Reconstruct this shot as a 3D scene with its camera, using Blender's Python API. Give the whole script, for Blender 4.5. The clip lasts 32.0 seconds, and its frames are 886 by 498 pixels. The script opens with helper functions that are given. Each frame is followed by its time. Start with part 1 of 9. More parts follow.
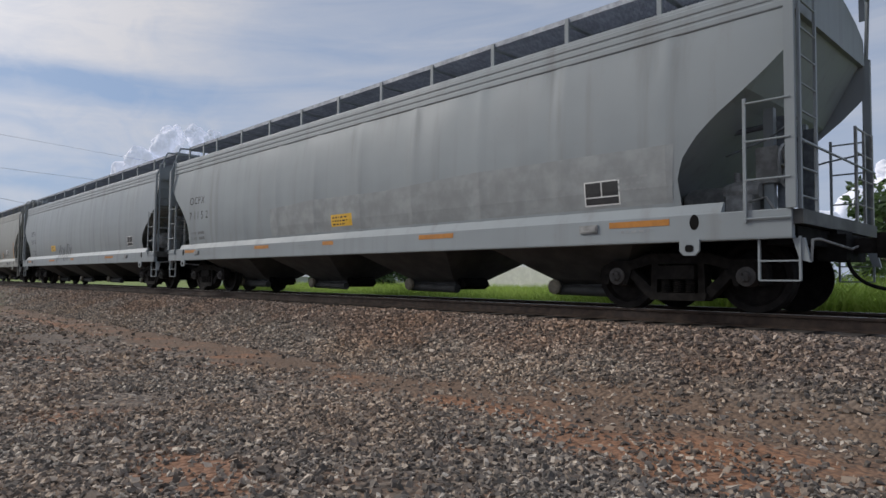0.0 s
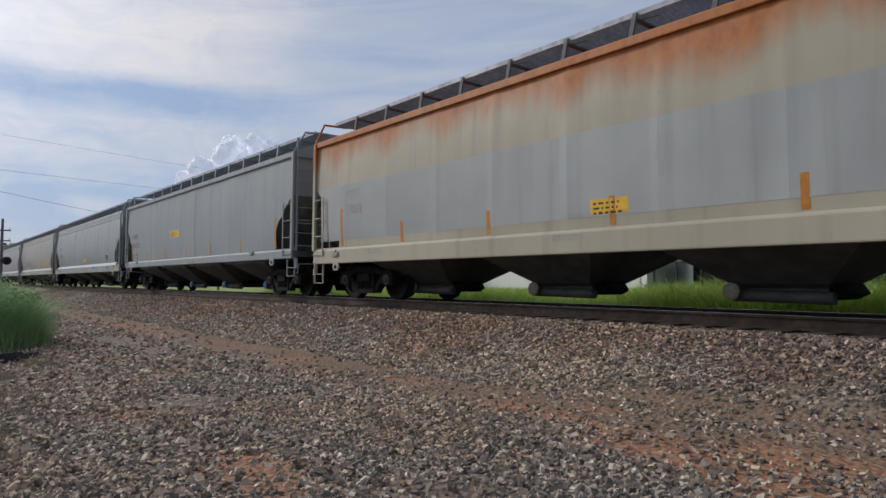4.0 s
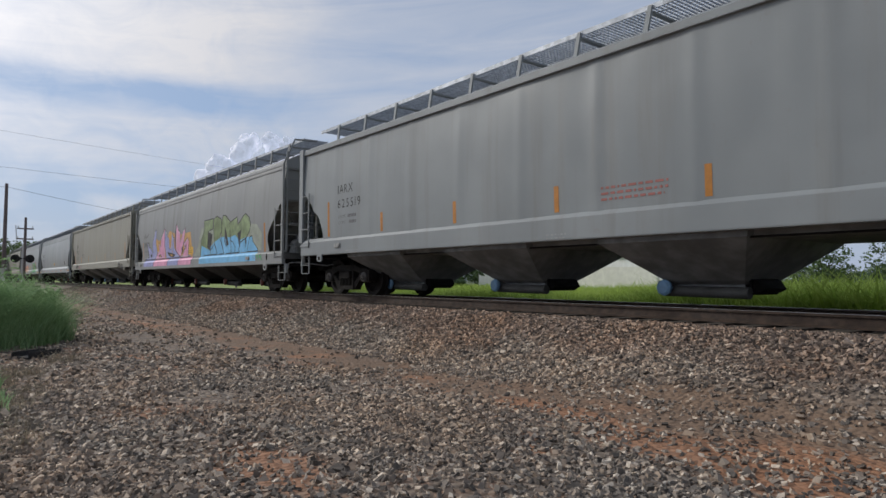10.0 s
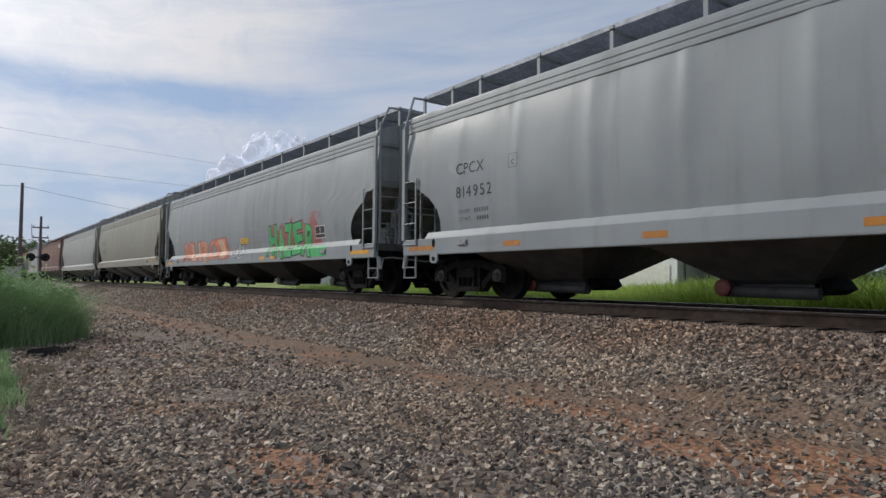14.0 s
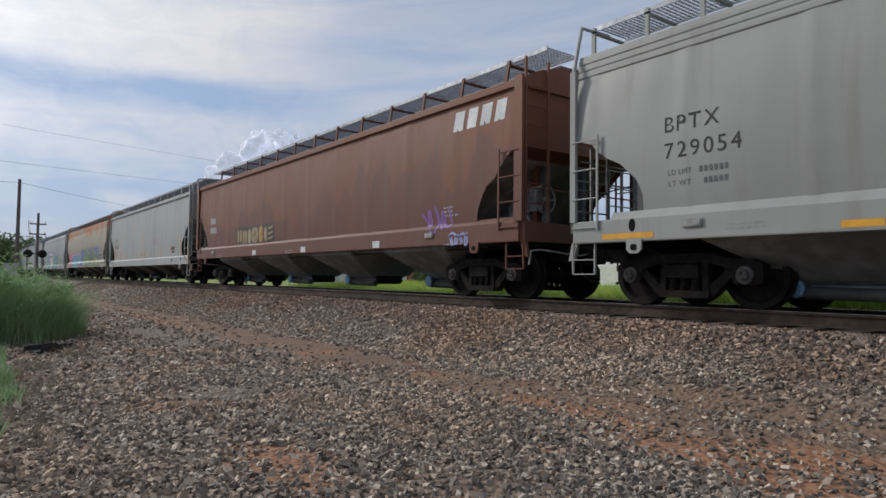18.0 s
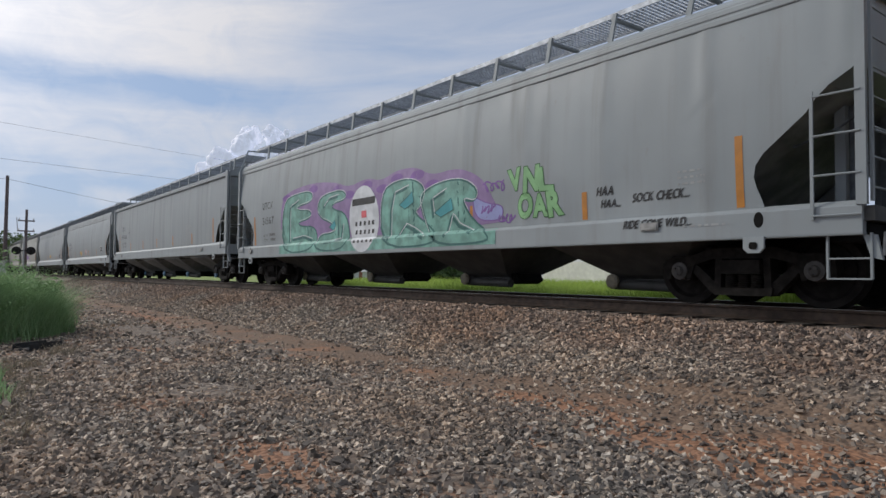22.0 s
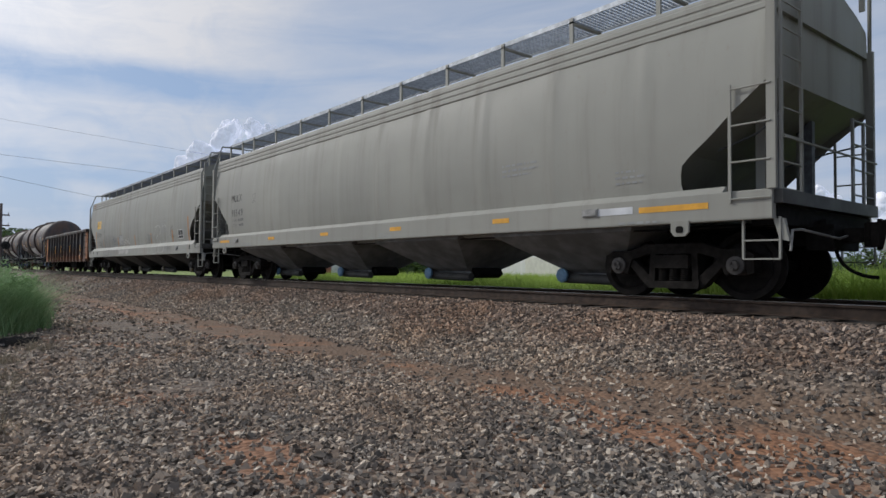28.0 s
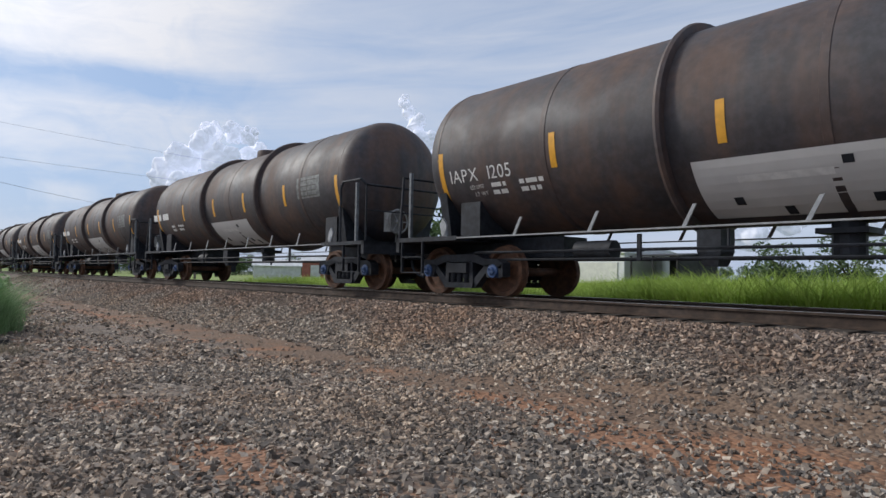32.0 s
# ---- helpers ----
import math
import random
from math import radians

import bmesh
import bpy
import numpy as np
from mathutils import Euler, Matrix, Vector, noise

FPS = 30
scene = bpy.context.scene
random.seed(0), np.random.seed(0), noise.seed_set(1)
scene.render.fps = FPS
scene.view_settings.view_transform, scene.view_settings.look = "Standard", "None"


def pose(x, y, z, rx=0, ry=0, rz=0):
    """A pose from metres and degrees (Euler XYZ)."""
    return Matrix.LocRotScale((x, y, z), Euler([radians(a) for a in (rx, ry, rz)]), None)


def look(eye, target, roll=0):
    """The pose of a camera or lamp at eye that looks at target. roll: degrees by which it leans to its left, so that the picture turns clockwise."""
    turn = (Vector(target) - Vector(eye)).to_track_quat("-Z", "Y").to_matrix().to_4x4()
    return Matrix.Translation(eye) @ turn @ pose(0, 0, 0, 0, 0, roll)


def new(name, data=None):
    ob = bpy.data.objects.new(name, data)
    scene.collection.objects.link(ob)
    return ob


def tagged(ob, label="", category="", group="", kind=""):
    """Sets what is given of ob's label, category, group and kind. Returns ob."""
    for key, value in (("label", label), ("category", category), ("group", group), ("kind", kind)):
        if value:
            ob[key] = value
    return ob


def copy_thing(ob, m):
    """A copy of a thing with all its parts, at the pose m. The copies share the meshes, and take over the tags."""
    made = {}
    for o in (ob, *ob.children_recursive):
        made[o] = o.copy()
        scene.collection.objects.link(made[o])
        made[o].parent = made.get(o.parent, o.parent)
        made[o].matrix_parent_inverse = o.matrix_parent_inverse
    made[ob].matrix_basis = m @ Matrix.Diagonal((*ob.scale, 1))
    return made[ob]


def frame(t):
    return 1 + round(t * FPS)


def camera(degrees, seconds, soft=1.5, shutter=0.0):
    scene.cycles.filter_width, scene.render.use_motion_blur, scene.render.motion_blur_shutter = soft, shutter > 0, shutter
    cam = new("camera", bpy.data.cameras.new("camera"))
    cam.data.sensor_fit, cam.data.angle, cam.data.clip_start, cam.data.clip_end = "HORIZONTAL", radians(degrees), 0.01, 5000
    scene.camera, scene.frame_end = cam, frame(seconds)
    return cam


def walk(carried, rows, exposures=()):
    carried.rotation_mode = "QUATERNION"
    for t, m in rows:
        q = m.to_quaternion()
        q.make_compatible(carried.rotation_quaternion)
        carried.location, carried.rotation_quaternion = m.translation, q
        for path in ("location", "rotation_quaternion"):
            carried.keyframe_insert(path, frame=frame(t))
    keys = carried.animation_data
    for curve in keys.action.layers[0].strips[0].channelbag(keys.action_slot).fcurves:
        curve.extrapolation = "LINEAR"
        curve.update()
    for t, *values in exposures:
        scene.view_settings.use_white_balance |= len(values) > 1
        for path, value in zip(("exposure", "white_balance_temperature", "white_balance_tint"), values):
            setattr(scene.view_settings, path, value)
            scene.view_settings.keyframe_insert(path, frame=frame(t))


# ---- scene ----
FOV = 68.6
SPEED = 15.83            # metres a second, towards +x
TRACK_Y, RAIL_Z = 9.27, 0.78
EYE = (0.0, 0.0, 1.154)
cam = camera(FOV, 32.0, soft=1.5)

# seconds, yaw to the left of +y, pitch, lean
PATH = [
    (0.0, 46.22, 2.76, -0.58), (0.5, 46.68, 3.05, -0.66), (1.0, 47.17, 3.21, -0.63), (1.5, 47.55, 3.30, -0.74), (2.0, 48.16, 3.25, -0.65),
    (2.5, 48.83, 3.19, -0.68), (3.0, 49.65, 3.18, -0.71), (3.5, 50.46, 3.09, -0.59), (5.5, 51.51, 3.05, -0.12), (6.0, 51.62, 3.02, -0.34),
    (6.5, 51.63, 3.10, -0.19), (7.0, 51.67, 3.04, -0.19), (7.5, 51.80, 2.91, -0.20), (8.0, 51.93, 2.89, -0.20), (8.5, 52.01, 2.89, -0.24),
    (9.0, 52.15, 2.92, -0.30), (9.5, 52.23, 2.86, -0.27), (10.0, 52.38, 2.80, -0.30), (10.5, 52.54, 2.79, -0.44), (11.0, 52.63, 2.83, -0.48),
    (11.5, 52.81, 2.82, -0.47), (12.0, 52.97, 2.80, -0.49), (12.5, 53.15, 2.79, -0.59), (13.0, 53.23, 2.79, -0.59), (13.5, 53.28, 2.77, -0.50),
    (14.0, 53.35, 2.70, -0.39), (14.5, 53.39, 2.67, -0.45), (16.5, 53.36, 2.52, -0.49), (17.0, 53.28, 2.47, -0.50), (17.5, 53.21, 2.55, -0.60),
    (18.0, 53.17, 2.57, -0.66), (18.5, 53.08, 2.59, -0.76), (19.0, 53.10, 2.54, -0.72), (19.5, 52.98, 2.50, -0.71), (20.0, 52.87, 2.42, -0.70),
    (20.5, 52.78, 2.40, -0.65), (21.0, 52.66, 2.36, -0.57), (21.5, 52.55, 2.30, -0.56), (22.0, 52.44, 2.26, -0.55), (22.5, 52.35, 2.20, -0.62),
    (23.0, 52.20, 2.22, -0.39), (23.5, 52.11, 2.15, -0.41), (24.0, 52.02, 2.16, -0.44), (24.5, 51.85, 2.08, -0.44), (25.0, 51.74, 2.03, -0.47),
    (25.5, 51.57, 2.00, -0.40), (27.5, 50.97, 1.83, -0.43), (28.0, 50.88, 1.80, -0.50), (28.5, 50.72, 1.84, -0.42), (29.0, 50.57, 1.84, -0.45),
    (29.5, 50.39, 1.86, -0.45), (30.0, 50.22, 1.98, -0.53), (30.5, 50.04, 2.04, -0.62), (31.0, 49.83, 2.15, -0.64), (31.5, 49.50, 2.17, -0.79),
    (32.0, 49.13, 2.28, -0.99),
]

walk(cam, [(t, pose(*EYE, 90 + p, 0, w) @ pose(0, 0, 0, 0, 0, -r)) for t, w, p, r in PATH], exposures=[(0.0, -0.1, 6480, 10), (3.5, -0.02, 6480, 10), (6.0, 0.0, 6560, 9), (9.0, 0.03, 6560, 9), (14.0, 0.04, 6580, 9), (19.0, 0.05, 6530, 9), (24.0, 0.07, 6540, 9.5), (25.0, -0.04, 6480, 9), (27.5, 0.0, 6430, 8.5), (30.0, -0.01, 6400, 9), (31.0, 0.02, 6150, 7.5), (32.0, 0.24, 6400, 9)])

# ---------------------------------------------------------------- light
SUN_AZ, SUN_EL = 119.0, 31.5     # sun: degrees left of +y, height


def make_world():
    w = bpy.data.worlds.new("sky")
    scene.world = w
    w.use_nodes = True
    n, l = w.node_tree.nodes, w.node_tree.links
    n.clear()
    out = n.new("ShaderNodeOutputWorld")
    bg = n.new("ShaderNodeBackground")
    sky = n.new("ShaderNodeTexSky")
    sky.sky_type, sky.sun_disc = "NISHITA", False
    sky.sun_elevation, sky.sun_rotation = radians(SUN_EL), radians(-SUN_AZ)
    sky.air_density, sky.dust_density, sky.ozone_density = 1.0, 1.6, 1.5
    coord = n.new("ShaderNodeTexCoord")
    # cloud sheet: the direction laid out on a plane overhead
    sep = n.new("ShaderNodeSeparateXYZ")
    l.new(coord.outputs["Generated"], sep.inputs[0])

    def math_node(op, a, b=None, clamp=False):
        m = n.new("ShaderNodeMath")
        m.operation, m.use_clamp = op, clamp
        for k, v in enumerate((a, b)):
            if v is None:
                continue
            if isinstance(v, (int, float)):
                m.inputs[k].default_value = v
            else:
                l.new(v, m.inputs[k])
        return m.outputs[0]

    deg = 180.0 / math.pi
    az = math_node("MULTIPLY", math_node("ARCTAN2", math_node("MULTIPLY", sep.outputs[0], -1.0), sep.outputs[1]), deg)
    el = math_node("MULTIPLY", math_node("ARCSINE", sep.outputs[2]), deg)

    def noise_at(u, v, scale, detail, distort=0.0, rough=0.58):
        comb = n.new("ShaderNodeCombineXYZ")
        l.new(u, comb.inputs[0]), l.new(v, comb.inputs[1])
        tx = n.new("ShaderNodeTexNoise")
        tx.inputs["Scale"].default_value, tx.inputs["Detail"].default_value = scale, detail
        tx.inputs["Roughness"].default_value, tx.inputs["Distortion"].default_value = rough, distort
        l.new(comb.outputs[0], tx.inputs["Vector"])
        return math_node("SUBTRACT", tx.outputs["Fac"], 0.5)

    def ramp(v, lo, hi):
        r = n.new("ShaderNodeMapRange")
        r.interpolation_type = "SMOOTHSTEP"
        r.inputs["From Min"].default_value, r.inputs["From Max"].default_value = lo, hi
        l.new(v, r.inputs["Value"])
        return r.outputs[0]

    # veils of cloud by bearing (degrees to the left) and height
    warp = noise_at(math_node("MULTIPLY", az, 0.05), math_node("MULTIPLY", el, 0.11), 1.0, 5.0)
    slope = math_node("ADD", el, math_node("MULTIPLY", warp, 3.4))
    fibre = noise_at(math_node("MULTIPLY", az, 0.055), math_node("ADD", math_node("MULTIPLY", el, 0.42), math_node("MULTIPLY", az, 0.03)), 1.0, 9.0, 0.6)
    curl = noise_at(math_node("MULTIPLY", az, 0.22), math_node("MULTIPLY", el, 0.34), 1.0, 8.0, 0.8, 0.62)
    left = ramp(math_node("ADD", az, math_node("MULTIPLY", warp, 12.0)), 57.0, 74.0)
    far_left = ramp(math_node("ADD", az, math_node("MULTIPLY", curl, 10.0)), 64.0, 77.0)
    bank = math_node("MULTIPLY", math_node("MULTIPLY", ramp(slope, 15.0, 17.0), left), 0.8)
    band = math_node("MULTIPLY", math_node("MULTIPLY", ramp(slope, 7.4, 10.0), ramp(slope, 14.4, 11.8)), far_left)
    veil = math_node("MULTIPLY", ramp(az, 76.0, 56.0), 0.3)
    small = math_node("MULTIPLY", math_node("MULTIPLY", ramp(el, 4.6, 5.6), ramp(el, 7.0, 6.0)), math_node("MULTIPLY", ramp(az, 76.0, 79.0), ramp(az, 83.0, 80.0)))
    cover = math_node("ADD", math_node("ADD", bank, math_node("MULTIPLY", band, 0.5)), math_node("ADD", veil, math_node("MULTIPLY", small, 0.4)))
    cover = math_node("ADD", math_node("ADD", cover, 0.09), math_node("ADD", math_node("MULTIPLY", fibre, 0.95), math_node("MULTIPLY", math_node("MULTIPLY", curl, left), 0.8)), clamp=True)
    # the glow of the veiled sun
    glow_az, glow_el = radians(114.0), radians(29.0)
    sd = Vector((-math.sin(glow_az) * math.cos(glow_el), math.cos(glow_az) * math.cos(glow_el), math.sin(glow_el)))
    dot = n.new("ShaderNodeVectorMath")
    dot.operation = "DOT_PRODUCT"
    l.new(coord.outputs["Generated"], dot.inputs[0])
    dot.inputs[1].default_value = sd
    near = math_node("POWER", math_node("MAXIMUM", dot.outputs["Value"], 0.0), 10.0)
    bright = math_node("ADD", math_node("MULTIPLY", near, 9.0), 6.3)
    cc = n.new("ShaderNodeCombineColor")
    l.new(bright, cc.inputs[0])
    l.new(math_node("MULTIPLY", bright, 1.0), cc.inputs[1])
    l.new(math_node("MULTIPLY", bright, 1.06), cc.inputs[2])
    mix = n.new("ShaderNodeMix")
    mix.data_type = "RGBA"
    l.new(cover, mix.inputs[0])
    hz = n.new("ShaderNodeMapRange")
    hz.inputs["To Min"].default_value, hz.inputs["To Max"].default_value = 0.4, 0.75
    haze = n.new("ShaderNodeMix")
    haze.data_type = "RGBA"
    l.new(ramp(el, 30.0, 3.0), hz.inputs["Value"])
    l.new(hz.outputs[0], haze.inputs[0])
    l.new(sky.outputs[0], haze.inputs[6])
    haze.inputs[7].default_value = (2.9, 4.1, 6.5, 1)
    l.new(haze.outputs[2], mix.inputs[6]), l.new(cc.outputs[0], mix.inputs[7])
    l.new(mix.outputs[2], bg.inputs[0])
    bg.inputs[1].default_value = 0.1
    l.new(bg.outputs[0], out.inputs[0])


make_world()
sun = new("sun", bpy.data.lights.new("sun", "SUN"))
sun.data.energy, sun.data.angle, sun.data.color = 1.75, radians(9), (1.0, 0.96, 0.9)
sun.matrix_world = look((-math.sin(radians(SUN_AZ)) * 80, math.cos(radians(SUN_AZ)) * 80, math.tan(radians(SUN_EL)) * 80), (0, 0, 0))

# ---------------------------------------------------------------- materials


class Nodes:
    """Short hand for building one node material."""

    def __init__(self, name, rough=0.6, metal=0.0):
        self.mat = bpy.data.materials.new(name)
        self.mat.use_nodes = True
        self.n, self.l = self.mat.node_tree.nodes, self.mat.node_tree.links
        self.b = self.n["Principled BSDF"]
        self.b.inputs["Roughness"].default_value, self.b.inputs["Metallic"].default_value = rough, metal
        self.co = self.n.new("ShaderNodeTexCoord")

    def put(self, v, socket):
        if isinstance(v, (int, float)):
            socket.default_value = v
        elif isinstance(v, tuple):
            socket.default_value = (*v, 1) if len(v) == 3 and len(socket.default_value) == 4 else v
        else:
            self.l.new(v, socket)

    def vec(self, scale=(1, 1, 1), loc=(0, 0, 0), generated=False):
        m = self.n.new("ShaderNodeMapping")
        m.inputs["Scale"].default_value, m.inputs["Location"].default_value = scale, loc
        self.l.new(self.co.outputs["Object"], m.inputs[0])
        return m.outputs[0]

    def noise(self, scale, detail=4, rough=0.55, vec=None, distort=0.0):
        t = self.n.new("ShaderNodeTexNoise")
        t.inputs["Scale"].default_value, t.inputs["Detail"].default_value = scale, detail
        t.inputs["Roughness"].default_value, t.inputs["Distortion"].default_value = rough, distort
        self.l.new(vec if vec is not None else self.vec(), t.inputs["Vector"])
        return t.outputs["Fac"]

    def voronoi(self, scale, vec=None, feature="F1", out="Distance"):
        t = self.n.new("ShaderNodeTexVoronoi")
        t.feature = feature
        t.inputs["Scale"].default_value = scale
        self.l.new(vec if vec is not None else self.vec(), t.inputs["Vector"])
        return t.outputs[out]

    def ramp(self, v, lo, hi, a=0.0, b=1.0):
        r = self.n.new("ShaderNodeMapRange")
        r.interpolation_type = "SMOOTHSTEP"
        for k, x in (("From Min", lo), ("From Max", hi), ("To Min", a), ("To Max", b)):
            r.inputs[k].default_value = x
        self.put(v, r.inputs["Value"])
        return r.outputs[0]

    def math(self, op, a, b=0.0):
        m = self.n.new("ShaderNodeMath")
        m.operation = op
        self.put(a, m.inputs[0]), self.put(b, m.inputs[1])
        return m.outputs[0]

    def mix(self, f, a, b, mode="MIX"):
        m = self.n.new("ShaderNodeMix")
        m.data_type, m.blend_type = "RGBA", mode
        self.put(f, m.inputs[0]), self.put(a, m.inputs[6]), self.put(b, m.inputs[7])
        return m.outputs[2]

    def axis(self, k):
        s = self.n.new("ShaderNodeSeparateXYZ")
        self.l.new(self.co.outputs["Object"], s.inputs[0])
        return s.outputs[k]

    def bump(self, h, strength=0.3, distance=0.02):
        b = self.n.new("ShaderNodeBump")
        b.inputs["Strength"].default_value, b.inputs["Distance"].default_value = strength, distance
        self.put(h, b.inputs["Height"])
        self.l.new(b.outputs[0], self.b.inputs["Normal"])

    def random(self, island=False):
        return self.n.new("ShaderNodeNewGeometry").outputs["Random Per Island"] if island else self.n.new("ShaderNodeObjectInfo").outputs["Random"]

    def done(self, colour, rough=None):
        self.put(colour, self.b.inputs["Base Color"])
        if rough is not None:
            self.put(rough, self.b.inputs["Roughness"])
        return self.mat


def tone(c, k):
    return tuple(min(1.0, x * k) for x in c)


def car_paint(name, colour, dirt=0.35, rust=0.0, rust_from=2.9, seed=0.0, gloss=0.36, blotch=0.08, stain=None, ragged=0.5):
    """Weathered car paint: broad fading, vertical streaks, grime low down, rust under the eaves."""
    m = Nodes(name, gloss)
    m.b.inputs["Specular IOR Level"].default_value = 0.36
    broad = m.noise(0.45, 3, vec=m.vec((1, 1, 1), (seed, 0, 0)))
    c = m.mix(m.ramp(broad, 0.35, 0.7), tone(colour, 0.84), tone(colour, 0.99))
    streak = m.noise(1.0, 5, 0.6, vec=m.vec((3.2, 3.2, 0.16), (seed * 3, 0, 0)))
    grime = m.math("MULTIPLY", m.ramp(streak, 0.48, 0.78), dirt)
    c = m.mix(grime, c, (0.16, 0.14, 0.115))
    speck = m.noise(7.0, 6, 0.65, vec=m.vec((1, 1, 0.7), (seed, 0, 0)))
    c = m.mix(m.math("MULTIPLY", m.ramp(speck, 0.6, 0.75), dirt * 0.5), c, (0.2, 0.13, 0.085))
    if stain:       # old soft stains on the middle of the side
        spread = m.noise(1.0, 5, 0.6, vec=m.vec((0.6, 0.6, 0.4), (seed, 5, 0)))
        runs = m.noise(1.0, 4, 0.6, vec=m.vec((2.6, 2.6, 0.22), (seed, 6, 0)))
        mask = m.math("MULTIPLY", m.ramp(m.math("ADD", m.math("MULTIPLY", spread, 0.6), m.math("MULTIPLY", runs, 0.4)), 0.5, 0.64), m.ramp(m.axis(2), stain[2], stain[2] - 0.8))
        c = m.mix(m.math("MULTIPLY", mask, stain[1]), c, stain[0])
    if rust:
        edge = m.noise(1.0, 5, 0.6, vec=m.vec((0.75, 0.75, blotch), (seed, 2, 0)))
        level = m.math("ADD", m.axis(2), m.ramp(edge, 0.3, 0.7, -ragged - blotch, ragged + blotch))
        c = m.mix(m.ramp(level, rust_from, rust_from + 0.9 - ragged, 0.0, rust), c, m.mix(m.ramp(speck, 0.35, 0.75), (0.43, 0.14, 0.022), (0.29, 0.085, 0.018)))
    m.bump(m.math("ADD", m.noise(1.1, 3, vec=m.vec((1, 1, 0.45), (seed, 0, 0))), m.math("MULTIPLY", m.noise(4.0, 4, vec=m.vec((1, 1, 0.6), (seed, 1, 0))), 0.16)), 0.35, 0.025)
    return m.done(c, m.math("ADD", m.ramp(broad, 0.3, 0.7, gloss - 0.04, gloss + 0.12), m.math("MULTIPLY", grime, 0.5)))


def plain(name, colour, rough=0.6, metal=0.0, var=0.18, scale=9.0, bump=0.15, sheen=0.5):
    m = Nodes(name, rough, metal)
    m.b.inputs["Specular IOR Level"].default_value = sheen
    a = m.noise(scale, 5)
    b = m.noise(scale * 0.17, 3)
    c = m.mix(m.ramp(a, 0.35, 0.7), tone(colour, 1 - var), tone(colour, 1 + var))
    c = m.mix(m.ramp(b, 0.45, 0.75, 0.0, 0.5), c, tone(colour, 1 - var * 1.6))
    m.bump(a, bump, 0.01)
    return m.done(c, m.ramp(b, 0.3, 0.7, max(0.05, rough - 0.08), min(1, rough + 0.1)))


M = {}
M["black"] = plain("black_grimy_steel", (0.011, 0.0105, 0.01), 0.8, 0.0, 0.4, sheen=0.12)
M["truck"] = plain("cast_truck_steel", (0.016, 0.014, 0.0125), 0.8, 0.0, 0.4, sheen=0.15)
M["wheel"] = plain("wheel_steel", (0.014, 0.012, 0.011), 0.7, 0.0, 0.4, sheen=0.15)
# Darker than the car sides: dirt plus the shade below put into the colour.
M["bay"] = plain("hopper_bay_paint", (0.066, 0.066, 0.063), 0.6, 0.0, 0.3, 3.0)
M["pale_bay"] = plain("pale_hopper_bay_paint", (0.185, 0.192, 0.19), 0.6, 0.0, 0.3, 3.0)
M["rail"] = plain("rusty_rail_web", (0.06, 0.038, 0.026), 0.75, 0.0, 0.35)
M["railtop"] = plain("worn_rail_head", (0.5, 0.48, 0.45), 0.3, 0.9, 0.1)
M["tie"] = plain("creosoted_tie_wood", (0.06, 0.048, 0.038), 0.9, 0.0, 0.35)
M["orange"] = plain("orange_reflective_tape", (0.46, 0.185, 0.025), 0.45, 0.0, 0.12)
M["yellow"] = plain("yellow_sign_paint", (0.72, 0.42, 0.03), 0.5, 0.0, 0.1)
M["ink"] = plain("black_stencil_paint", (0.02, 0.02, 0.022), 0.6, 0.0, 0.3)
# Duller grey that paints in the shade on the sheets behind the end openings.
M["slope"] = plain("grimy_slope_sheet_paint", (0.235, 0.24, 0.23), 0.7, 0.0, 0.3, 2.5, sheen=0.25)
M["white"] = plain("white_stencil_paint", (0.72, 0.72, 0.7), 0.6, 0.0, 0.1)

# ---------------------------------------------------------------- mesh helpers


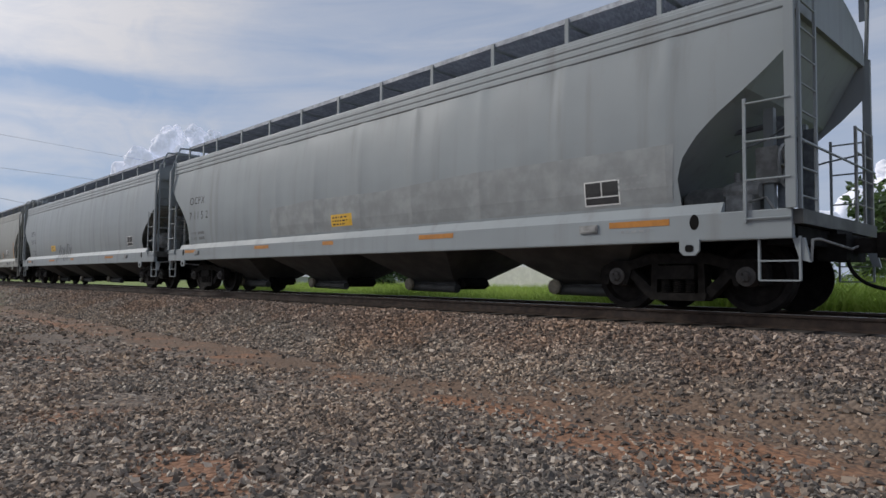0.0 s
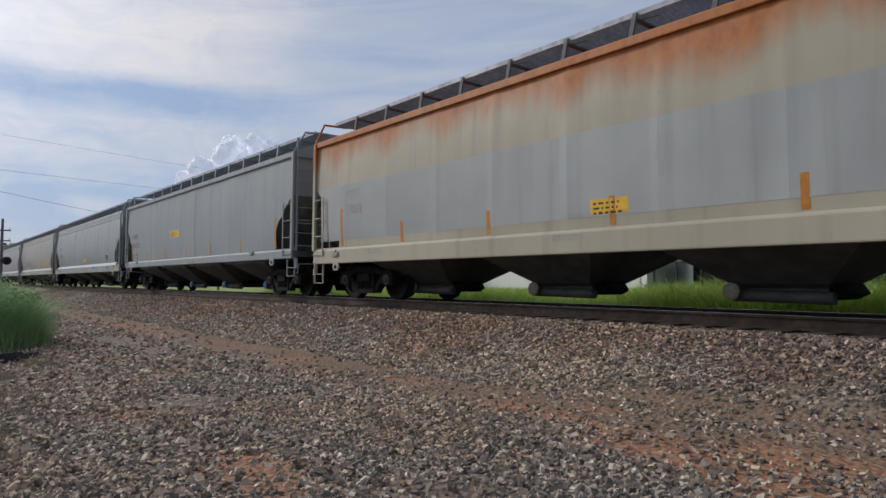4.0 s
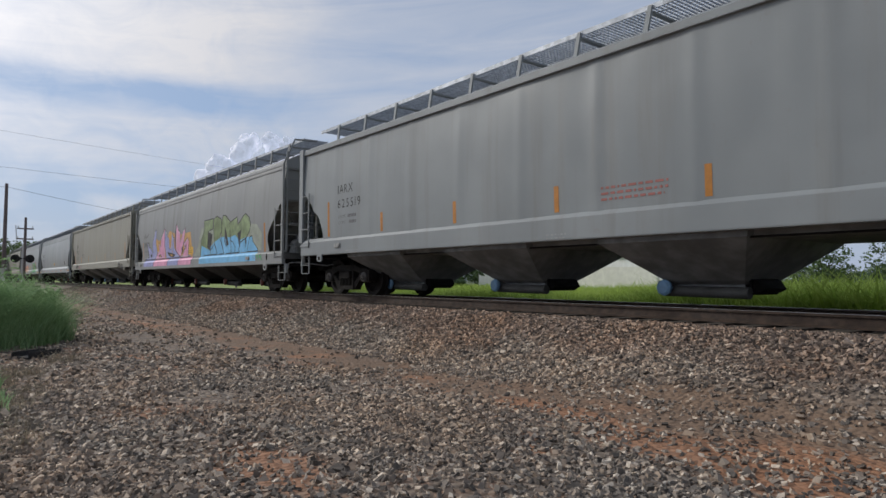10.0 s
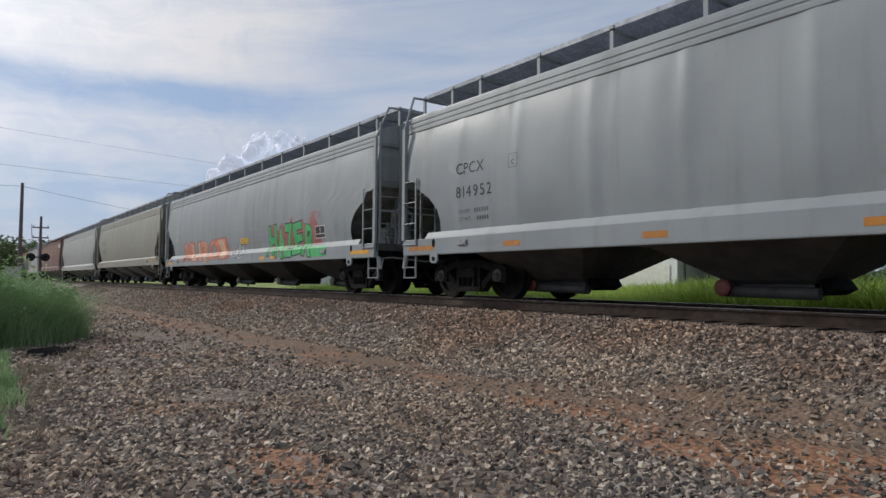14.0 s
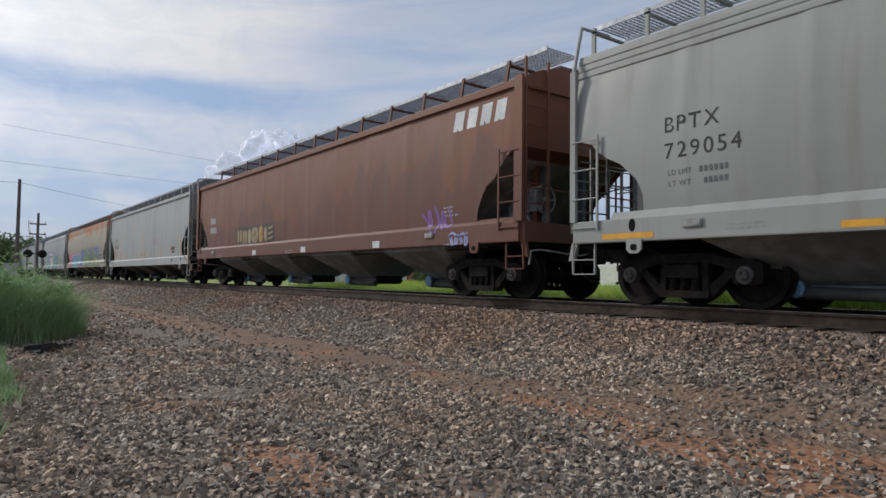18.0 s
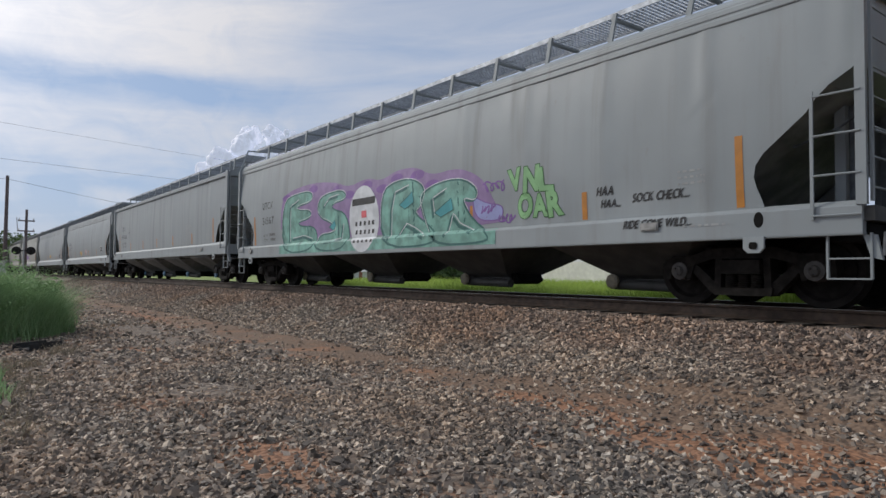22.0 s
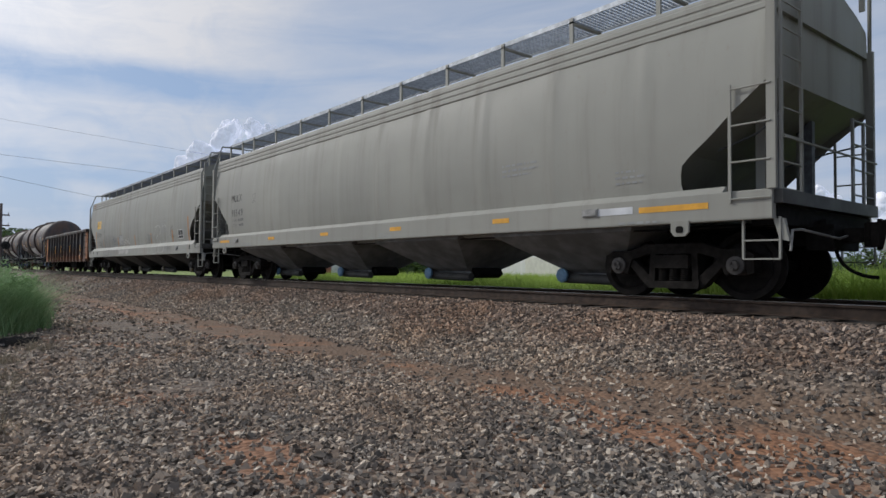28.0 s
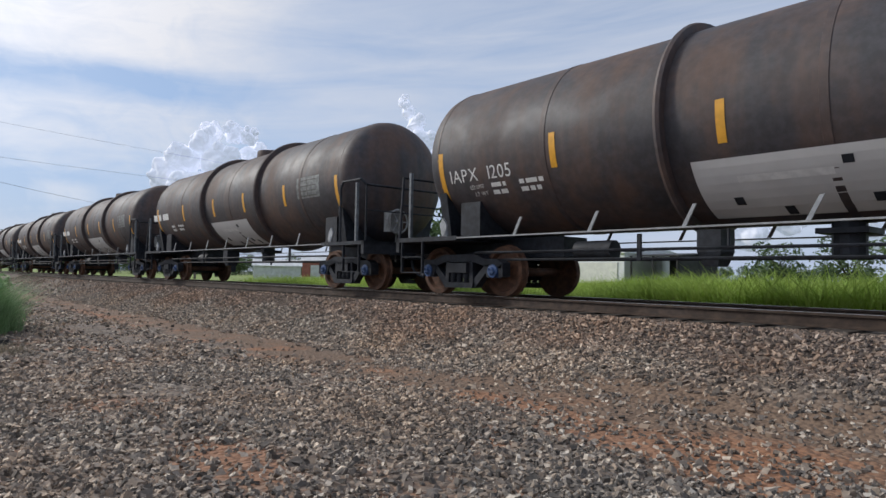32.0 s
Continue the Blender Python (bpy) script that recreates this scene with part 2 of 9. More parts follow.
class Geo:
    """Vertices and faces of one part while it is shaped."""

    def __init__(self):
        self.v, self.f = [], []

    def add(self, verts, faces):
        k = len(self.v)
        self.v += [tuple(p) for p in verts]
        self.f += [tuple(i + k for i in f) for f in faces]
        return self

    def box(self, x0, x1, y0, y1, z0, z1):
        p = [(x, y, z) for x in (x0, x1) for y in (y0, y1) for z in (z0, z1)]
        return self.add(p, [(0, 1, 3, 2), (4, 6, 7, 5), (0, 4, 5, 1), (2, 3, 7, 6), (0, 2, 6, 4), (1, 5, 7, 3)])

    def rod(self, a, b, r, n=6, r2=None, caps=True):
        a, b = Vector(a), Vector(b)
        w = (b - a).normalized()
        u = w.orthogonal().normalized()
        t = w.cross(u)
        r2 = r if r2 is None else r2
        vs = []
        for c, q in ((a, r), (b, r2)):
            vs += [c + (u * math.cos(2 * math.pi * i / n) + t * math.sin(2 * math.pi * i / n)) * q for i in range(n)]
        fs = [(i, (i + 1) % n, n + (i + 1) % n, n + i) for i in range(n)]
        if caps:
            fs += [tuple(range(n))[::-1], tuple(range(n, 2 * n))]
        return self.add(vs, fs)

    def pipe(self, pts, r, n=6):
        """One bent tube through the points."""
        pts = [Vector(p) for p in pts]
        rings, u = [], None
        for k, p in enumerate(pts):
            w = ((pts[k + 1] - p).normalized() if k + 1 < len(pts) else Vector()) + ((p - pts[k - 1]).normalized() if k else Vector())
            w = w.normalized()
            u = (w.orthogonal() if u is None else u - w * u.dot(w)).normalized()
            t = w.cross(u)
            rings.append([p + (u * math.cos(2 * math.pi * i / n) + t * math.sin(2 * math.pi * i / n)) * r for i in range(n)])
        return self.loft(rings)

    def prism(self, poly, axis, a, b):
        """A polygon of two coordinates pushed along the third axis from a to b."""
        n = len(poly)

        def at(p, q):
            return {"x": (q, p[0], p[1]), "y": (p[0], q, p[1]), "z": (p[0], p[1], q)}[axis]

        vs = [at(p, a) for p in poly] + [at(p, b) for p in poly]
        return self.add(vs, [tuple(range(n))[::-1], tuple(range(n, 2 * n))] + [(i, (i + 1) % n, n + (i + 1) % n, n + i) for i in range(n)])

    def loft(self, rings, close=True, caps=True):
        n = len(rings[0])
        vs = [p for r in rings for p in r]
        fs = []
        for k in range(len(rings) - 1):
            for i in range(n if close else n - 1):
                j = (i + 1) % n
                fs.append((k * n + i, k * n + j, (k + 1) * n + j, (k + 1) * n + i))
        if caps and close:
            fs += [tuple(range(n))[::-1], tuple(range((len(rings) - 1) * n, len(rings) * n))]
        return self.add(vs, fs)

    def spin(self, profile, centre, axis="y", n=24):
        """A profile of (radius, offset) turned about an axis through centre."""
        rings = []
        for i in range(n):
            c, s = math.cos(2 * math.pi * i / n), math.sin(2 * math.pi * i / n)
            if axis == "y":
                rings.append([(centre[0] + r * c, centre[1] + o, centre[2] + r * s) for r, o in profile])
            elif axis == "x":
                rings.append([(centre[0] + o, centre[1] + r * c, centre[2] + r * s) for r, o in profile])
            else:
                rings.append([(centre[0] + r * c, centre[1] + r * s, centre[2] + o) for r, o in profile])
        rings.append(rings[0])
        return self.loft(rings, close=False)

    def mesh(self, name, smooth=False):
        me = bpy.data.meshes.new(name)
        me.from_pydata(self.v, [], self.f)
        bm = bmesh.new()
        bm.from_mesh(me)
        bmesh.ops.remove_doubles(bm, verts=bm.verts, dist=0.0002)
        bmesh.ops.recalc_face_normals(bm, faces=bm.faces)
        if smooth:
            for f in bm.faces:
                f.smooth = True
            for e in bm.edges:
                if len(e.link_faces) == 2 and e.calc_face_angle(0.0) > radians(32):
                    e.smooth = False
        bm.to_mesh(me)
        bm.free()
        return me


def part(name, geo, material, parent, label="", smooth=False, at=None):
    """Links one mesh object under a thing or a part. geo: a Geo, or a mesh to share."""
    me = geo.mesh(name, smooth) if isinstance(geo, Geo) else geo
    if not me.materials:
        me.materials.append(material)
    ob = new(name, me)
    ob.parent = parent
    if at is not None:
        ob.matrix_basis = at
    if ob.material_slots and ob.material_slots[0].material != material:
        ob.material_slots[0].link = "OBJECT"
        ob.material_slots[0].material = material
    if label:
        tagged(ob, label)
    return ob


def thing(name, m, label, category, group="", kind=""):
    ob = new(name)
    ob.empty_display_size = 0.3
    ob.matrix_basis = m
    return tagged(ob, label, category, group, kind)


SHARED = {}


def shared(key, make, smooth=False):
    """The mesh of a part that several things have alike."""
    if key not in SHARED:
        SHARED[key] = make().mesh(key.split("|")[0], smooth)
    return SHARED[key]


# ---------------------------------------------------------------- rolling gear
WHEEL_R = 0.457


def make_wheelset():
    g = Geo()
    for s in (-1, 1):
        y = s * 0.755
        g.spin([(0.0, y + s * 0.06), (0.12, y + s * 0.06), (0.13, y + s * 0.02), (0.33, y + s * 0.0), (0.37, y + s * 0.065), (0.45, y + s * 0.065), (WHEEL_R, y - s * 0.03),
                (0.483, y - s * 0.055), (0.478, y - s * 0.085), (0.38, y - s * 0.08), (0.14, y - s * 0.06), (0.0, y - s * 0.06)], (0, 0, 0), "y", 28)
    g.rod((0, -0.98, 0), (0, 0.98, 0), 0.085, 10)
    return g.mesh("wheelset", True)


FIRST_WHEEL = []


def wheelset(truck, x, material):
    """A pair of wheels on its axle. All of them turn alike, so they share one set of keys."""
    if not FIRST_WHEEL:
        ob = new("wheelset", make_wheelset())
        ob.data.materials.append(material)
        FIRST_WHEEL.append(ob)
    else:
        ob = new("wheelset", FIRST_WHEEL[0].data)
        WHEELS.append(ob)
    if ob.material_slots[0].material != material:
        ob.material_slots[0].link = "OBJECT"
        ob.material_slots[0].material = material
    ob.parent = truck
    ob.matrix_parent_inverse = pose(x, 0, WHEEL_R)
    return ob


WHEELS = []


def side_frame_geo():
    """Cast side frame: two pedestals, an arched top member, a sagging tension member, the bolster window."""
    g = Geo()
    t = 0.1
    outer = [(-1.12, 0.36), (-1.12, 0.6), (-0.98, 0.66), (-0.72, 0.66), (-0.45, 0.74), (0.45, 0.74), (0.72, 0.66), (0.98, 0.66), (1.12, 0.6), (1.12, 0.36),
             (0.98, 0.36), (0.94, 0.5), (0.72, 0.5), (0.42, 0.2), (0.3, 0.16), (-0.3, 0.16), (-0.42, 0.2), (-0.72, 0.5), (-0.94, 0.5), (-0.98, 0.36)]
    top = [(-1.12, 0.6), (-0.98, 0.67), (-0.7, 0.67), (-0.42, 0.76), (0.42, 0.76), (0.7, 0.67), (0.98, 0.67), (1.12, 0.6), (1.08, 0.5), (0.68, 0.54), (0.4, 0.62), (-0.4, 0.62), (-0.68, 0.54), (-1.08, 0.5)]
    g.prism(top, "y", -t, t)
    for s in (-1, 1):
        g.prism([(s * 1.12, 0.6), (s * 1.13, 0.36), (s * 1.04, 0.34), (s * 1.0, 0.52)], "y", -t, t)
        g.prism([(s * 0.8, 0.58), (s * 0.66, 0.56), (s * 0.74, 0.34), (s * 0.8, 0.34)], "y", -t, t)
        g.prism([(s * 0.76, 0.5), (s * 0.64, 0.54), (s * 0.3, 0.24), (s * 0.34, 0.14), (s * 0.44, 0.17)], "y", -t * 0.8, t * 0.8)
        g.prism([(s * 0.36, 0.64), (s * 0.27, 0.64), (s * 0.29, 0.22), (s * 0.38, 0.22)], "y", -t, t)
    g.prism([(-0.38, 0.14), (0.38, 0.14), (0.4, 0.24), (-0.4, 0.24)], "y", -t * 1.2, t * 1.2)
    g.box(-0.26, 0.26, -0.16, 0.1, 0.42, 0.6)
    return g


def springs_geo():
    prof = [(0.0, 0.24)]
    for k in range(6):
        z = 0.245 + k * 0.029
        prof += [(0.05, z), (0.072, z + 0.008), (0.072, z + 0.016), (0.05, z + 0.024)]
    return Geo().spin(prof + [(0.0, 0.42)], (0, -0.06, 0), "z", 10)


def bearing_geo():
    g = Geo()
    g.spin([(0.0, -0.16), (0.06, -0.16), (0.075, -0.13), (0.12, -0.12), (0.13, 0.02), (0.13, 0.08), (0.0, 0.08)], (0, 0, 0), "y", 14)
    for k in range(3):
        a = k * 2.094 + 0.4
        g.rod((0.045 * math.cos(a), -0.185, 0.045 * math.sin(a)), (0.045 * math.cos(a), -0.13, 0.045 * math.sin(a)), 0.018, 6)
    g.box(-0.11, 0.11, -0.09, 0.09, 0.1, 0.17)
    return g


def truck(car, x, frame_mat, wheel_mat, cap_mat):
    me = shared("truck_bolster", lambda: Geo().box(-0.2, 0.2, -0.9, 0.9, 0.42, 0.66).box(-0.08, 0.08, -0.5, 0.5, 0.66, 0.74).box(-0.5, -0.38, -0.8, 0.8, 0.3, 0.4).box(0.38, 0.5, -0.8, 0.8, 0.3, 0.4))
    tr = part("truck", me, frame_mat, car, at=pose(x, 0, 0))
    for s in (-1, 1):
        part("side_frame", shared("side_frame", side_frame_geo), frame_mat, tr, at=pose(0, s * 0.99, 0, 0, 0, 0 if s < 0 else 180))
        for c in (-0.17, 0.0, 0.17):
            part("coil_spring", shared("coil_spring", springs_geo), frame_mat, tr, at=pose(c, s * 0.99, 0, 0, 0, 0 if s < 0 else 180))
        for w in (-0.89, 0.89):
            part("bearing_cap", shared("bearing_cap", bearing_geo, True), cap_mat, tr, at=pose(w, s * 0.99, WHEEL_R, 0, 0, 0 if s < 0 else 180))
    for w in (-0.89, 0.89):
        wheelset(tr, w, wheel_mat)
    return tr


def coupler_geo():
    g = Geo()
    g.box(-0.75, -0.05, -0.09, 0.09, 0.0, 0.18)
    g.prism([(-0.12, -0.14), (0.12, -0.17), (0.2, -0.06), (0.08, 0.02), (0.2, 0.1), (0.1, 0.17), (-0.14, 0.14)], "z", -0.06, 0.24)
    g.rod((0.03, 0.1, -0.1), (0.03, 0.1, 0.28), 0.03, 8)
    return g


def hose_geo():
    pts = [(0.0, -0.3, 0.06)]
    for k in range(1, 9):
        a = k / 8 * math.pi / 2
        pts.append((0.46 - 0.46 * math.cos(a), -0.28, 0.06 - 0.36 * math.sin(a)))
    return Geo().pipe(pts, 0.024, 6)


# ---------------------------------------------------------------- covered hopper
PROFILES = {
    "round": [(1.32, 1.50), (1.6, 1.545), (1.95, 1.575), (2.3, 1.585), (2.65, 1.575), (3.0, 1.55), (3.3, 1.515), (3.53, 1.475)],
    "ribbed": [(1.2, 1.53), (1.6, 1.55), (1.95, 1.57), (2.3, 1.575), (2.65, 1.57), (3.0, 1.555), (3.3, 1.53), (3.59, 1.5)],
    "flat": [(1.2, 1.53), (1.6, 1.55), (1.95, 1.56), (2.3, 1.565), (2.65, 1.565), (3.0, 1.56), (3.3, 1.55), (3.73, 1.535)],
}
RIBS = {"round": (3, 3.86, 4.24), "ribbed": (2, 3.81, 4.24), "flat": (0, 3.86, 4.28)}     # ribs below the eaves, top of the ribs, ridge
SILLS = {   # foot, top of the face, top of the slanted lip, how far the lip stops short of the post
    "low": (0.88, 1.21, 1.34, 0.78), "high": (1.02, 1.37, 1.46, 0.0), "deep": (1.0, 1.35, 1.43, 0.6), "mid": (0.93, 1.26, 1.37, 0.7), "plain": (0.84, 1.16, 1.22, 0.0), "thin": (1.02, 1.23, 1.29, 0.0),
}
OPENINGS = {   # depth from the end post, height: the cut of the side sheet
    "curl": [(0.0, 2.54), (0.12, 2.48), (0.4, 2.42), (0.48, 2.26), (0.87, 2.07), (1.14, 1.82), (1.25, 1.6), (1.22, 1.34)],
    "bend": [(0.0, 2.72), (0.44, 2.38), (0.6, 2.22), (0.99, 2.0), (1.2, 1.78), (1.28, 1.55), (1.22, 1.34)],
    "deep": [(0.0, 3.08), (0.3, 2.8), (0.62, 2.55), (0.8, 2.42), (1.05, 2.2), (1.25, 1.94), (1.33, 1.7), (1.3, 1.34)],
    "step": [(0.0, 2.78), (0.54, 2.36), (0.6, 2.2), (0.81, 2.15), (1.0, 1.9), (1.16, 1.6), (1.16, 1.4)],
    "slant": [(0.0, 2.68), (0.42, 2.38), (0.8, 2.04), (1.16, 1.78), (1.2, 1.55), (1.12, 1.2)],
    "chop": [(0.0, 2.7), (0.44, 2.45), (0.5, 2.3), (1.14, 1.78), (1.18, 1.55), (1.05, 1.2)],
}


def lerp_table(tab, z):
    for (z0, y0), (z1, y1) in zip(tab, tab[1:]):
        if z <= z1:
            return y0 + (y1 - y0) * max(0.0, (z - z0)) / (z1 - z0)
    return tab[-1][1]


class Shape:
    """The measures of one hopper: length between the end posts, profile of its sides, cut of its ends."""

    def __init__(self, length, prof, opening, sill):
        self.half = length / 2 - 0.62
        self.foot, self.face, self.lip, self.short = SILLS[sill]
        self.ribs, self.eave, self.ridge = RIBS[prof]
        self.prof = PROFILES[prof]
        self.kind = prof
        self.cut = [(z, d) for d, z in OPENINGS[opening]][::-1]
        self.top = self.prof[-1][0]

    def side(self, z):
        return lerp_table(self.prof, z)

    def reach(self, z):
        return self.half - (lerp_table(self.cut, z) if z < self.cut[-1][0] else 0.0)


def dent(seed, x, z, top):
    """How far the side sheet bulges: broad dents, small dents, welded seams."""
    d = noise.noise(Vector((x * 0.8 + seed * 7, z * 0.3, seed))) * 0.015 + noise.noise(Vector((x * 2.2 + seed, z * 0.75, seed + 4))) * 0.007
    fade = min(1.0, max(0.15, (z - 1.3) / 0.15), max(0.15, (top - z) / 0.15))
    return d * fade + 0.011 * math.exp(-(((x + 40 * 1.63) % 1.63 - 0.815) / 0.11) ** 2)


def side_sheet(sh, s, seed):
    """One curved side sheet with its cut ends, slightly dented between the seams."""
    low = sh.lip - 0.04
    zs = [low + (sh.top - low) * k / 18 for k in range(19)]
    cols = 260 if s < 0 else 40
    g = Geo()
    rings = []
    for z in zs:
        row = []
        r = sh.reach(z)
        for k in range(cols + 1):
            x = -r + 2 * r * k / cols
            row.append((x, s * (sh.side(z) + dent(seed, x, z, sh.top)), z))
        rings.append(row)
    g.loft(rings, close=False)
    return g


def hull_geo(sh, low):
    """Cargo hull inside the side sheets: upright end sheets, or the slope sheets below them."""
    zs = [(0.95, 2.7), (1.4, 1.95), (1.95, 1.3), (2.56, 0.12), (2.7, 0.05), (sh.top, 0.05)]
    zs = zs[:4] if low else zs[3:]
    rings = []
    for z, d in zs:
        y = (sh.side(max(z, 1.32)) if z > 1.3 else 1.3) - 0.03
        d = max(d, sh.half - sh.reach(max(z, 1.33)) + 0.12) if z < sh.cut[-1][0] - 0.1 else d
        x = sh.half - d
        rings.append([(-x, -y, z), (x, -y, z), (x, y, z), (-x, y, z)])
    return Geo().loft(rings)


def roof_geo(sh):
    """Ribbed or flanged eaves and the low crowned roof."""
    y, z, h = sh.side(sh.top), sh.top, sh.half
    if sh.ribs:
        sec, n = [(y - 0.01, z - 0.02)], sh.ribs
        step = (sh.eave - z) / n
        for k in range(n):
            a = z + k * step
            sec += [(y + 0.016 - 0.008 * k, a), (y + 0.02 - 0.008 * k, a + 0.012), (y + 0.016 - 0.008 * k, a + step * 0.62), (y + 0.003 - 0.009 * k, a + step * 0.76), (y + 0.001 - 0.009 * k, a + step * 0.97)]
        sec += [(y - 0.03, sh.eave + 0.03)]
    else:
        sec = [(y - 0.01, z), (y + 0.055, z), (y + 0.06, z + 0.01), (y + 0.06, z + 0.12), (y + 0.02, z + 0.15)]
    sec += [(1.1, sh.ridge - 0.2), (0.6, sh.ridge - 0.06), (0.0, sh.ridge)]
    full = [(-a, b) for a, b in sec] + [(a, b) for a, b in sec[::-1][1:]]
    return Geo().loft([[(x, a, b) for a, b in full] for x in (-h, h)])


def sill_geo(sh, s):
    """Side sill: an upright face from post to post, with a slanted lip along the sheet."""
    h, f, t, l = sh.half, sh.foot, sh.face, sh.lip
    body = [(1.6, f), (1.605, f + 0.02), (1.605, t - 0.01), (1.598, t), (1.5, t), (1.5, f + 0.03), (1.42, f + 0.015), (1.42, f)]
    g = Geo().prism([(s * a, b) for a, b in body], "x", -h, h)
    e = h - sh.short
    return g.prism([(s * 1.596, t + 0.001), (s * 1.585, t + 0.012), (s * 1.51, l), (s * 1.46, l), (s * 1.48, t + 0.001)], "x", -e, e)


def ladder(g, x0, x1, y, z0, z1, n, r=0.014, rail=0.022):
    for x in (x0, x1):
        g.box(x - rail, x + rail, y - 0.012, y + 0.012, z0, z1)
    for k in range(n):
        z = z0 + (z1 - z0) * (k + 0.5) / n
        g.rod((x0, y, z), (x1, y, z), r, 5)


def board_geo(length, fine):
    """Running board: an open grating of upright bars in its frame."""
    g = Geo()
    g.box(-length / 2, length / 2, -0.38, -0.36, -0.05, 0.03)
    g.box(-length / 2, length / 2, 0.36, 0.38, -0.05, 0.03)
    step, low = (0.075, -0.015) if fine else (0.07, -0.055)
    n = int(length / step)
    for k in range(n):
        x = -length / 2 + (k + 0.5) * length / n
        g.add([(x, -0.36, low), (x, 0.36, low), (x, 0.36, 0.02), (x, -0.36, 0.02)], [(0, 1, 2, 3)])
    for y in ([-0.27, -0.18, -0.09, 0.0, 0.09, 0.18, 0.27]):
        g.add([(-length / 2, y, -0.01), (length / 2, y, -0.01), (length / 2, y, 0.02), (-length / 2, y, 0.02)], [(0, 1, 2, 3)])
    return g


def bay_geo(top, bottom, depth):
    """One hopper bay: a pyramid down to its outlet."""
    rings = []
    for z, hx, hy in ((1.1, top / 2, 1.46), (0.94, top / 2 - 0.04, 1.44), (0.4, bottom / 2 + 0.08, 0.52), (depth + 0.08, bottom / 2, 0.36), (depth, bottom / 2, 0.34)):
        rings.append([(-hx, -hy, z), (hx, -hy, z), (hx, hy, z), (-hx, hy, z)])
    g = Geo().loft(rings)
    return g


def bracket_geo(kind):
    g = Geo()
    if kind == "round":
        g.box(-0.035, 0.035, -0.02, 0.02, -0.42, 0.03)
        g.box(-0.035, 0.035, -0.02, 0.74, -0.06, -0.03)
    else:
        g.prism([(-0.13, -0.58), (-0.04, -0.58), (0.09, 0.02), (0.02, 0.02)], "y", -0.03, 0.01)
        g.prism([(-0.03, -0.05), (0.05, -0.05), (0.4, -0.08), (0.32, -0.08)], "y", 0.1, 0.12)
        g.box(-0.035, 0.05, -0.02, 0.74, -0.06, -0.03)
    return g


def brake_geo():
    g = Geo()
    g.spin([(0.26, -0.02), (0.29, 0.0), (0.26, 0.02), (0.24, 0.0)], (0.0, 0, 0), "x", 20)
    for k in range(6):
        a = k * math.pi / 3
        g.rod((0, 0, 0), (0, 0.26 * math.cos(a), 0.26 * math.sin(a)), 0.014, 5)
    g.box(-0.3, -0.04, -0.17, 0.17, -0.22, 0.24)
    g.rod((-0.3, 0, 0), (0.03, 0, 0), 0.04, 8)
    g.rod((-0.2, 0.1, -0.9), (-0.2, 0.1, -0.2), 0.02, 5)
    return g


def valve_geo():
    """Control valve and pipe bracket on the end platform."""
    g = Geo()
    g.box(-0.16, 0.16, -0.14, 0.14, 0.0, 0.3)
    g.spin([(0, 0.22), (0.1, 0.22), (0.13, 0.1), (0.13, -0.1), (0.1, -0.22), (0, -0.22)], (0.0, 0.0, 0.36), "x", 12)
    g.rod((-0.1, 0.1, 0.3), (-0.1, 0.1, 0.62), 0.05, 8)
    g.pipe([(0.1, -0.12, 0.2), (0.35, -0.2, 0.24), (0.5, -0.2, 0.0)], 0.018, 5)
    g.pipe([(-0.16, 0.0, 0.15), (-0.5, 0.05, 0.2), (-0.7, 0.05, 0.05)], 0.018, 5)
    return g


BANK = {}
SWELL = (0.0, 0.075, 0.045, 0.006)


def make_bank():
    """The built-in font's letters as flat meshes, plain and swollen, one em high."""
    plain_set = "ABCDEFGHIJKLMNOPQRSTUVWXYZ0123456789.!adeghilnopstw"
    for level, chars in ((0, plain_set), (1, "ACEHIKLMNORSTUVZ"), (2, "ACEHIKLMNORSTUVZ"), (3, "ACEHIKLMNORSTUVZ")):
        for ch in chars:
            cu = bpy.data.curves.new("letter", "FONT")
            cu.body, cu.size, cu.offset, cu.resolution_u = ch, 1.0, SWELL[level], 3
            tmp = bpy.data.objects.new("letter", cu)
            scene.collection.objects.link(tmp)
            bpy.context.view_layer.update()
            me = bpy.data.meshes.new_from_object(tmp.evaluated_get(bpy.context.evaluated_depsgraph_get()))
            vs = [(v.co.x, v.co.y) for v in me.vertices]
            lo = min(x for x, y in vs)
            BANK[ch, level] = ([(x - lo, y) for x, y in vs], [tuple(p.vertices) for p in me.polygons], max(x for x, y in vs) - lo)
            bpy.data.objects.remove(tmp)
            bpy.data.curves.remove(cu)
            bpy.data.meshes.remove(me)


make_bank()


def lettering(car, sh, text, x, z, size, material, name="lettering", shear=0.0, y_off=0.004, space=1.0, wide=1.0, level=0, turn=0.0, side=None, gap=0.1):
    """Letters laid on the near side; x is where they begin, z their foot."""
    g, at = Geo(), 0.0
    for ch in text:
        if ch == " ":
            at += 0.32 * space
            continue
        vs, fs, w = BANK[ch, level]
        g.add([((at + px + py * shear) * size, py * size, 0) for px, py in vs], fs)
        at += (w + gap) * space
    me = bpy.data.meshes.new(name)
    me.from_pydata(g.v, [], g.f)
    return lay_on(me, sh, x, z, material, name, car, y_off, wide, turn, side)


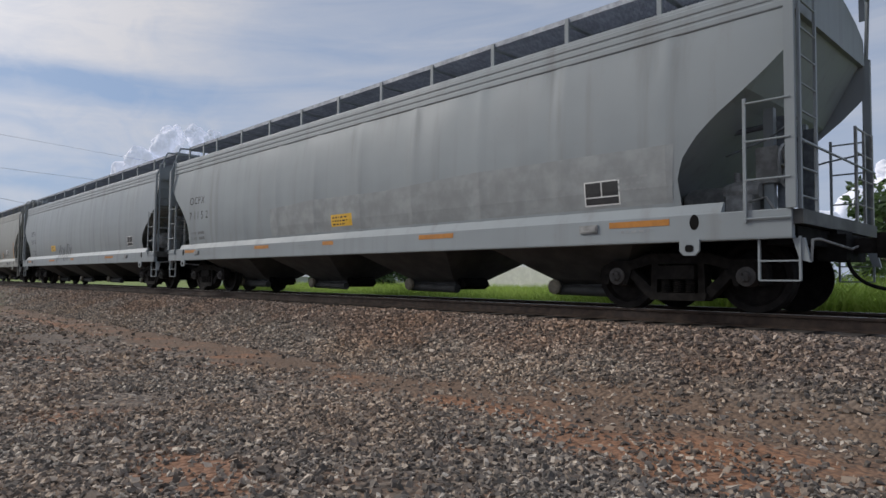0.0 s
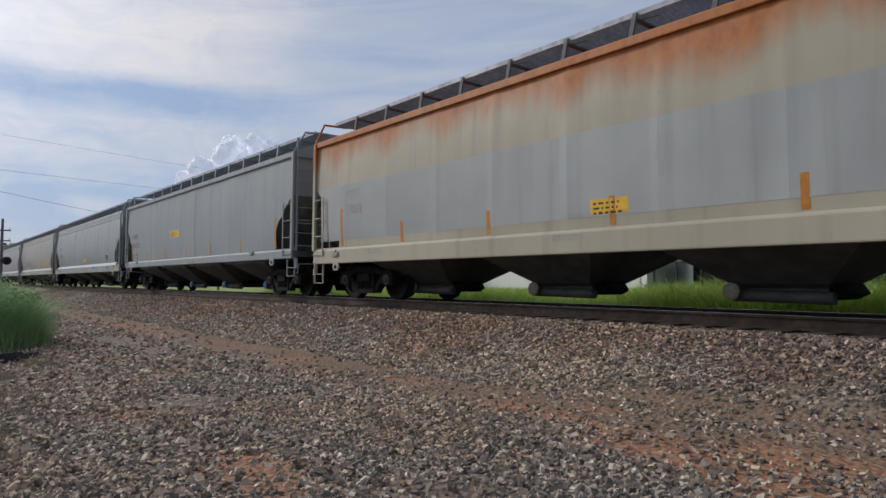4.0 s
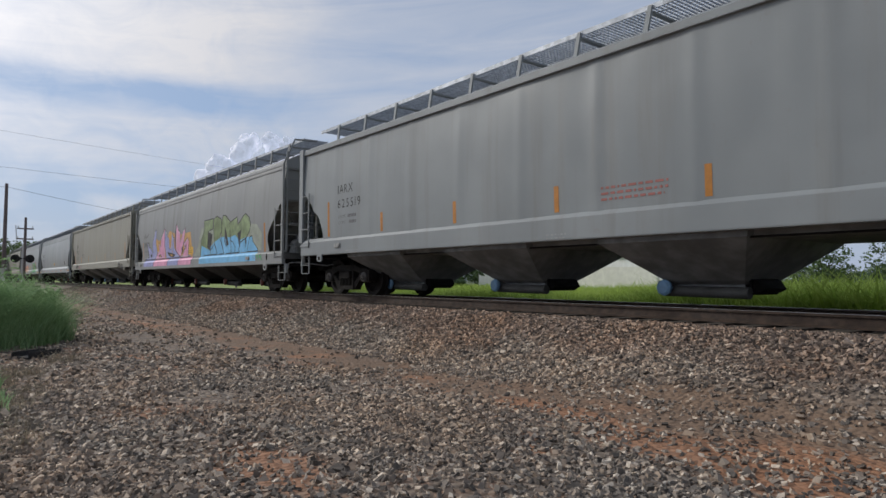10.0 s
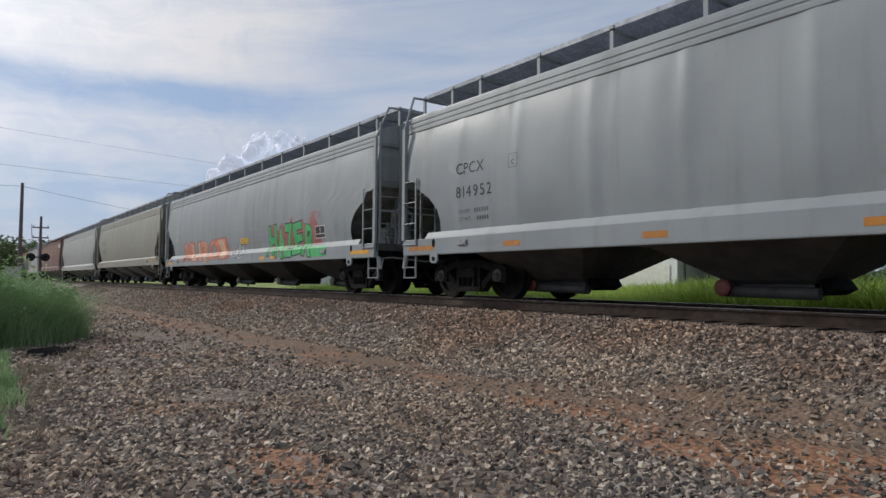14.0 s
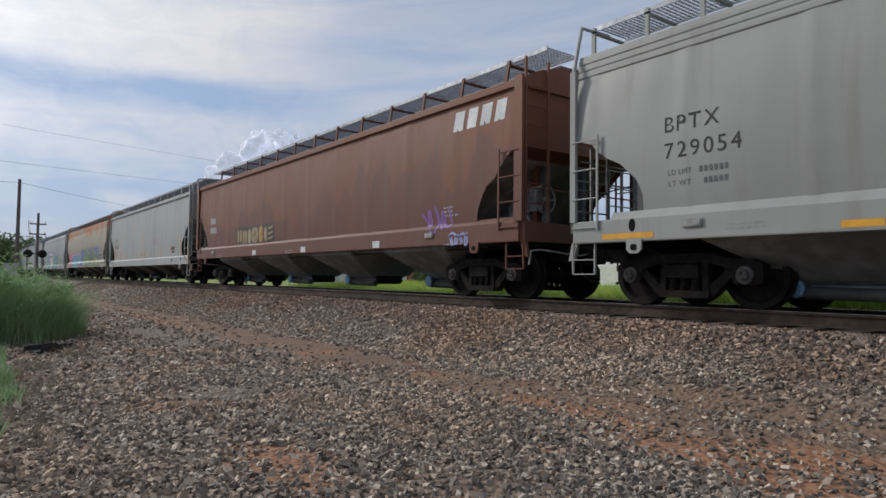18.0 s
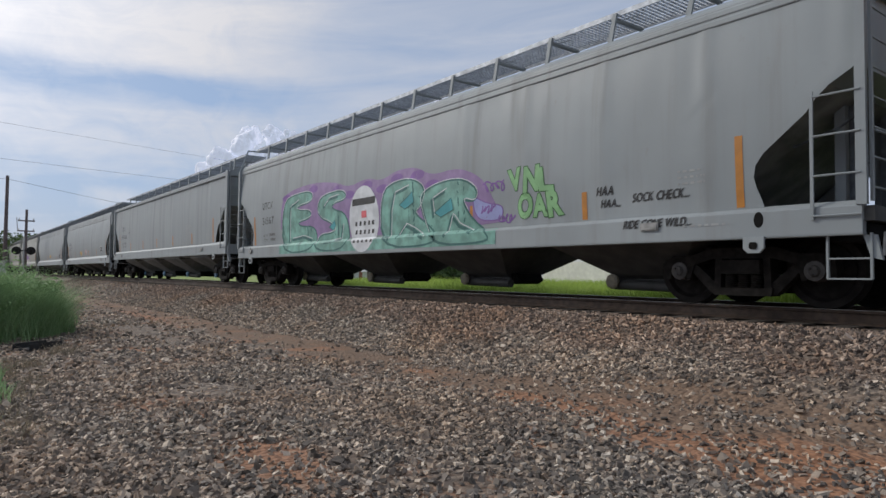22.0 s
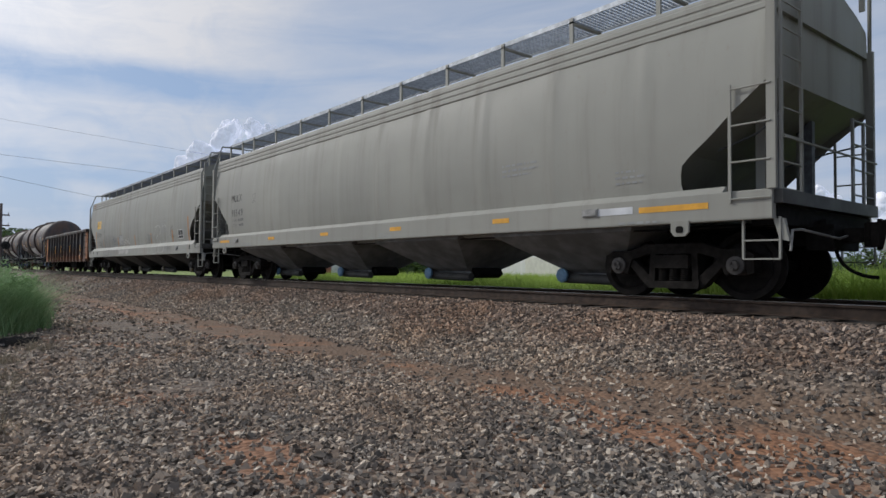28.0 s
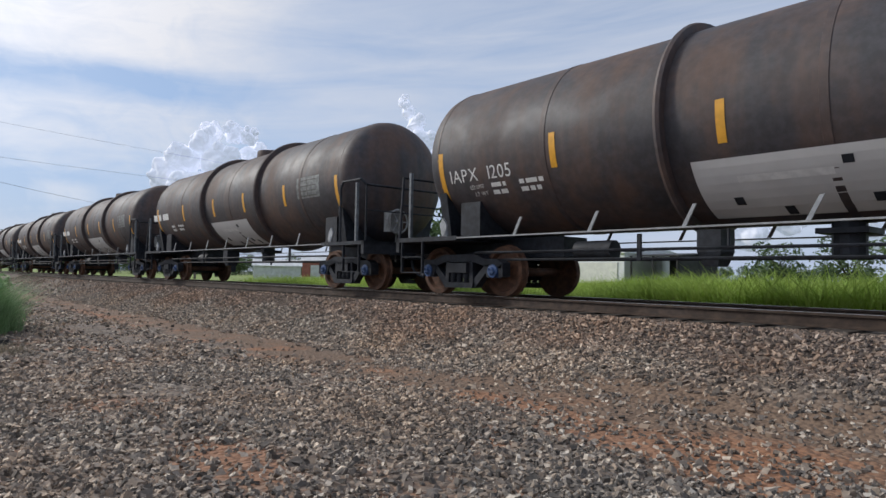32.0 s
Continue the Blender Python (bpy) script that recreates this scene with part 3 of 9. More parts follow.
def lay_on(me, sh, x, z, material, name, car, y_off=0.004, wide=1.0, turn=0.0, side=None):
    """Bends a flat mesh (its x and y) on to the near side of a car."""
    bm = bmesh.new()
    bm.from_mesh(me)
    c, s = math.cos(radians(turn)), math.sin(radians(turn))
    for v in bm.verts:
        a, b = v.co.x * wide, v.co.y
        v.co = (x + a * c - b * s, 0, z + a * s + b * c)
    lo, hi = min(v.co.z for v in bm.verts), max(v.co.z for v in bm.verts)
    cuts = [zz for zz in [1.3 + 0.15 * k for k in range(18)] + [sh.face - 0.01, sh.face, sh.lip] if lo < zz < hi] if sh else []
    for zz in cuts:
        bmesh.ops.bisect_plane(bm, geom=bm.verts[:] + bm.edges[:] + bm.faces[:], plane_co=(0, 0, zz), plane_no=(0, 0, 1))
    if sh and max((e.calc_length() for e in bm.edges), default=0) > 0.35:
        xa, xb = min(v.co.x for v in bm.verts), max(v.co.x for v in bm.verts)
        for i in range(1, int((xb - xa) / 0.12) + 1):
            bmesh.ops.bisect_plane(bm, geom=bm.verts[:] + bm.edges[:] + bm.faces[:], plane_co=(xa + i * 0.12, 0, 0), plane_no=(1, 0, 0))
    for v in bm.verts:
        bulge = dent(sh.seed, v.co.x, v.co.z, sh.top) if sh and v.co.z > sh.lip else 0.0
        v.co.y = -(surface(sh, v.co.z) if side is None else side(v.co.z)) - bulge - y_off * 0.45 - 0.0025
    bm.normal_update()
    for f in bm.faces:
        if f.normal.y > 0:
            f.normal_flip()
    bm.to_mesh(me)
    bm.free()
    me.name = name
    return part(name, me, material, car)


def surface(sh, z):
    """Half width of the near side, sill and lip included, at a height."""
    if z < sh.face - 0.005:
        return 1.6055
    if z < sh.lip:
        return max(sh.side(z), 1.596 - (z - sh.face) * 0.086 / (sh.lip - sh.face))
    return sh.side(z)


def patch(car, sh, x0, x1, z0, z1, material, name, lean=0.0, y_off=0.003):
    """A flat painted or stuck-on panel on the near side."""
    me = bpy.data.meshes.new(name)
    w, h = x1 - x0, z1 - z0
    me.from_pydata([(0, 0, 0), (w, 0, 0), (w + lean, h, 0), (lean, h, 0)], [], [(0, 1, 2, 3)])
    return lay_on(me, sh, x0, z0, material, name, car, y_off)


def bars(car, sh, x, z, w, rows, material, h=0.05, gap=0.05, name="stencil_text", side=None):
    """Writing too small to read: rows of short bars."""
    g = Geo()
    rnd = random.Random(int(x * 100) + rows)
    for r in range(rows):
        a, end = 0.0, w * rnd.uniform(0.7, 1.0)
        zz = z - r * (h + gap)
        while a < end:
            b = min(end, a + rnd.uniform(0.12, 0.3) * max(0.4, h / 0.06))
            g.add([(a, zz - z, 0), (b - 0.04, zz - z, 0), (b - 0.04, zz - z + h, 0), (a, zz - z + h, 0)], [(0, 1, 2, 3)])
            a = b
    me = bpy.data.meshes.new(name)
    me.from_pydata(g.v, [], g.f)
    return tagged(lay_on(me, sh, x, z, material, name, car, side=side), kind="stuff")


def hopper(x_front, x_back, prof, opening, sill, brake, paint, label, bays=4, fine=False, seed=0, roof_mat=None, tank=False, cap_mat=None, stripes=None, end_mat=None, group="hoppers of the train"):
    """A covered hopper car between its two pulling faces."""
    length = x_front - x_back
    sh = Shape(length, prof, opening, sill)
    sh.seed, sh.paint = seed, paint
    car = thing("covered_hopper_car", pose((x_front + x_back) / 2, TRACK_Y, RAIL_Z), label, "freight car", group)
    ROLLING.append((car, (x_front + x_back) / 2))
    h = sh.half
    lh = "%.2f" % length
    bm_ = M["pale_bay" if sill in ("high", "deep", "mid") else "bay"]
    roof_mat = roof_mat or paint
    part("hull", shared("hull|%s%s%s" % (lh, prof, opening), lambda: hull_geo(sh, False)), end_mat or paint, car)
    # Three cars with lit slope sheets keep their paint; others get the shaded grey.
    part("slope_sheet", shared("slope_sheet|%s%s%s" % (lh, prof, opening), lambda: hull_geo(sh, True)), paint if seed in (0, 5, 23) else M["slope"], car)
    for s in (-1, 1):
        part("side_sheet", side_sheet(sh, s, seed), paint, car, smooth=True)
        part("side_sill", shared("side_sill|%s%d%s" % (lh, s, sill), lambda: sill_geo(sh, s)), paint, car)
    part("roof", shared("roof|%s%s" % (lh, prof), lambda: roof_geo(sh)), roof_mat, car)
    for e in (-1, 1):
        part("stub_sill", shared("stub_sill|%s%d" % (lh, e), lambda e=e: Geo().box(min(e * (h + 0.1), e * (h - 3.0)), max(e * (h + 0.1), e * (h - 3.0)), -0.32, 0.32, 0.72, 1.05)), M["black"], car)
    part("brake_pipe", shared("brake_pipe|" + lh, lambda: Geo().rod((-h, -0.5, 0.97), (h, -0.5, 0.97), 0.022, 6).rod((-h, -1.35, 0.94), (h, -1.35, 0.94), 0.014, 5)), M["black"], car)
    # bays
    room = length - 4.3
    pitch = room / bays
    bottom = 1.1
    for k in range(bays):
        bx = -room / 2 + (k + 0.5) * pitch
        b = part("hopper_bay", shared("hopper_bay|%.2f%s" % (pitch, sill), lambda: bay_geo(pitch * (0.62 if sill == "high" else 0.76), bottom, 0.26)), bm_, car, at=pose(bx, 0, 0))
        part("outlet_gate", shared("outlet_gate", lambda: Geo().box(-0.65, 0.65, -0.38, 0.38, 0.21, 0.27).box(-0.65, -0.62, -0.38, 0.38, 0.27, 0.42).box(0.62, 0.65, -0.38, 0.38, 0.27, 0.42).prism([(0.65, 0.2), (0.8, 0.28), (0.72, 0.4), (0.65, 0.42)], "y", -0.34, 0.34)), M["black"], b)
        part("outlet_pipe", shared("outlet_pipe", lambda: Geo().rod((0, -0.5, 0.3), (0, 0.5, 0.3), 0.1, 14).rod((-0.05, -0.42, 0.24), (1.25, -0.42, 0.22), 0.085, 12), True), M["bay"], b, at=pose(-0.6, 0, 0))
        if cap_mat:
            part("outlet_cap", shared("outlet_cap", lambda: Geo().spin([(0, -0.57), (0.09, -0.57), (0.125, -0.545), (0.125, -0.5), (0, -0.5)], (0, 0, 0.29), "y", 8), True), cap_mat, b, at=pose(-0.6, -0.04, 0))
    # roof walk
    zb = 4.5 if fine else 4.455
    bl = 2 * h + 0.16
    for s in (-1, 1):
        part("running_board", shared("running_board|%s%d" % (lh, fine), lambda: board_geo(bl, fine)), M["grating"] if fine else M["board"], car, at=pose(0, s * 0.62, zb))
        m = 9 if prof == "round" else 12
        first = h - (1.85 if prof == "round" else 0.95)
        spots = [-h - 0.1, -h + 0.93] * (prof == "round") + [-first + 2 * first * k / m for k in range(m + 1)] + [h - 0.93, h + 0.1] * (prof == "round")
        for x in spots:
            part("board_bracket", shared("board_bracket|" + prof, lambda: bracket_geo(prof)), M["postgrey"] if seed == 3 else roof_mat, car, at=pose(x, s * 1.0, zb - 0.02, 0, 0, 0 if s < 0 else 180))
    for k in range(4):
        x = -h + 2 * h * (k + 0.5) / 4
        part("roof_hatch", shared("roof_hatch|" + lh, lambda: Geo().loft([[(-h / 4.4, -0.4, 0), (h / 4.4, -0.4, 0), (h / 4.4, 0.4, 0), (-h / 4.4, 0.4, 0)], [(-h / 4.5, -0.3, 0.16), (h / 4.5, -0.3, 0.16), (h / 4.5, 0.3, 0.16), (-h / 4.5, 0.3, 0.16)]])), roof_mat, car, at=pose(x, 0, sh.ridge - 0.04))
    # ends
    for e in (-1, 1):
        at = pose(0, 0, 0) if e > 0 else pose(0, 0, 0, 0, 0, 180)
        wide = prof == "flat" and sill == "high"
        zp = sh.face - 0.01
        # Narrow end platforms take the dark bay tone, their shade put into the colour.
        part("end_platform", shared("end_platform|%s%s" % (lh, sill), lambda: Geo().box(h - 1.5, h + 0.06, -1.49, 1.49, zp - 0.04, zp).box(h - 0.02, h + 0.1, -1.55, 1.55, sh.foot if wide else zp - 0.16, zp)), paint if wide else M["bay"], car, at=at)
        part("end_beam", shared("end_beam|%s%s" % (lh, sill), lambda: Geo().box(h - 0.3, h + 0.02, -1.48, 1.48, sh.foot - 0.06, zp - 0.18).box(h - 0.1, h + 0.22, -0.42, 0.42, 0.66, 0.98)), M["black"], car, at=at)
        for s in (-1, 1):
            part("corner_gusset", shared("corner_gusset|%s%s%d" % (lh, sill, s), lambda s=s: Geo().prism([(h - 0.02, sh.foot), (h + 0.1, sh.foot), (h + 0.16, sh.foot - 0.27), (h + 0.05, sh.foot - 0.24)], "y", s * 1.5 - 0.03, s * 1.5 + 0.03)), paint, car, at=at)
            part("collision_post", shared("collision_post|%s%s%d" % (lh, sill, s), lambda s=s: Geo().box(h - 0.5, h - 0.36, s * 0.5 - 0.05, s * 0.5 + 0.05, zp, 2.5).rod((h - 0.42, s * 0.5, 2.42), (h - 1.3, s * 0.75, 2.3), 0.035, 6)), M["postgrey"], car, at=at)
            part("grab_rail", shared("grab_rail|%s%d" % (lh, s), lambda s=s: Geo().pipe([(h + 0.02, s * 1.42, 2.24), (h - 0.4, s * 1.1, 2.12), (h - 0.95, s * 1.02, 1.98)], 0.014, 5)), M["postgrey"], car, at=at)
        part("coupler", shared("coupler", coupler_geo), M["truck"], car, at=at @ pose(length / 2 - 0.03, 0, 0.76))
        part("air_hose", shared("air_hose", hose_geo), M["black"], car, at=at @ pose(h + 0.2, 0, 0.62))
        for s in (-1, 1):
            # posts at the corners, side ladder, stirrup, braces
            w = 0.1 if prof == "flat" and sill == "high" else 0.052

            def post(s=s):
                g = Geo().box(h - w, h + w, s * 1.595 - 0.03, s * 1.595 + 0.03, sh.face, (3.9 if w > 0.06 else sh.top + 0.1))
                if w < 0.06:
                    g.pipe([(h, s * 1.595, sh.top + 0.1), (h + 0.1, s * 1.3, zb - 0.06), (h + 0.12, s * 0.6, zb - 0.02)], 0.03, 6)
                return g
            part("corner_post", shared("corner_post|%s%s%s%d" % (lh, prof, sill, s), post), paint, car, at=at)

            def lad(s=s):
                g = Geo()
                g.box(h - 0.505, h - 0.47, s * 1.625 - 0.012, s * 1.625 + 0.012, sh.face - 0.14, sh.face + 1.3)
                for k in range(4):
                    z = sh.face - 0.1 + k * 0.445
                    g.rod((h - 0.49, s * 1.63, z), (h, s * 1.63, z), 0.012, 6)
                return g
            part("side_ladder", shared("side_ladder|%s%s%d" % (lh, sill, s), lad), paint, car, at=at)

            def step(s=s):
                g = Geo()
                zs = sh.foot - 0.47
                for x in (h - 0.37, h + 0.06):
                    g.box(x - 0.012, x + 0.012, s * 1.53 - 0.018, s * 1.53 + 0.018, zs, sh.foot + 0.02)
                for z in (zs, zs + 0.22):
                    g.box(h - 0.37, h + 0.06, s * 1.53 - 0.02, s * 1.53 + 0.02, z - 0.009, z + 0.009)
                return g
            part("stirrup_step", shared("stirrup_step|%s%s%d" % (lh, sill, s), step), paint, car, at=at)
            part("end_brace", shared("end_brace|%s%d" % (lh, s), lambda s=s: Geo().box(h - 0.62, h - 0.5, s * 0.62 - 0.05, s * 0.62 + 0.05, 1.2, 2.6)), paint, car, at=at)

        def eladder():
            g = Geo()
            for y in (-1.5, -0.95):
                g.box(h + 0.05, h + 0.08, y - 0.025, y + 0.025, 1.2, sh.top + 0.5)
            for k in range(8):
                z = 1.35 + k * (sh.top - 1.0) / 8
                g.rod((h + 0.07, -1.5, z), (h + 0.07, -0.95, z), 0.013, 5)
            g.rod((h + 0.1, -1.5, 1.95), (h + 0.1, 1.5, 1.95), 0.015, 5)
            return g
        part("end_ladder", shared("end_ladder|%s%s" % (lh, prof), eladder), paint, car, at=at)

        def far_rail():
            g = Geo()
            for y in (0.7, 1.1, 1.5):
                g.box(h + 0.05, h + 0.08, y - 0.03, y + 0.03, 1.2, 2.5)
            for z in (1.45, 1.8, 2.15, 2.48):
                g.rod((h + 0.065, 0.7, z), (h + 0.065, 1.5, z), 0.014, 5)
            return g
        part("end_handrail", shared("end_handrail|" + lh, far_rail), M["gear"], car, at=at)
        part("uncoupling_lever", shared("uncoupling_lever|" + lh, lambda: Geo().pipe([(h + 0.16, -1.5, 0.62), (h + 0.16, -1.45, 0.86), (h + 0.16, -1.2, 0.88), (h + 0.24, -0.3, 0.8), (h + 0.26, -0.1, 0.84)], 0.016, 6)), M["gear"], car, at=at)
        truck(car, e * (length / 2 - 2.2), M["truck"], M["wheel"], M["cap"])
    turn = pose(0, 0, 0) if brake == "F" else pose(0, 0, 0, 0, 0, 180)
    near = -1 if brake == "F" else 1
    part("hand_brake", shared("hand_brake", brake_geo), M["gear"], car, at=turn @ pose(h - 0.4, near * 0.55, 1.86))
    part("brake_valve", shared("brake_valve", valve_geo), M["gear"], car, at=turn @ pose(h - 0.85, near * 0.75, sh.face - 0.02))
    part("air_reservoir", shared("air_reservoir|%d" % tank, lambda: Geo().spin([(0, -0.6), (0.16, -0.58), (0.24, -0.5), (0.24, 0.5), (0.16, 0.58), (0, 0.6)], (0, 0, 0), "x", 16), True), M["gear"], car, at=turn @ pose(h - 1.2, near * (0.98 if tank else 0.35), 1.62 if tank else 1.45))
    if stripes:     # tall reflective stripes at the ends, short ones between
        front, rear, gap, inner = stripes
        spots = [front, front - gap] + [front - gap + (rear - front + 2 * gap) * (k + 1) / (inner + 1) for k in range(inner)] + [rear + gap, rear]
        for k, x in enumerate(spots):
            patch(car, sh, x - 0.04, x + 0.06, sh.lip + 0.01, sh.lip + (0.89 if k in (0, len(spots) - 1) else 0.43), M["orange"], "reflective_stripe")
    return car, sh


ROLLING = []
M["board"] = plain("running_board_steel", (0.3, 0.32, 0.36), 0.55, 0.2, 0.2)
M["grating"] = plain("galvanised_grating", (0.4, 0.43, 0.47), 0.5, 0.3, 0.2)
M["cap"] = plain("bearing_cap_steel", (0.09, 0.084, 0.08), 0.6, 0.2, 0.3)
M["postgrey"] = plain("blue_grey_end_steel", (0.12, 0.135, 0.15), 0.6, 0.0, 0.3)
M["gear"] = plain("brake_gear_grey", (0.27, 0.27, 0.26), 0.55, 0.0, 0.25)
M["blue"] = plain("blue_cap_plastic", (0.16, 0.3, 0.46), 0.5, 0.0, 0.2)
M["red"] = plain("red_cap_plastic", (0.19, 0.06, 0.045), 0.55, 0.0, 0.2)
M["bone"] = plain("faded_cap_plastic", (0.26, 0.23, 0.17), 0.6, 0.0, 0.25)

# ---------------------------------------------------------------- ground and track
def ground_z(x, y):
    """Height of the ground: flat yard, dirt strip, ballast shoulder, ditch and field behind."""
    u = y - TRACK_Y
    if -2.0 <= u <= 2.0:
        base = 0.575
    elif u < -2.0:
        base = max(0.0, 0.575 - (-2.0 - u) * 0.33)
        if base <= 0:
            base = 0.0
    else:
        base = max(0.05, 0.575 - (u - 2.0) * 0.3)
    bump = noise.noise(Vector((x * 0.35, y * 0.6, 0))) * 0.03 + noise.noise(Vector((x * 1.3, y * 1.3, 5))) * 0.012
    if u < -2.2:
        base += bump
    return base


def build_ground():
    xs = [-3000, -2000, -1200, -800, -500, -350, -250, -180, -130, -95, -70, -55, -44] + [-36 + 0.4 * k for k in range(0, 111)] + [12, 18, 28, 45, 80, 150, 300, 700, 1500, 3000]
    ys = [-3000, -1200, -400, -120, -40, -15, -8, -4] + [-2 + 0.25 * k for k in range(0, 60)] + [13.5, 14.5, 16, 18, 22, 28, 36, 50, 75, 120, 220, 400, 800, 1500, 4000]
    g = Geo()
    rows = [[(x, y, ground_z(x, y)) for x in xs] for y in ys]
    g.loft(rows, close=False)
    return g


def ground_material():
    m = Nodes("gravel_ground", 0.9)
    y = m.axis(1)
    peb = m.voronoi(19.0, out="Color")
    sepc = m.n.new("ShaderNodeSeparateColor")
    m.l.new(peb, sepc.inputs[0])
    edge = m.voronoi(19.0)
    big = m.noise(0.5, 5, 0.6)
    fine = m.noise(12.0, 6, 0.6)
    stone = m.mix(sepc.outputs[0], (0.085, 0.068, 0.054), (0.26, 0.21, 0.165))
    dirt = m.mix(fine, (0.13, 0.085, 0.056), (0.24, 0.155, 0.1))
    wob = m.math("ADD", y, m.ramp(big, 0.2, 0.8, -0.3, 0.3))
    strip = m.math("MULTIPLY", m.ramp(wob, 3.9, 4.3), m.ramp(m.math("SUBTRACT", wob, m.ramp(m.axis(0), -6.5, -3.2, 0.0, 0.85)), 5.5, 4.9))
    patchy = m.math("ADD", m.math("MULTIPLY", strip, 0.85), m.ramp(m.noise(0.9, 5, 0.6), 0.48, 0.68, 0.05, 0.6))
    col = m.mix(patchy, stone, dirt)
    red = m.math("MULTIPLY", m.ramp(m.noise(1.3, 5, 0.65, vec=m.vec((1, 1, 1), (4.0, 1.0, 0))), 0.5, 0.66), m.ramp(y, 5.4, 4.5))
    col = m.mix(m.math("MULTIPLY", red, 0.8), col, m.mix(fine, (0.24, 0.11, 0.052), (0.4, 0.2, 0.105)))
    for bx, by, rx, ry in ((-3.9, 1.65, 0.75, 0.35), (-2.6, 4.1, 1.1, 0.45), (-1.7, 3.9, 0.6, 0.4), (-18.5, 4.15, 3.0, 0.25), (-1.9, 4.5, 0.7, 0.5), (-4.0, 4.4, 0.9, 0.25), (-5.8, 1.5, 0.6, 0.5)):
        dx, dy = m.math("DIVIDE", m.math("SUBTRACT", m.axis(0), bx), rx), m.math("DIVIDE", m.math("SUBTRACT", y, by), ry)
        d = m.math("ADD", m.math("MULTIPLY", dx, dx), m.math("MULTIPLY", dy, dy))
        col = m.mix(m.ramp(m.math("ADD", d, m.ramp(fine, 0.3, 0.7, -0.4, 0.4)), 1.3, 0.2, 0.0, 0.8), col, m.mix(fine, (0.22, 0.1, 0.05), (0.38, 0.19, 0.1)))
    soil = m.mix(m.noise(3.0, 4), (0.16, 0.22, 0.055), (0.29, 0.35, 0.1))
    soil = m.mix(m.ramp(y, 60.0, 160.0), soil, (0.1, 0.115, 0.075))
    col = m.mix(m.ramp(y, 12.6, 13.4), col, soil)
    m.bump(m.math("SUBTRACT", 1.0, edge), 0.9, 0.03)
    return m.done(col)


ground = tagged(new("ground", build_ground().mesh("ground", True)), "brown gravel and red dirt yard running into a green field", "ground", kind="structure")
ground.data.materials.append(ground_material())


def rail_section(y, g):
    sec = [(-0.07, 0.0), (0.07, 0.0), (0.07, 0.012), (0.012, 0.03), (0.009, 0.13), (0.036, 0.14), (0.036, 0.165), (0.03, 0.172), (-0.03, 0.172), (-0.036, 0.165), (-0.036, 0.14), (-0.009, 0.13), (-0.012, 0.03), (-0.07, 0.012)]
    g.prism([(y + a, b) for a, b in sec], "x", -900, 400)


track = thing("railway_track", pose(0, TRACK_Y, RAIL_Z - 0.172), "rusty steel rails with shiny heads on wooden ties in ballast", "railway track", kind="structure")
for s in (-1, 1):
    g = Geo()
    rail_section(s * 0.755, g)
    part("rail", g, M["rail"], track)
    part("rail_head", Geo().box(-900, 400, s * 0.755 - 0.028, s * 0.755 + 0.028, 0.168, 0.1745), M["railtop"], track, "polished running surface")
tie_me = Geo().box(-0.115, 0.115, -1.3, 1.3, -0.17, -0.004).mesh("tie")
tie_me.materials.append(M["tie"])
for k in range(-110, 70):
    part("tie", tie_me, M["tie"], track, at=pose(k * 0.52, 0.03 * math.sin(k * 2.1), 0, 0, 0, 0.6 * math.sin(k)))


# ---------------------------------------------------------------- beyond the track
M["siding"] = plain("white_metal_siding", (0.72, 0.73, 0.72), 0.5, 0.0, 0.06, 2.0)
M["door"] = plain("pale_metal_door", (0.7, 0.69, 0.63), 0.5, 0.0, 0.08, 2.0)
M["shed"] = plain("dark_shed_timber", (0.03, 0.03, 0.03), 0.8, 0.0, 0.3)
# Pole wood lightened: distance haze is mixed into its colour.
M["pole"] = plain("hazy_weathered_pole_wood", (0.15, 0.12, 0.115), 0.85, 0.0, 0.3)
M["wire"] = plain("black_cable", (0.12, 0.12, 0.14), 0.5, 0.0, 0.1)
M["cabinet"] = plain("grey_cabinet_metal", (0.5, 0.5, 0.48), 0.45, 0.2, 0.1)


def polar(az, d, z=0.0):
    """A point d metres off at az degrees to the left of +y."""
    return Vector((-math.sin(radians(az)) * d, math.cos(radians(az)) * d, z))


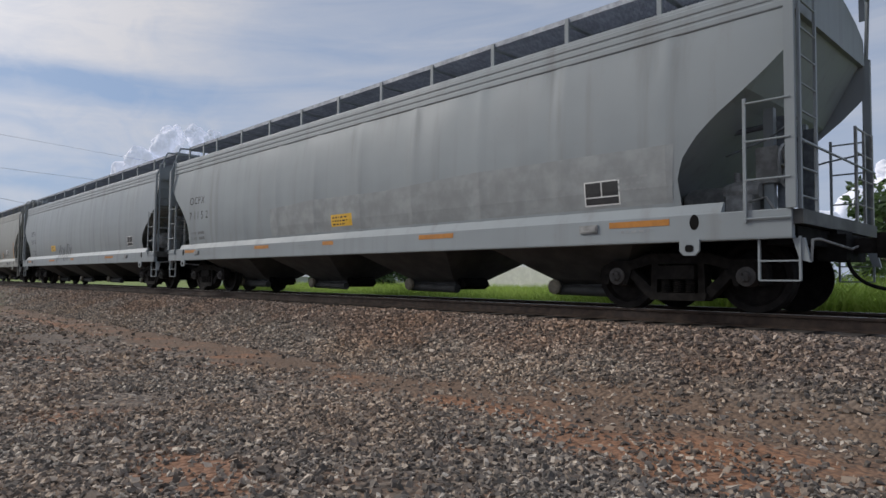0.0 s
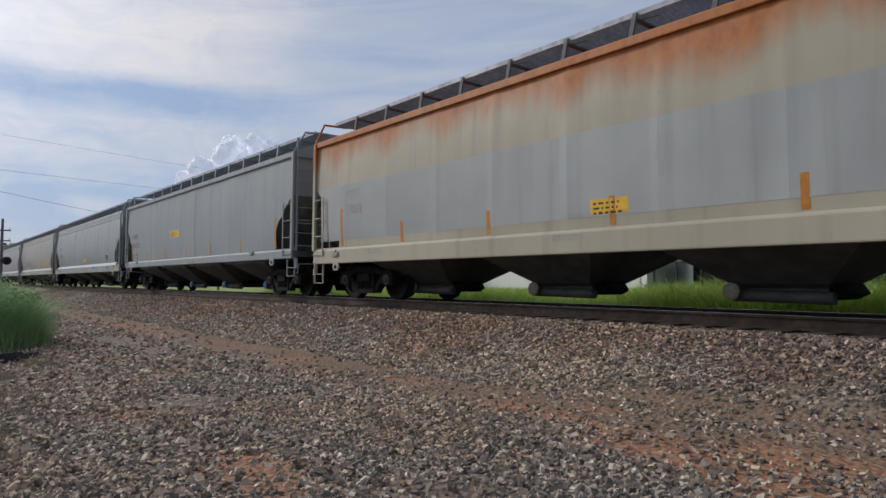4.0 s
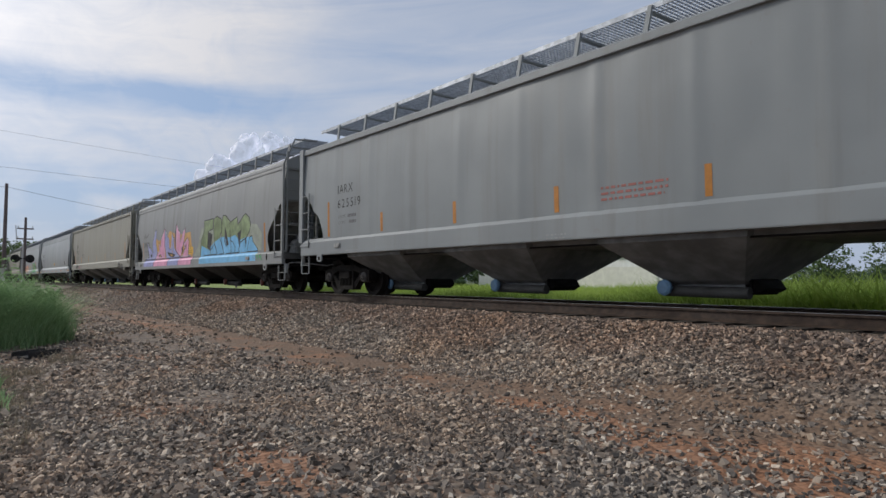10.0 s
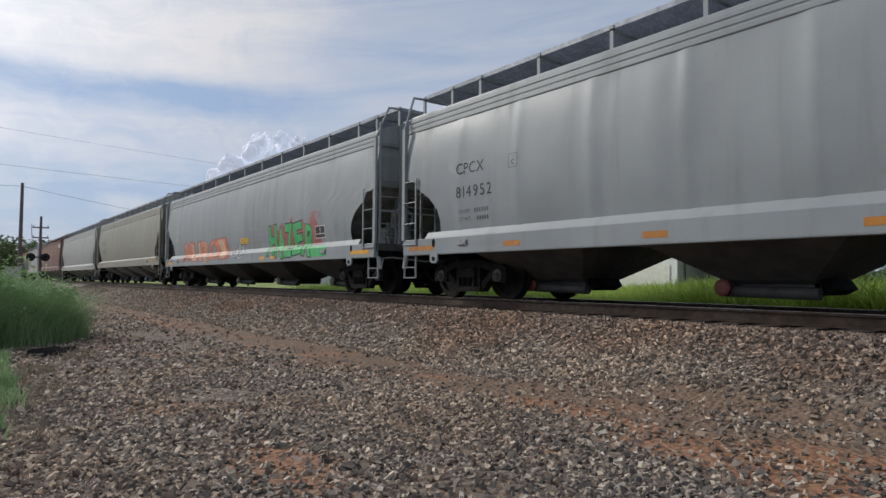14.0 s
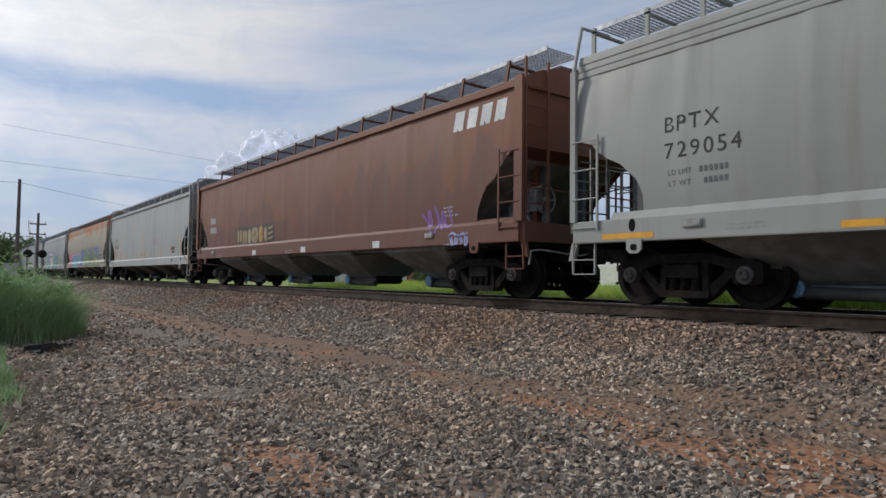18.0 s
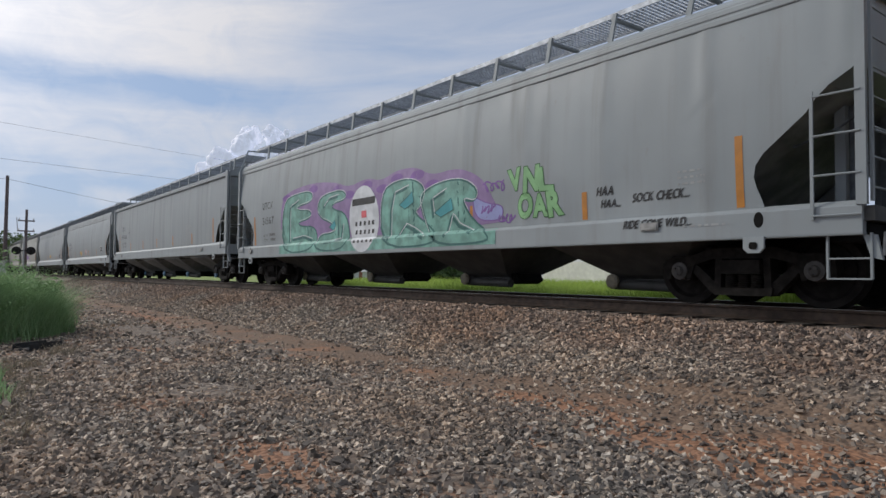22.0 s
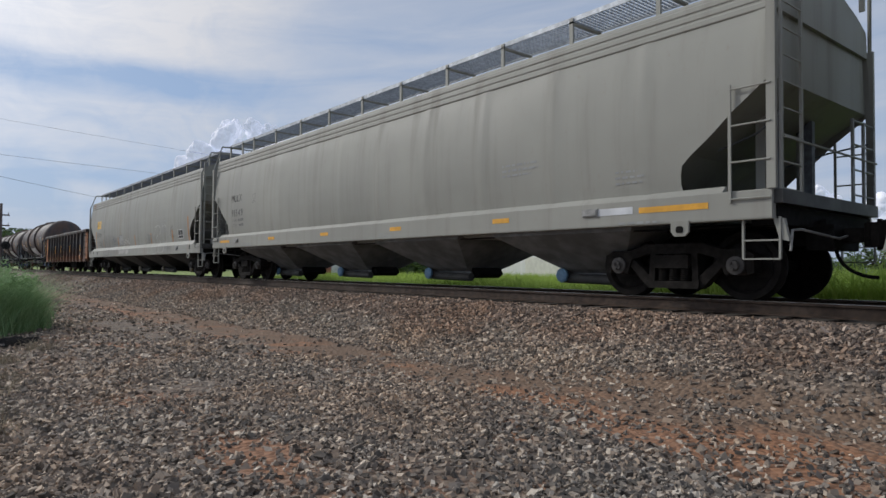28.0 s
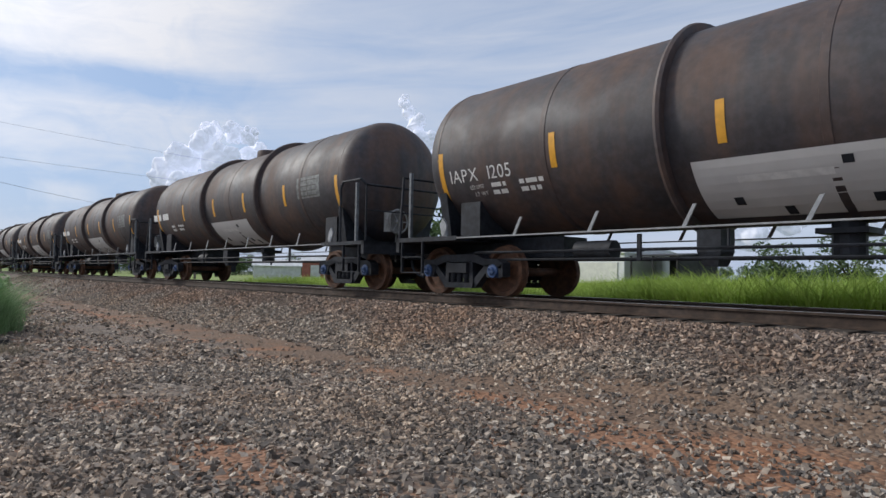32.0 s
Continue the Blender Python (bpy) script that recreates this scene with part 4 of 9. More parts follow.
def warehouse():
    x0, x1, y0, y1, hgt = -67.2, -38.4, 58.0, 70.0, 3.75
    b = thing("metal_building", pose(0, 0, 0.05), "long low white metal building with lapped siding", "building")
    g = Geo().box(x0, x1, y0, y1, 0, hgt)
    part("wall", g, M["siding"], b)
    n = 17
    sid = Geo().prism([(y0 - 0.03, 0.0), (y0 - 0.005, 0.21), (y0 - 0.005, 0.0)], "x", x0, x1).mesh("siding_board")
    sid.materials.append(M["siding"])
    for k in range(n):
        part("siding_board", sid, M["siding"], b, at=pose(0, -0.002, 0.05 + k * 0.215))
    part("roof", Geo().prism([(y0 - 0.25, hgt), (y0 + 6.0, hgt + 0.75), (y1 + 0.25, hgt), (y1 + 0.25, hgt - 0.08), (y0 - 0.25, hgt - 0.08)], "x", x0 - 0.2, x1 + 0.2), M["siding"], b)
    part("sliding_door", Geo().box(-55.2, -39.2, y0 - 0.12, y0 - 0.05, 0.02, 2.7), M["door"], b, "pale painted sliding door")
    s = thing("open_shed", pose(0, 0, 0.05), "dark open-fronted shed beside the building", "shed")
    part("roof", Geo().prism([(58.0, 3.4), (66.0, 3.9), (66.0, 3.8), (58.0, 3.3)], "x", -37.9, -32.4), M["shed"], s)
    part("back_wall", Geo().box(-37.8, -32.5, 65.8, 65.95, 0, 3.8), M["shed"], s)
    for x in (-37.7, -35.2, -32.6):
        part("post", Geo().box(x - 0.08, x + 0.08, 58.1, 58.26, 0, 3.35), M["shed"], s)
    part("side_wall", Geo().box(-32.6, -32.45, 58.3, 65.8, 0, 3.4), M["shed"], s)


def far_barn(az, d, w, depth, wall_h, wall, roof, label):
    """A small gabled building beyond the field, its long side towards the track."""
    b = thing("farm_shed", pose(*polar(az, d), 0, 0, az), label, "shed", "sheds beyond the field")
    part("wall", Geo().box(-w / 2, w / 2, 0, depth, 0, wall_h), wall, b)
    part("roof", Geo().prism([(-0.25, wall_h - 0.05), (depth / 2, wall_h + 0.9), (depth + 0.25, wall_h - 0.05), (depth + 0.25, wall_h + 0.04), (depth / 2, wall_h + 1.0), (-0.25, wall_h + 0.04)], "x", -w / 2 - 0.2, w / 2 + 0.2), roof, b)
    part("door", Geo().box(-w * 0.18, w * 0.18, -0.06, -0.01, 0, wall_h * 0.8), roof, b)


def utility_pole(at, height, arms, label):
    p = thing("utility_pole", pose(*at), label, "pole", "poles by the crossing")
    part("shaft", Geo().rod((0, 0, -0.05), (0, 0, height), 0.16, 10, 0.11), M["pole"], p)
    for k in range(arms):
        z = height - 1.1 - k * 1.0
        part("crossarm", Geo().box(-0.06, 0.06, -0.7, 0.7, z - 0.06, z + 0.06), M["pole"], p)
        for y in (-0.6, 0.6):
            part("insulator", Geo().rod((0, y, z + 0.06), (0, y, z + 0.26), 0.05, 8, 0.035), M["cabinet"], p)
    if arms:
        part("fuse_cutout", Geo().rod((0, -0.7, height - 2.2), (0.05, -0.8, height - 0.8), 0.04, 6), M["cabinet"], p)


def cable(a, b, sag, r):
    pts = []
    for k in range(17):
        f = k / 16
        p = Vector(a).lerp(Vector(b), f)
        p.z -= sag * 4 * f * (1 - f)
        pts.append(p)
    ob = new("overhead_wire", Geo().pipe(pts, r, 5).mesh("overhead_wire"))
    ob.data.materials.append(M["wire"])
    return tagged(ob, "thin black overhead wire across the sky", "wire", "overhead wires")


def crossing_gear():
    s = thing("crossing_signal", pose(-56.0, 4.6, 0.0), "dark crossing signal mast with round lamp hoods", "signal")
    part("mast", Geo().rod((0, 0, 0), (0, 0, 3.6), 0.06, 8), M["cabinet"], s)
    part("lamp_bar", Geo().box(-0.05, 0.05, -0.5, 0.5, 2.55, 2.65), M["shed"], s)
    for y in (-0.45, 0.45):
        part("lamp_hood", Geo().spin([(0, -0.1), (0.16, -0.1), (0.17, 0.12), (0.15, 0.12), (0.14, -0.06), (0, -0.06)], (0.1, y, 2.6), "x", 14).rod((0.0, y, 2.6), (0.02, y, 2.6), 0.3, 14), M["shed"], s)
    c = thing("equipment_cabinet", pose(-52.0, 2.9, 0.0), "light grey metal equipment cabinet on a low base", "cabinet")
    part("body", Geo().box(-0.5, 0.5, -0.4, 0.4, 0.15, 1.75), M["cabinet"], c)
    part("base", Geo().box(-0.55, 0.55, -0.45, 0.45, -0.03, 0.15), M["siding"], c)
    part("lid", Geo().box(-0.56, 0.56, -0.46, 0.46, 1.75, 1.82), M["cabinet"], c)


warehouse()
M["barnred"] = plain("faded_red_siding", (0.34, 0.13, 0.1), 0.8, 0.0, 0.2, 1.5)
M["barnwhite"] = plain("chalky_white_siding", (0.62, 0.63, 0.63), 0.7, 0.0, 0.12, 1.5)
far_barn(63.4, 96, 6.6, 5.0, 2.0, M["barnwhite"], M["barnwhite"], "low white metal shed beyond the field")
far_barn(60.2, 104, 4.2, 5.0, 2.9, M["barnred"], M["barnwhite"], "faded red shed with a pale roof")
far_barn(58.7, 88, 2.4, 3.0, 1.4, M["barnwhite"], M["barnwhite"], "small white shed in the tall grass")
far_barn(56.7, 106, 3.6, 5.0, 2.9, M["barnred"], M["barnwhite"], "faded red shed beside the dark trees")
utility_pole(polar(86.45, 60), 8.45, 0, "tall plain wooden utility pole")
utility_pole(polar(85.19, 75), 7.1, 2, "wooden utility pole with short crossarms and cut-outs")
utility_pole(polar(70, 95), 8.2, 1, "wooden utility pole beyond the track")
utility_pole(polar(98, 62), 8.6, 1, "wooden utility pole beside the yard")
crossing_gear()
cable(polar(98, 62, 8.4), polar(86.45, 60, 8.2), 0.15, 0.014)
cable(polar(86.45, 60, 8.2), polar(70, 95, 8.0), 0.3, 0.014)
utility_pole(polar(98, 50), 11.3, 1, "tall wooden utility pole beside the yard")
utility_pole(polar(59, 85), 13.2, 1, "tall wooden utility pole across the field")
cable(polar(98, 50, 8.6), polar(59, 85, 10.9), 0.25, 0.010)
cable(polar(98, 50, 11.2), polar(59, 85, 13.1), 0.25, 0.008)


# trees: trunk, limbs, crown of many leaf clumps
def foliage(name, dark, light, see_through=0.28):
    m = Nodes(name, 0.7)
    r = m.random(island=True)
    c = m.mix(r, dark, light)
    c = m.mix(m.ramp(m.noise(0.6, 3), 0.35, 0.7), c, tone(dark, 0.8))
    m.done(c)
    thin = m.n.new("ShaderNodeBsdfTranslucent")
    both = m.n.new("ShaderNodeMixShader")
    both.inputs[0].default_value = see_through
    m.put(c, thin.inputs["Color"])
    m.l.new(m.b.outputs[0], both.inputs[1]), m.l.new(thin.outputs[0], both.inputs[2])
    m.l.new(both.outputs[0], m.n["Material Output"].inputs["Surface"])
    return m.mat


# Leaf tones raised to include the haze over the far treeline.
M["leaf"] = foliage("tree_leaves", (0.06, 0.1, 0.04), (0.15, 0.22, 0.08))
M["bark"] = plain("tree_bark", (0.07, 0.055, 0.04), 0.9, 0.0, 0.3)


def leaf_cloud(rnd, centre, radius, n, size):
    """Leaves scattered in a lump: small tilted quads."""
    g = Geo()
    for _ in range(n):
        d = Vector((rnd.gauss(0, 1), rnd.gauss(0, 1), rnd.gauss(0, 1))).normalized() * radius * rnd.uniform(0.35, 1.0) ** 0.5
        p = Vector(centre) + Vector((d.x, d.y, d.z * 0.75))
        u = Vector((rnd.gauss(0, 1), rnd.gauss(0, 1), rnd.gauss(0, 0.6))).normalized()
        v = u.orthogonal().normalized()
        s = size * rnd.uniform(0.6, 1.4)
        g.add([p - u * s, p - v * s * 0.55, p + u * s, p + v * s * 0.55], [(0, 1, 2, 3)])
    return g


def tree(at, height, spread, seed, label):
    rnd = random.Random(seed)
    t = thing("tree", pose(*at), label, "tree", "trees beyond the field")
    g = Geo()
    top = Vector((rnd.uniform(-0.3, 0.3), 0, height * 0.55))
    g.rod((0, 0, -0.1), top, height * 0.03, 8, height * 0.014)
    crown = Geo()
    for k in range(15):
        a = rnd.uniform(0, 6.28)
        r = spread * rnd.uniform(0.25, 0.75)
        z = height * rnd.uniform(0.22, 0.88)
        c = Vector((math.cos(a) * r, math.sin(a) * r, z))
        g.rod(Vector((0, 0, height * rnd.uniform(0.25, 0.45))), c, height * 0.012, 5, height * 0.004)
        lump = leaf_cloud(rnd, c, spread * rnd.uniform(0.3, 0.5), 120, height * 0.034)
        crown.add(lump.v, lump.f)
    part("trunk", g, M["bark"], t)
    part("crown", crown, M["leaf"], t)
    return t


rnd = random.Random(5)
first = [tree(polar(11.5, 66), 10.5, 5.2, 1, "leafy green tree at the field's edge"), tree(polar(22, 120), 7.5, 4.6, 2, "bushy green tree at the field's edge"), tree(polar(30, 140), 6.5, 4.4, 3, "low spreading tree at the field's edge")]
for k in range(120):
    src = first[1 + rnd.randrange(2)]
    az = rnd.uniform(-12, 82)
    d = rnd.uniform(190, 380) if az < 50 else rnd.uniform(160, 300)
    if 31 < az < 51 and d < 150:
        d += 60
    copy_thing(src, pose(*polar(az, d, -rnd.uniform(0.0, 1.4)), 0, 0, rnd.uniform(0, 360)))
for k in range(14):
    copy_thing(first[rnd.randrange(3)], pose(*polar(rnd.uniform(80, 92), rnd.uniform(190, 300)), 0, 0, rnd.uniform(0, 360)))
for az, d in ((87.5, 120), (85.9, 128), (84.6, 135), (83.4, 140), (82.2, 150)):
    copy_thing(first[1], pose(*polar(az, d), 0, 0, az * 37))
copy_thing(first[1], pose(*polar(17.3, 92, -1.0), 0, 0, 40))
for az, d, low in ((51.6, 72, 1.6), (53.6, 76, 1.8), (55.2, 92, 1.6)):
    copy_thing(first[0], pose(*polar(az, d, -low), 0, 0, az * 31))
for az, d in ((6, 72), (2, 85), (9.5, 98), (-4, 80)):
    copy_thing(first[0], pose(*polar(az, d), 0, 0, az * 20))

# heaped clouds far off; a bluish glow lifts their shaded side to sky tone
M["cloud"] = Nodes("cumulus", 1.0).mat
_cl = M["cloud"].node_tree.nodes["Principled BSDF"]
# Faint pink in the base offsets green light bounced from the field.
_cl.inputs["Base Color"].default_value = (0.8, 0.77, 0.79, 1)
_cl.inputs["Emission Color"].default_value = (0.64, 0.77, 1.0, 1)
_cl.inputs["Emission Strength"].default_value = 0.27


def puff(g, centre, radius, seed, fine=5):
    """A billowing lump: cauliflower folds at three sizes."""
    bm = bmesh.new()
    bmesh.ops.create_icosphere(bm, subdivisions=fine, radius=1.0)
    for v in bm.verts:
        p, k = v.co.copy(), 1.0
        for f, a in ((1.1, 0.3), (2.4, 0.11), (5.2, 0.022)):
            n = noise.noise(p * f + Vector((seed, f, 0)))
            k += a * (math.sqrt(n * n + 0.004) * 1.7 - 0.35)
        v.co = Vector(centre) + p * radius * k
    bm.verts.index_update()
    g.add([v.co[:] for v in bm.verts], [[v.index for v in f.verts] for f in bm.faces])
    bm.free()


def cumulus(puffs, label):
    """Lumps given by bearing, height and radius in degrees."""
    g = Geo()
    rnd = random.Random(len(puffs))
    for az, el, r in puffs:
        d = 2600 + rnd.uniform(-90, 90)
        puff(g, polar(az, d, 1.15 + d * math.tan(radians(el))), d * math.tan(radians(r)), rnd.uniform(0, 50))
        for _ in range(2):      # smaller heads on its upper side
            a, q = rnd.uniform(0.1, math.pi - 0.1), r * rnd.uniform(0.35, 0.55)
            puff(g, polar(az + r * 0.8 * math.cos(a), d - 30, 1.15 + d * math.tan(radians(el + r * 0.75 * math.sin(a)))), d * math.tan(radians(q)), rnd.uniform(0, 50), 4)
    ob = tagged(new("cumulus_cloud", g.mesh("cumulus_cloud", True)), label, "cloud", kind="structure")
    ob.data.materials.append(M["cloud"])


cumulus([(72.3, 7.6, 1.3), (71.0, 9.0, 1.2), (69.6, 10.6, 1.1), (69.0, 11.4, 0.8), (67.2, 11.5, 0.8), (66.0, 11.3, 0.7), (65.3, 9.4, 1.2), (70.6, 6.5, 1.6), (68.3, 9.0, 1.4), (67.0, 7.5, 1.5)], "bright heaped cumulus cloud")
cumulus([(62.5, 8.2, 1.3), (60.6, 9.6, 1.0), (59.8, 10.4, 0.6), (59.0, 8.2, 1.3)], "bright heaped cumulus cloud low down")
cumulus([(52.8, 14.9, 0.5), (52.4, 14.1, 0.6), (51.7, 13.0, 0.75), (51.0, 11.6, 1.0), (50.6, 9.6, 1.3), (52.5, 7.8, 1.5)], "narrow towering cumulus cloud")
cumulus([(13.5, 5.5, 1.6), (11.0, 7.5, 1.4), (16.0, 4.0, 1.6), (24.0, 4.0, 1.6), (21.0, 5.0, 1.3)], "heaped cumulus cloud over the trees")
# ---------------------------------------------------------------- the train
JOINTS = [-1.86, -20.72, -40.44, -59.5, -78.5, -97.16, -116.95, -136.66, -155.6, -175.17, -194.13, -214.31, -233.97, -254.1, -272.69, -292.42, -312.15, -330.62, -350.36, -369.88, -389.52, -407.95, -427.1, -446.03, -465.42, -485.06, -501.25, -517.55]
GREY, WARM, PALE, TAN = (0.297, 0.328, 0.34), (0.325, 0.33, 0.3), (0.37, 0.4, 0.4), (0.27, 0.268, 0.22)
M["stained_end"] = car_paint("rust_stained_end_paint", WARM, 0.5, seed=2.2, gloss=0.6, stain=((0.2, 0.115, 0.06), 0.9, 5.0))
TRAIN = []


def add_hopper(prof, opening, sill, brake, colour, rust, rust_from, bays, fine, tank, stripes, cap, label):
    """The next covered hopper of the train."""
    k = len(TRAIN)
    paint = car_paint("hopper_paint", colour, 0.3, rust, rust_from, seed=k * 3.7, gloss={8: 0.38, 0: 0.52, 1: 0.4, 5: 0.4, 7: 0.48, 10: 0.52, 11: 0.38, 13: 0.52, 23: 0.54, 14: 0.52, 24: 0.58}.get(k, 0.48), blotch=0.3 if k in (15, 17) else 0.08, stain={16: ((0.5, 0.33, 0.2), 0.65, 3.3), 24: ((0.26, 0.2, 0.14), 0.3, 3.3)}.get(k), ragged={3: 0.2, 17: 0.34}.get(k, 0.5))
    TRAIN.append(hopper(JOINTS[k], JOINTS[k + 1], prof, opening, sill, brake, paint, label, bays, fine, k, None, tank, M[cap], stripes, M["stained_end"] if k == 24 else None))


# car: side, cut, sill, brake end, paint colour, rust, rust from, bays, fine grating, tank, stripes (front, rear, gap, inner), outlet caps, label
add_hopper("round", "deep", "low", "F", GREY, 0, 3, 4, 0, 0, None, "bone", "grey covered hopper with a darker repainted band low on its side")
add_hopper("round", "bend", "low", "F", GREY, 0, 3, 4, 0, 1, None, "bone", "light grey rounded covered hopper with scribbled paint low down")
add_hopper("round", "deep", "low", "R", WARM, 0, 3, 4, 0, 0, (7.42, -7.47, 2.82, 3), "bone", "warm grey covered hopper with orange stripes and scribbles")
add_hopper("flat", "slant", "plain", "R", (0.43, 0.395, 0.305), 0.95, 3.0, 4, 0, 0, (7.6, -7.6, 2.4, 3), "bone", "cream covered hopper with heavy orange rust below the roof")
add_hopper("flat", "step", "thin", "R", GREY, 0, 3, 4, 0, 0, (7.6, -7.72, 2.5, 3), "blue", "grey covered hopper with orange stripes and a thin side sill")
add_hopper("round", "curl", "low", "R", GREY, 0, 3, 4, 0, 0, None, "bone", "light grey rounded covered hopper with blue sill lettering")
add_hopper("round", "bend", "low", "R", WARM, 0, 3, 4, 0, 0, (7.87, -7.87, 2.05, 3), "bone", "cream grey covered hopper with a tan panel and scribbles")
add_hopper("round", "deep", "low", "R", GREY, 0, 3, 4, 0, 0, (7.42, -7.49, 2.46, 3), "bone", "clean light grey covered hopper with orange stripes")
add_hopper("flat", "step", "high", "F", (0.262, 0.284, 0.29), 0, 3, 4, 1, 0, (7.72, -7.69, 2.51, 3), "blue", "grey covered hopper with square end posts and pink scribbles")
add_hopper("ribbed", "chop", "plain", "F", (0.265, 0.276, 0.275), 0, 3, 4, 1, 0, (7.47, -7.43, 2.5, 3), "red", "grey covered hopper with large green blue and pink graffiti")
add_hopper("flat", "step", "high", "R", (0.29, 0.284, 0.238), 0, 3, 4, 1, 0, (8.05, -8.11, 2.5, 3), "blue", "beige covered hopper with black scribbles and pink sill tag")
add_hopper("round", "curl", "low", "F", GREY, 0, 3, 4, 0, 0, None, "red", "light grey rounded covered hopper with blue sill lettering")
add_hopper("round", "curl", "low", "F", GREY, 0, 3, 4, 0, 0, None, "bone", "light grey covered hopper with red and green graffiti")
add_hopper("round", "slant", "deep", "R", TAN, 0, 3, 4, 1, 0, None, "blue", "drab tan grey covered hopper with orange sill tape")
add_hopper("round", "curl", "mid", "F", (0.345, 0.355, 0.34), 0, 3, 4, 1, 0, None, "blue", "pale clean grey covered hopper with yellow sill tape")
add_hopper("flat", "step", "high", "F", (0.145, 0.056, 0.037), 0.17, 2.2, 4, 1, 0, None, "blue", "rusty brown covered hopper with faded yellow graffiti")
add_hopper("flat", "slant", "plain", "F", PALE, 0, 3, 4, 0, 0, None, "bone", "pale grey covered hopper with faint orange rust runs")
add_hopper("round", "bend", "low", "R", (0.305, 0.292, 0.222), 0.95, 3.2, 4, 0, 0, None, "red", "tan covered hopper with rusty eaves and large colourful graffiti")
add_hopper("ribbed", "chop", "plain", "R", GREY, 0, 3, 4, 1, 0, (7.78, -7.84, 2.44, 3), "bone", "grey covered hopper with large mint green graffiti")
add_hopper("flat", "step", "high", "F", GREY, 0, 3, 4, 1, 0, (7.72, -7.84, 2.5, 3), "blue", "light grey covered hopper with square posts and orange stripes")
add_hopper("round", "deep", "low", "F", GREY, 0, 3, 4, 0, 0, (7.22, -7.3, 3.06, 2), "bone", "grey covered hopper with orange stripes and a yellow sign")
add_hopper("round", "bend", "low", "F", GREY, 0, 3, 4, 0, 1, (7.36, -7.4, 3.0, 2), "bone", "light grey rounded covered hopper with a tank on its end")
add_hopper("round", "deep", "low", "R", WARM, 0, 3, 4, 0, 0, (7.4, -7.47, 3.0, 2), "bone", "beige covered hopper with black blue and red graffiti")
add_hopper("round", "slant", "deep", "R", (0.33, 0.33, 0.295), 0, 3, 4, 1, 0, None, "blue", "plain beige grey covered hopper with yellow sill tape")
add_hopper("round", "bend", "low", "F", WARM, 0, 3, 4, 0, 0, None, "bone", "grey covered hopper with grey scribbles and rusty end")


def tank_side(z):
    """Half width of the tank's shell at a height."""
    return math.sqrt(max(0.0, TANK_R ** 2 - (z - TANK_Z) ** 2))


TANK_R, TANK_Z = 1.455, 2.575


def tank_patch(car, x0, x1, z0, z1, material, name, lean=0.0, y_off=0.004):
    me = bpy.data.meshes.new(name)
    w, h = x1 - x0, z1 - z0
    n = 8
    vs = [p for k in range(n + 1) for p in ((lean * k / n, h * k / n, 0), (w + lean * k / n, h * k / n, 0))]
    me.from_pydata(vs, [], [(2 * k, 2 * k + 1, 2 * k + 3, 2 * k + 2) for k in range(n)])
    return lay_on(me, None, x0, z0, material, name, car, y_off, side=tank_side)


# Black lifted and blued, with lens haze put into the colour.
M["tankblack"] = plain("blue_black_tank_gear", (0.02, 0.023, 0.03), 0.6, 0.0, 0.35, sheen=0.3)


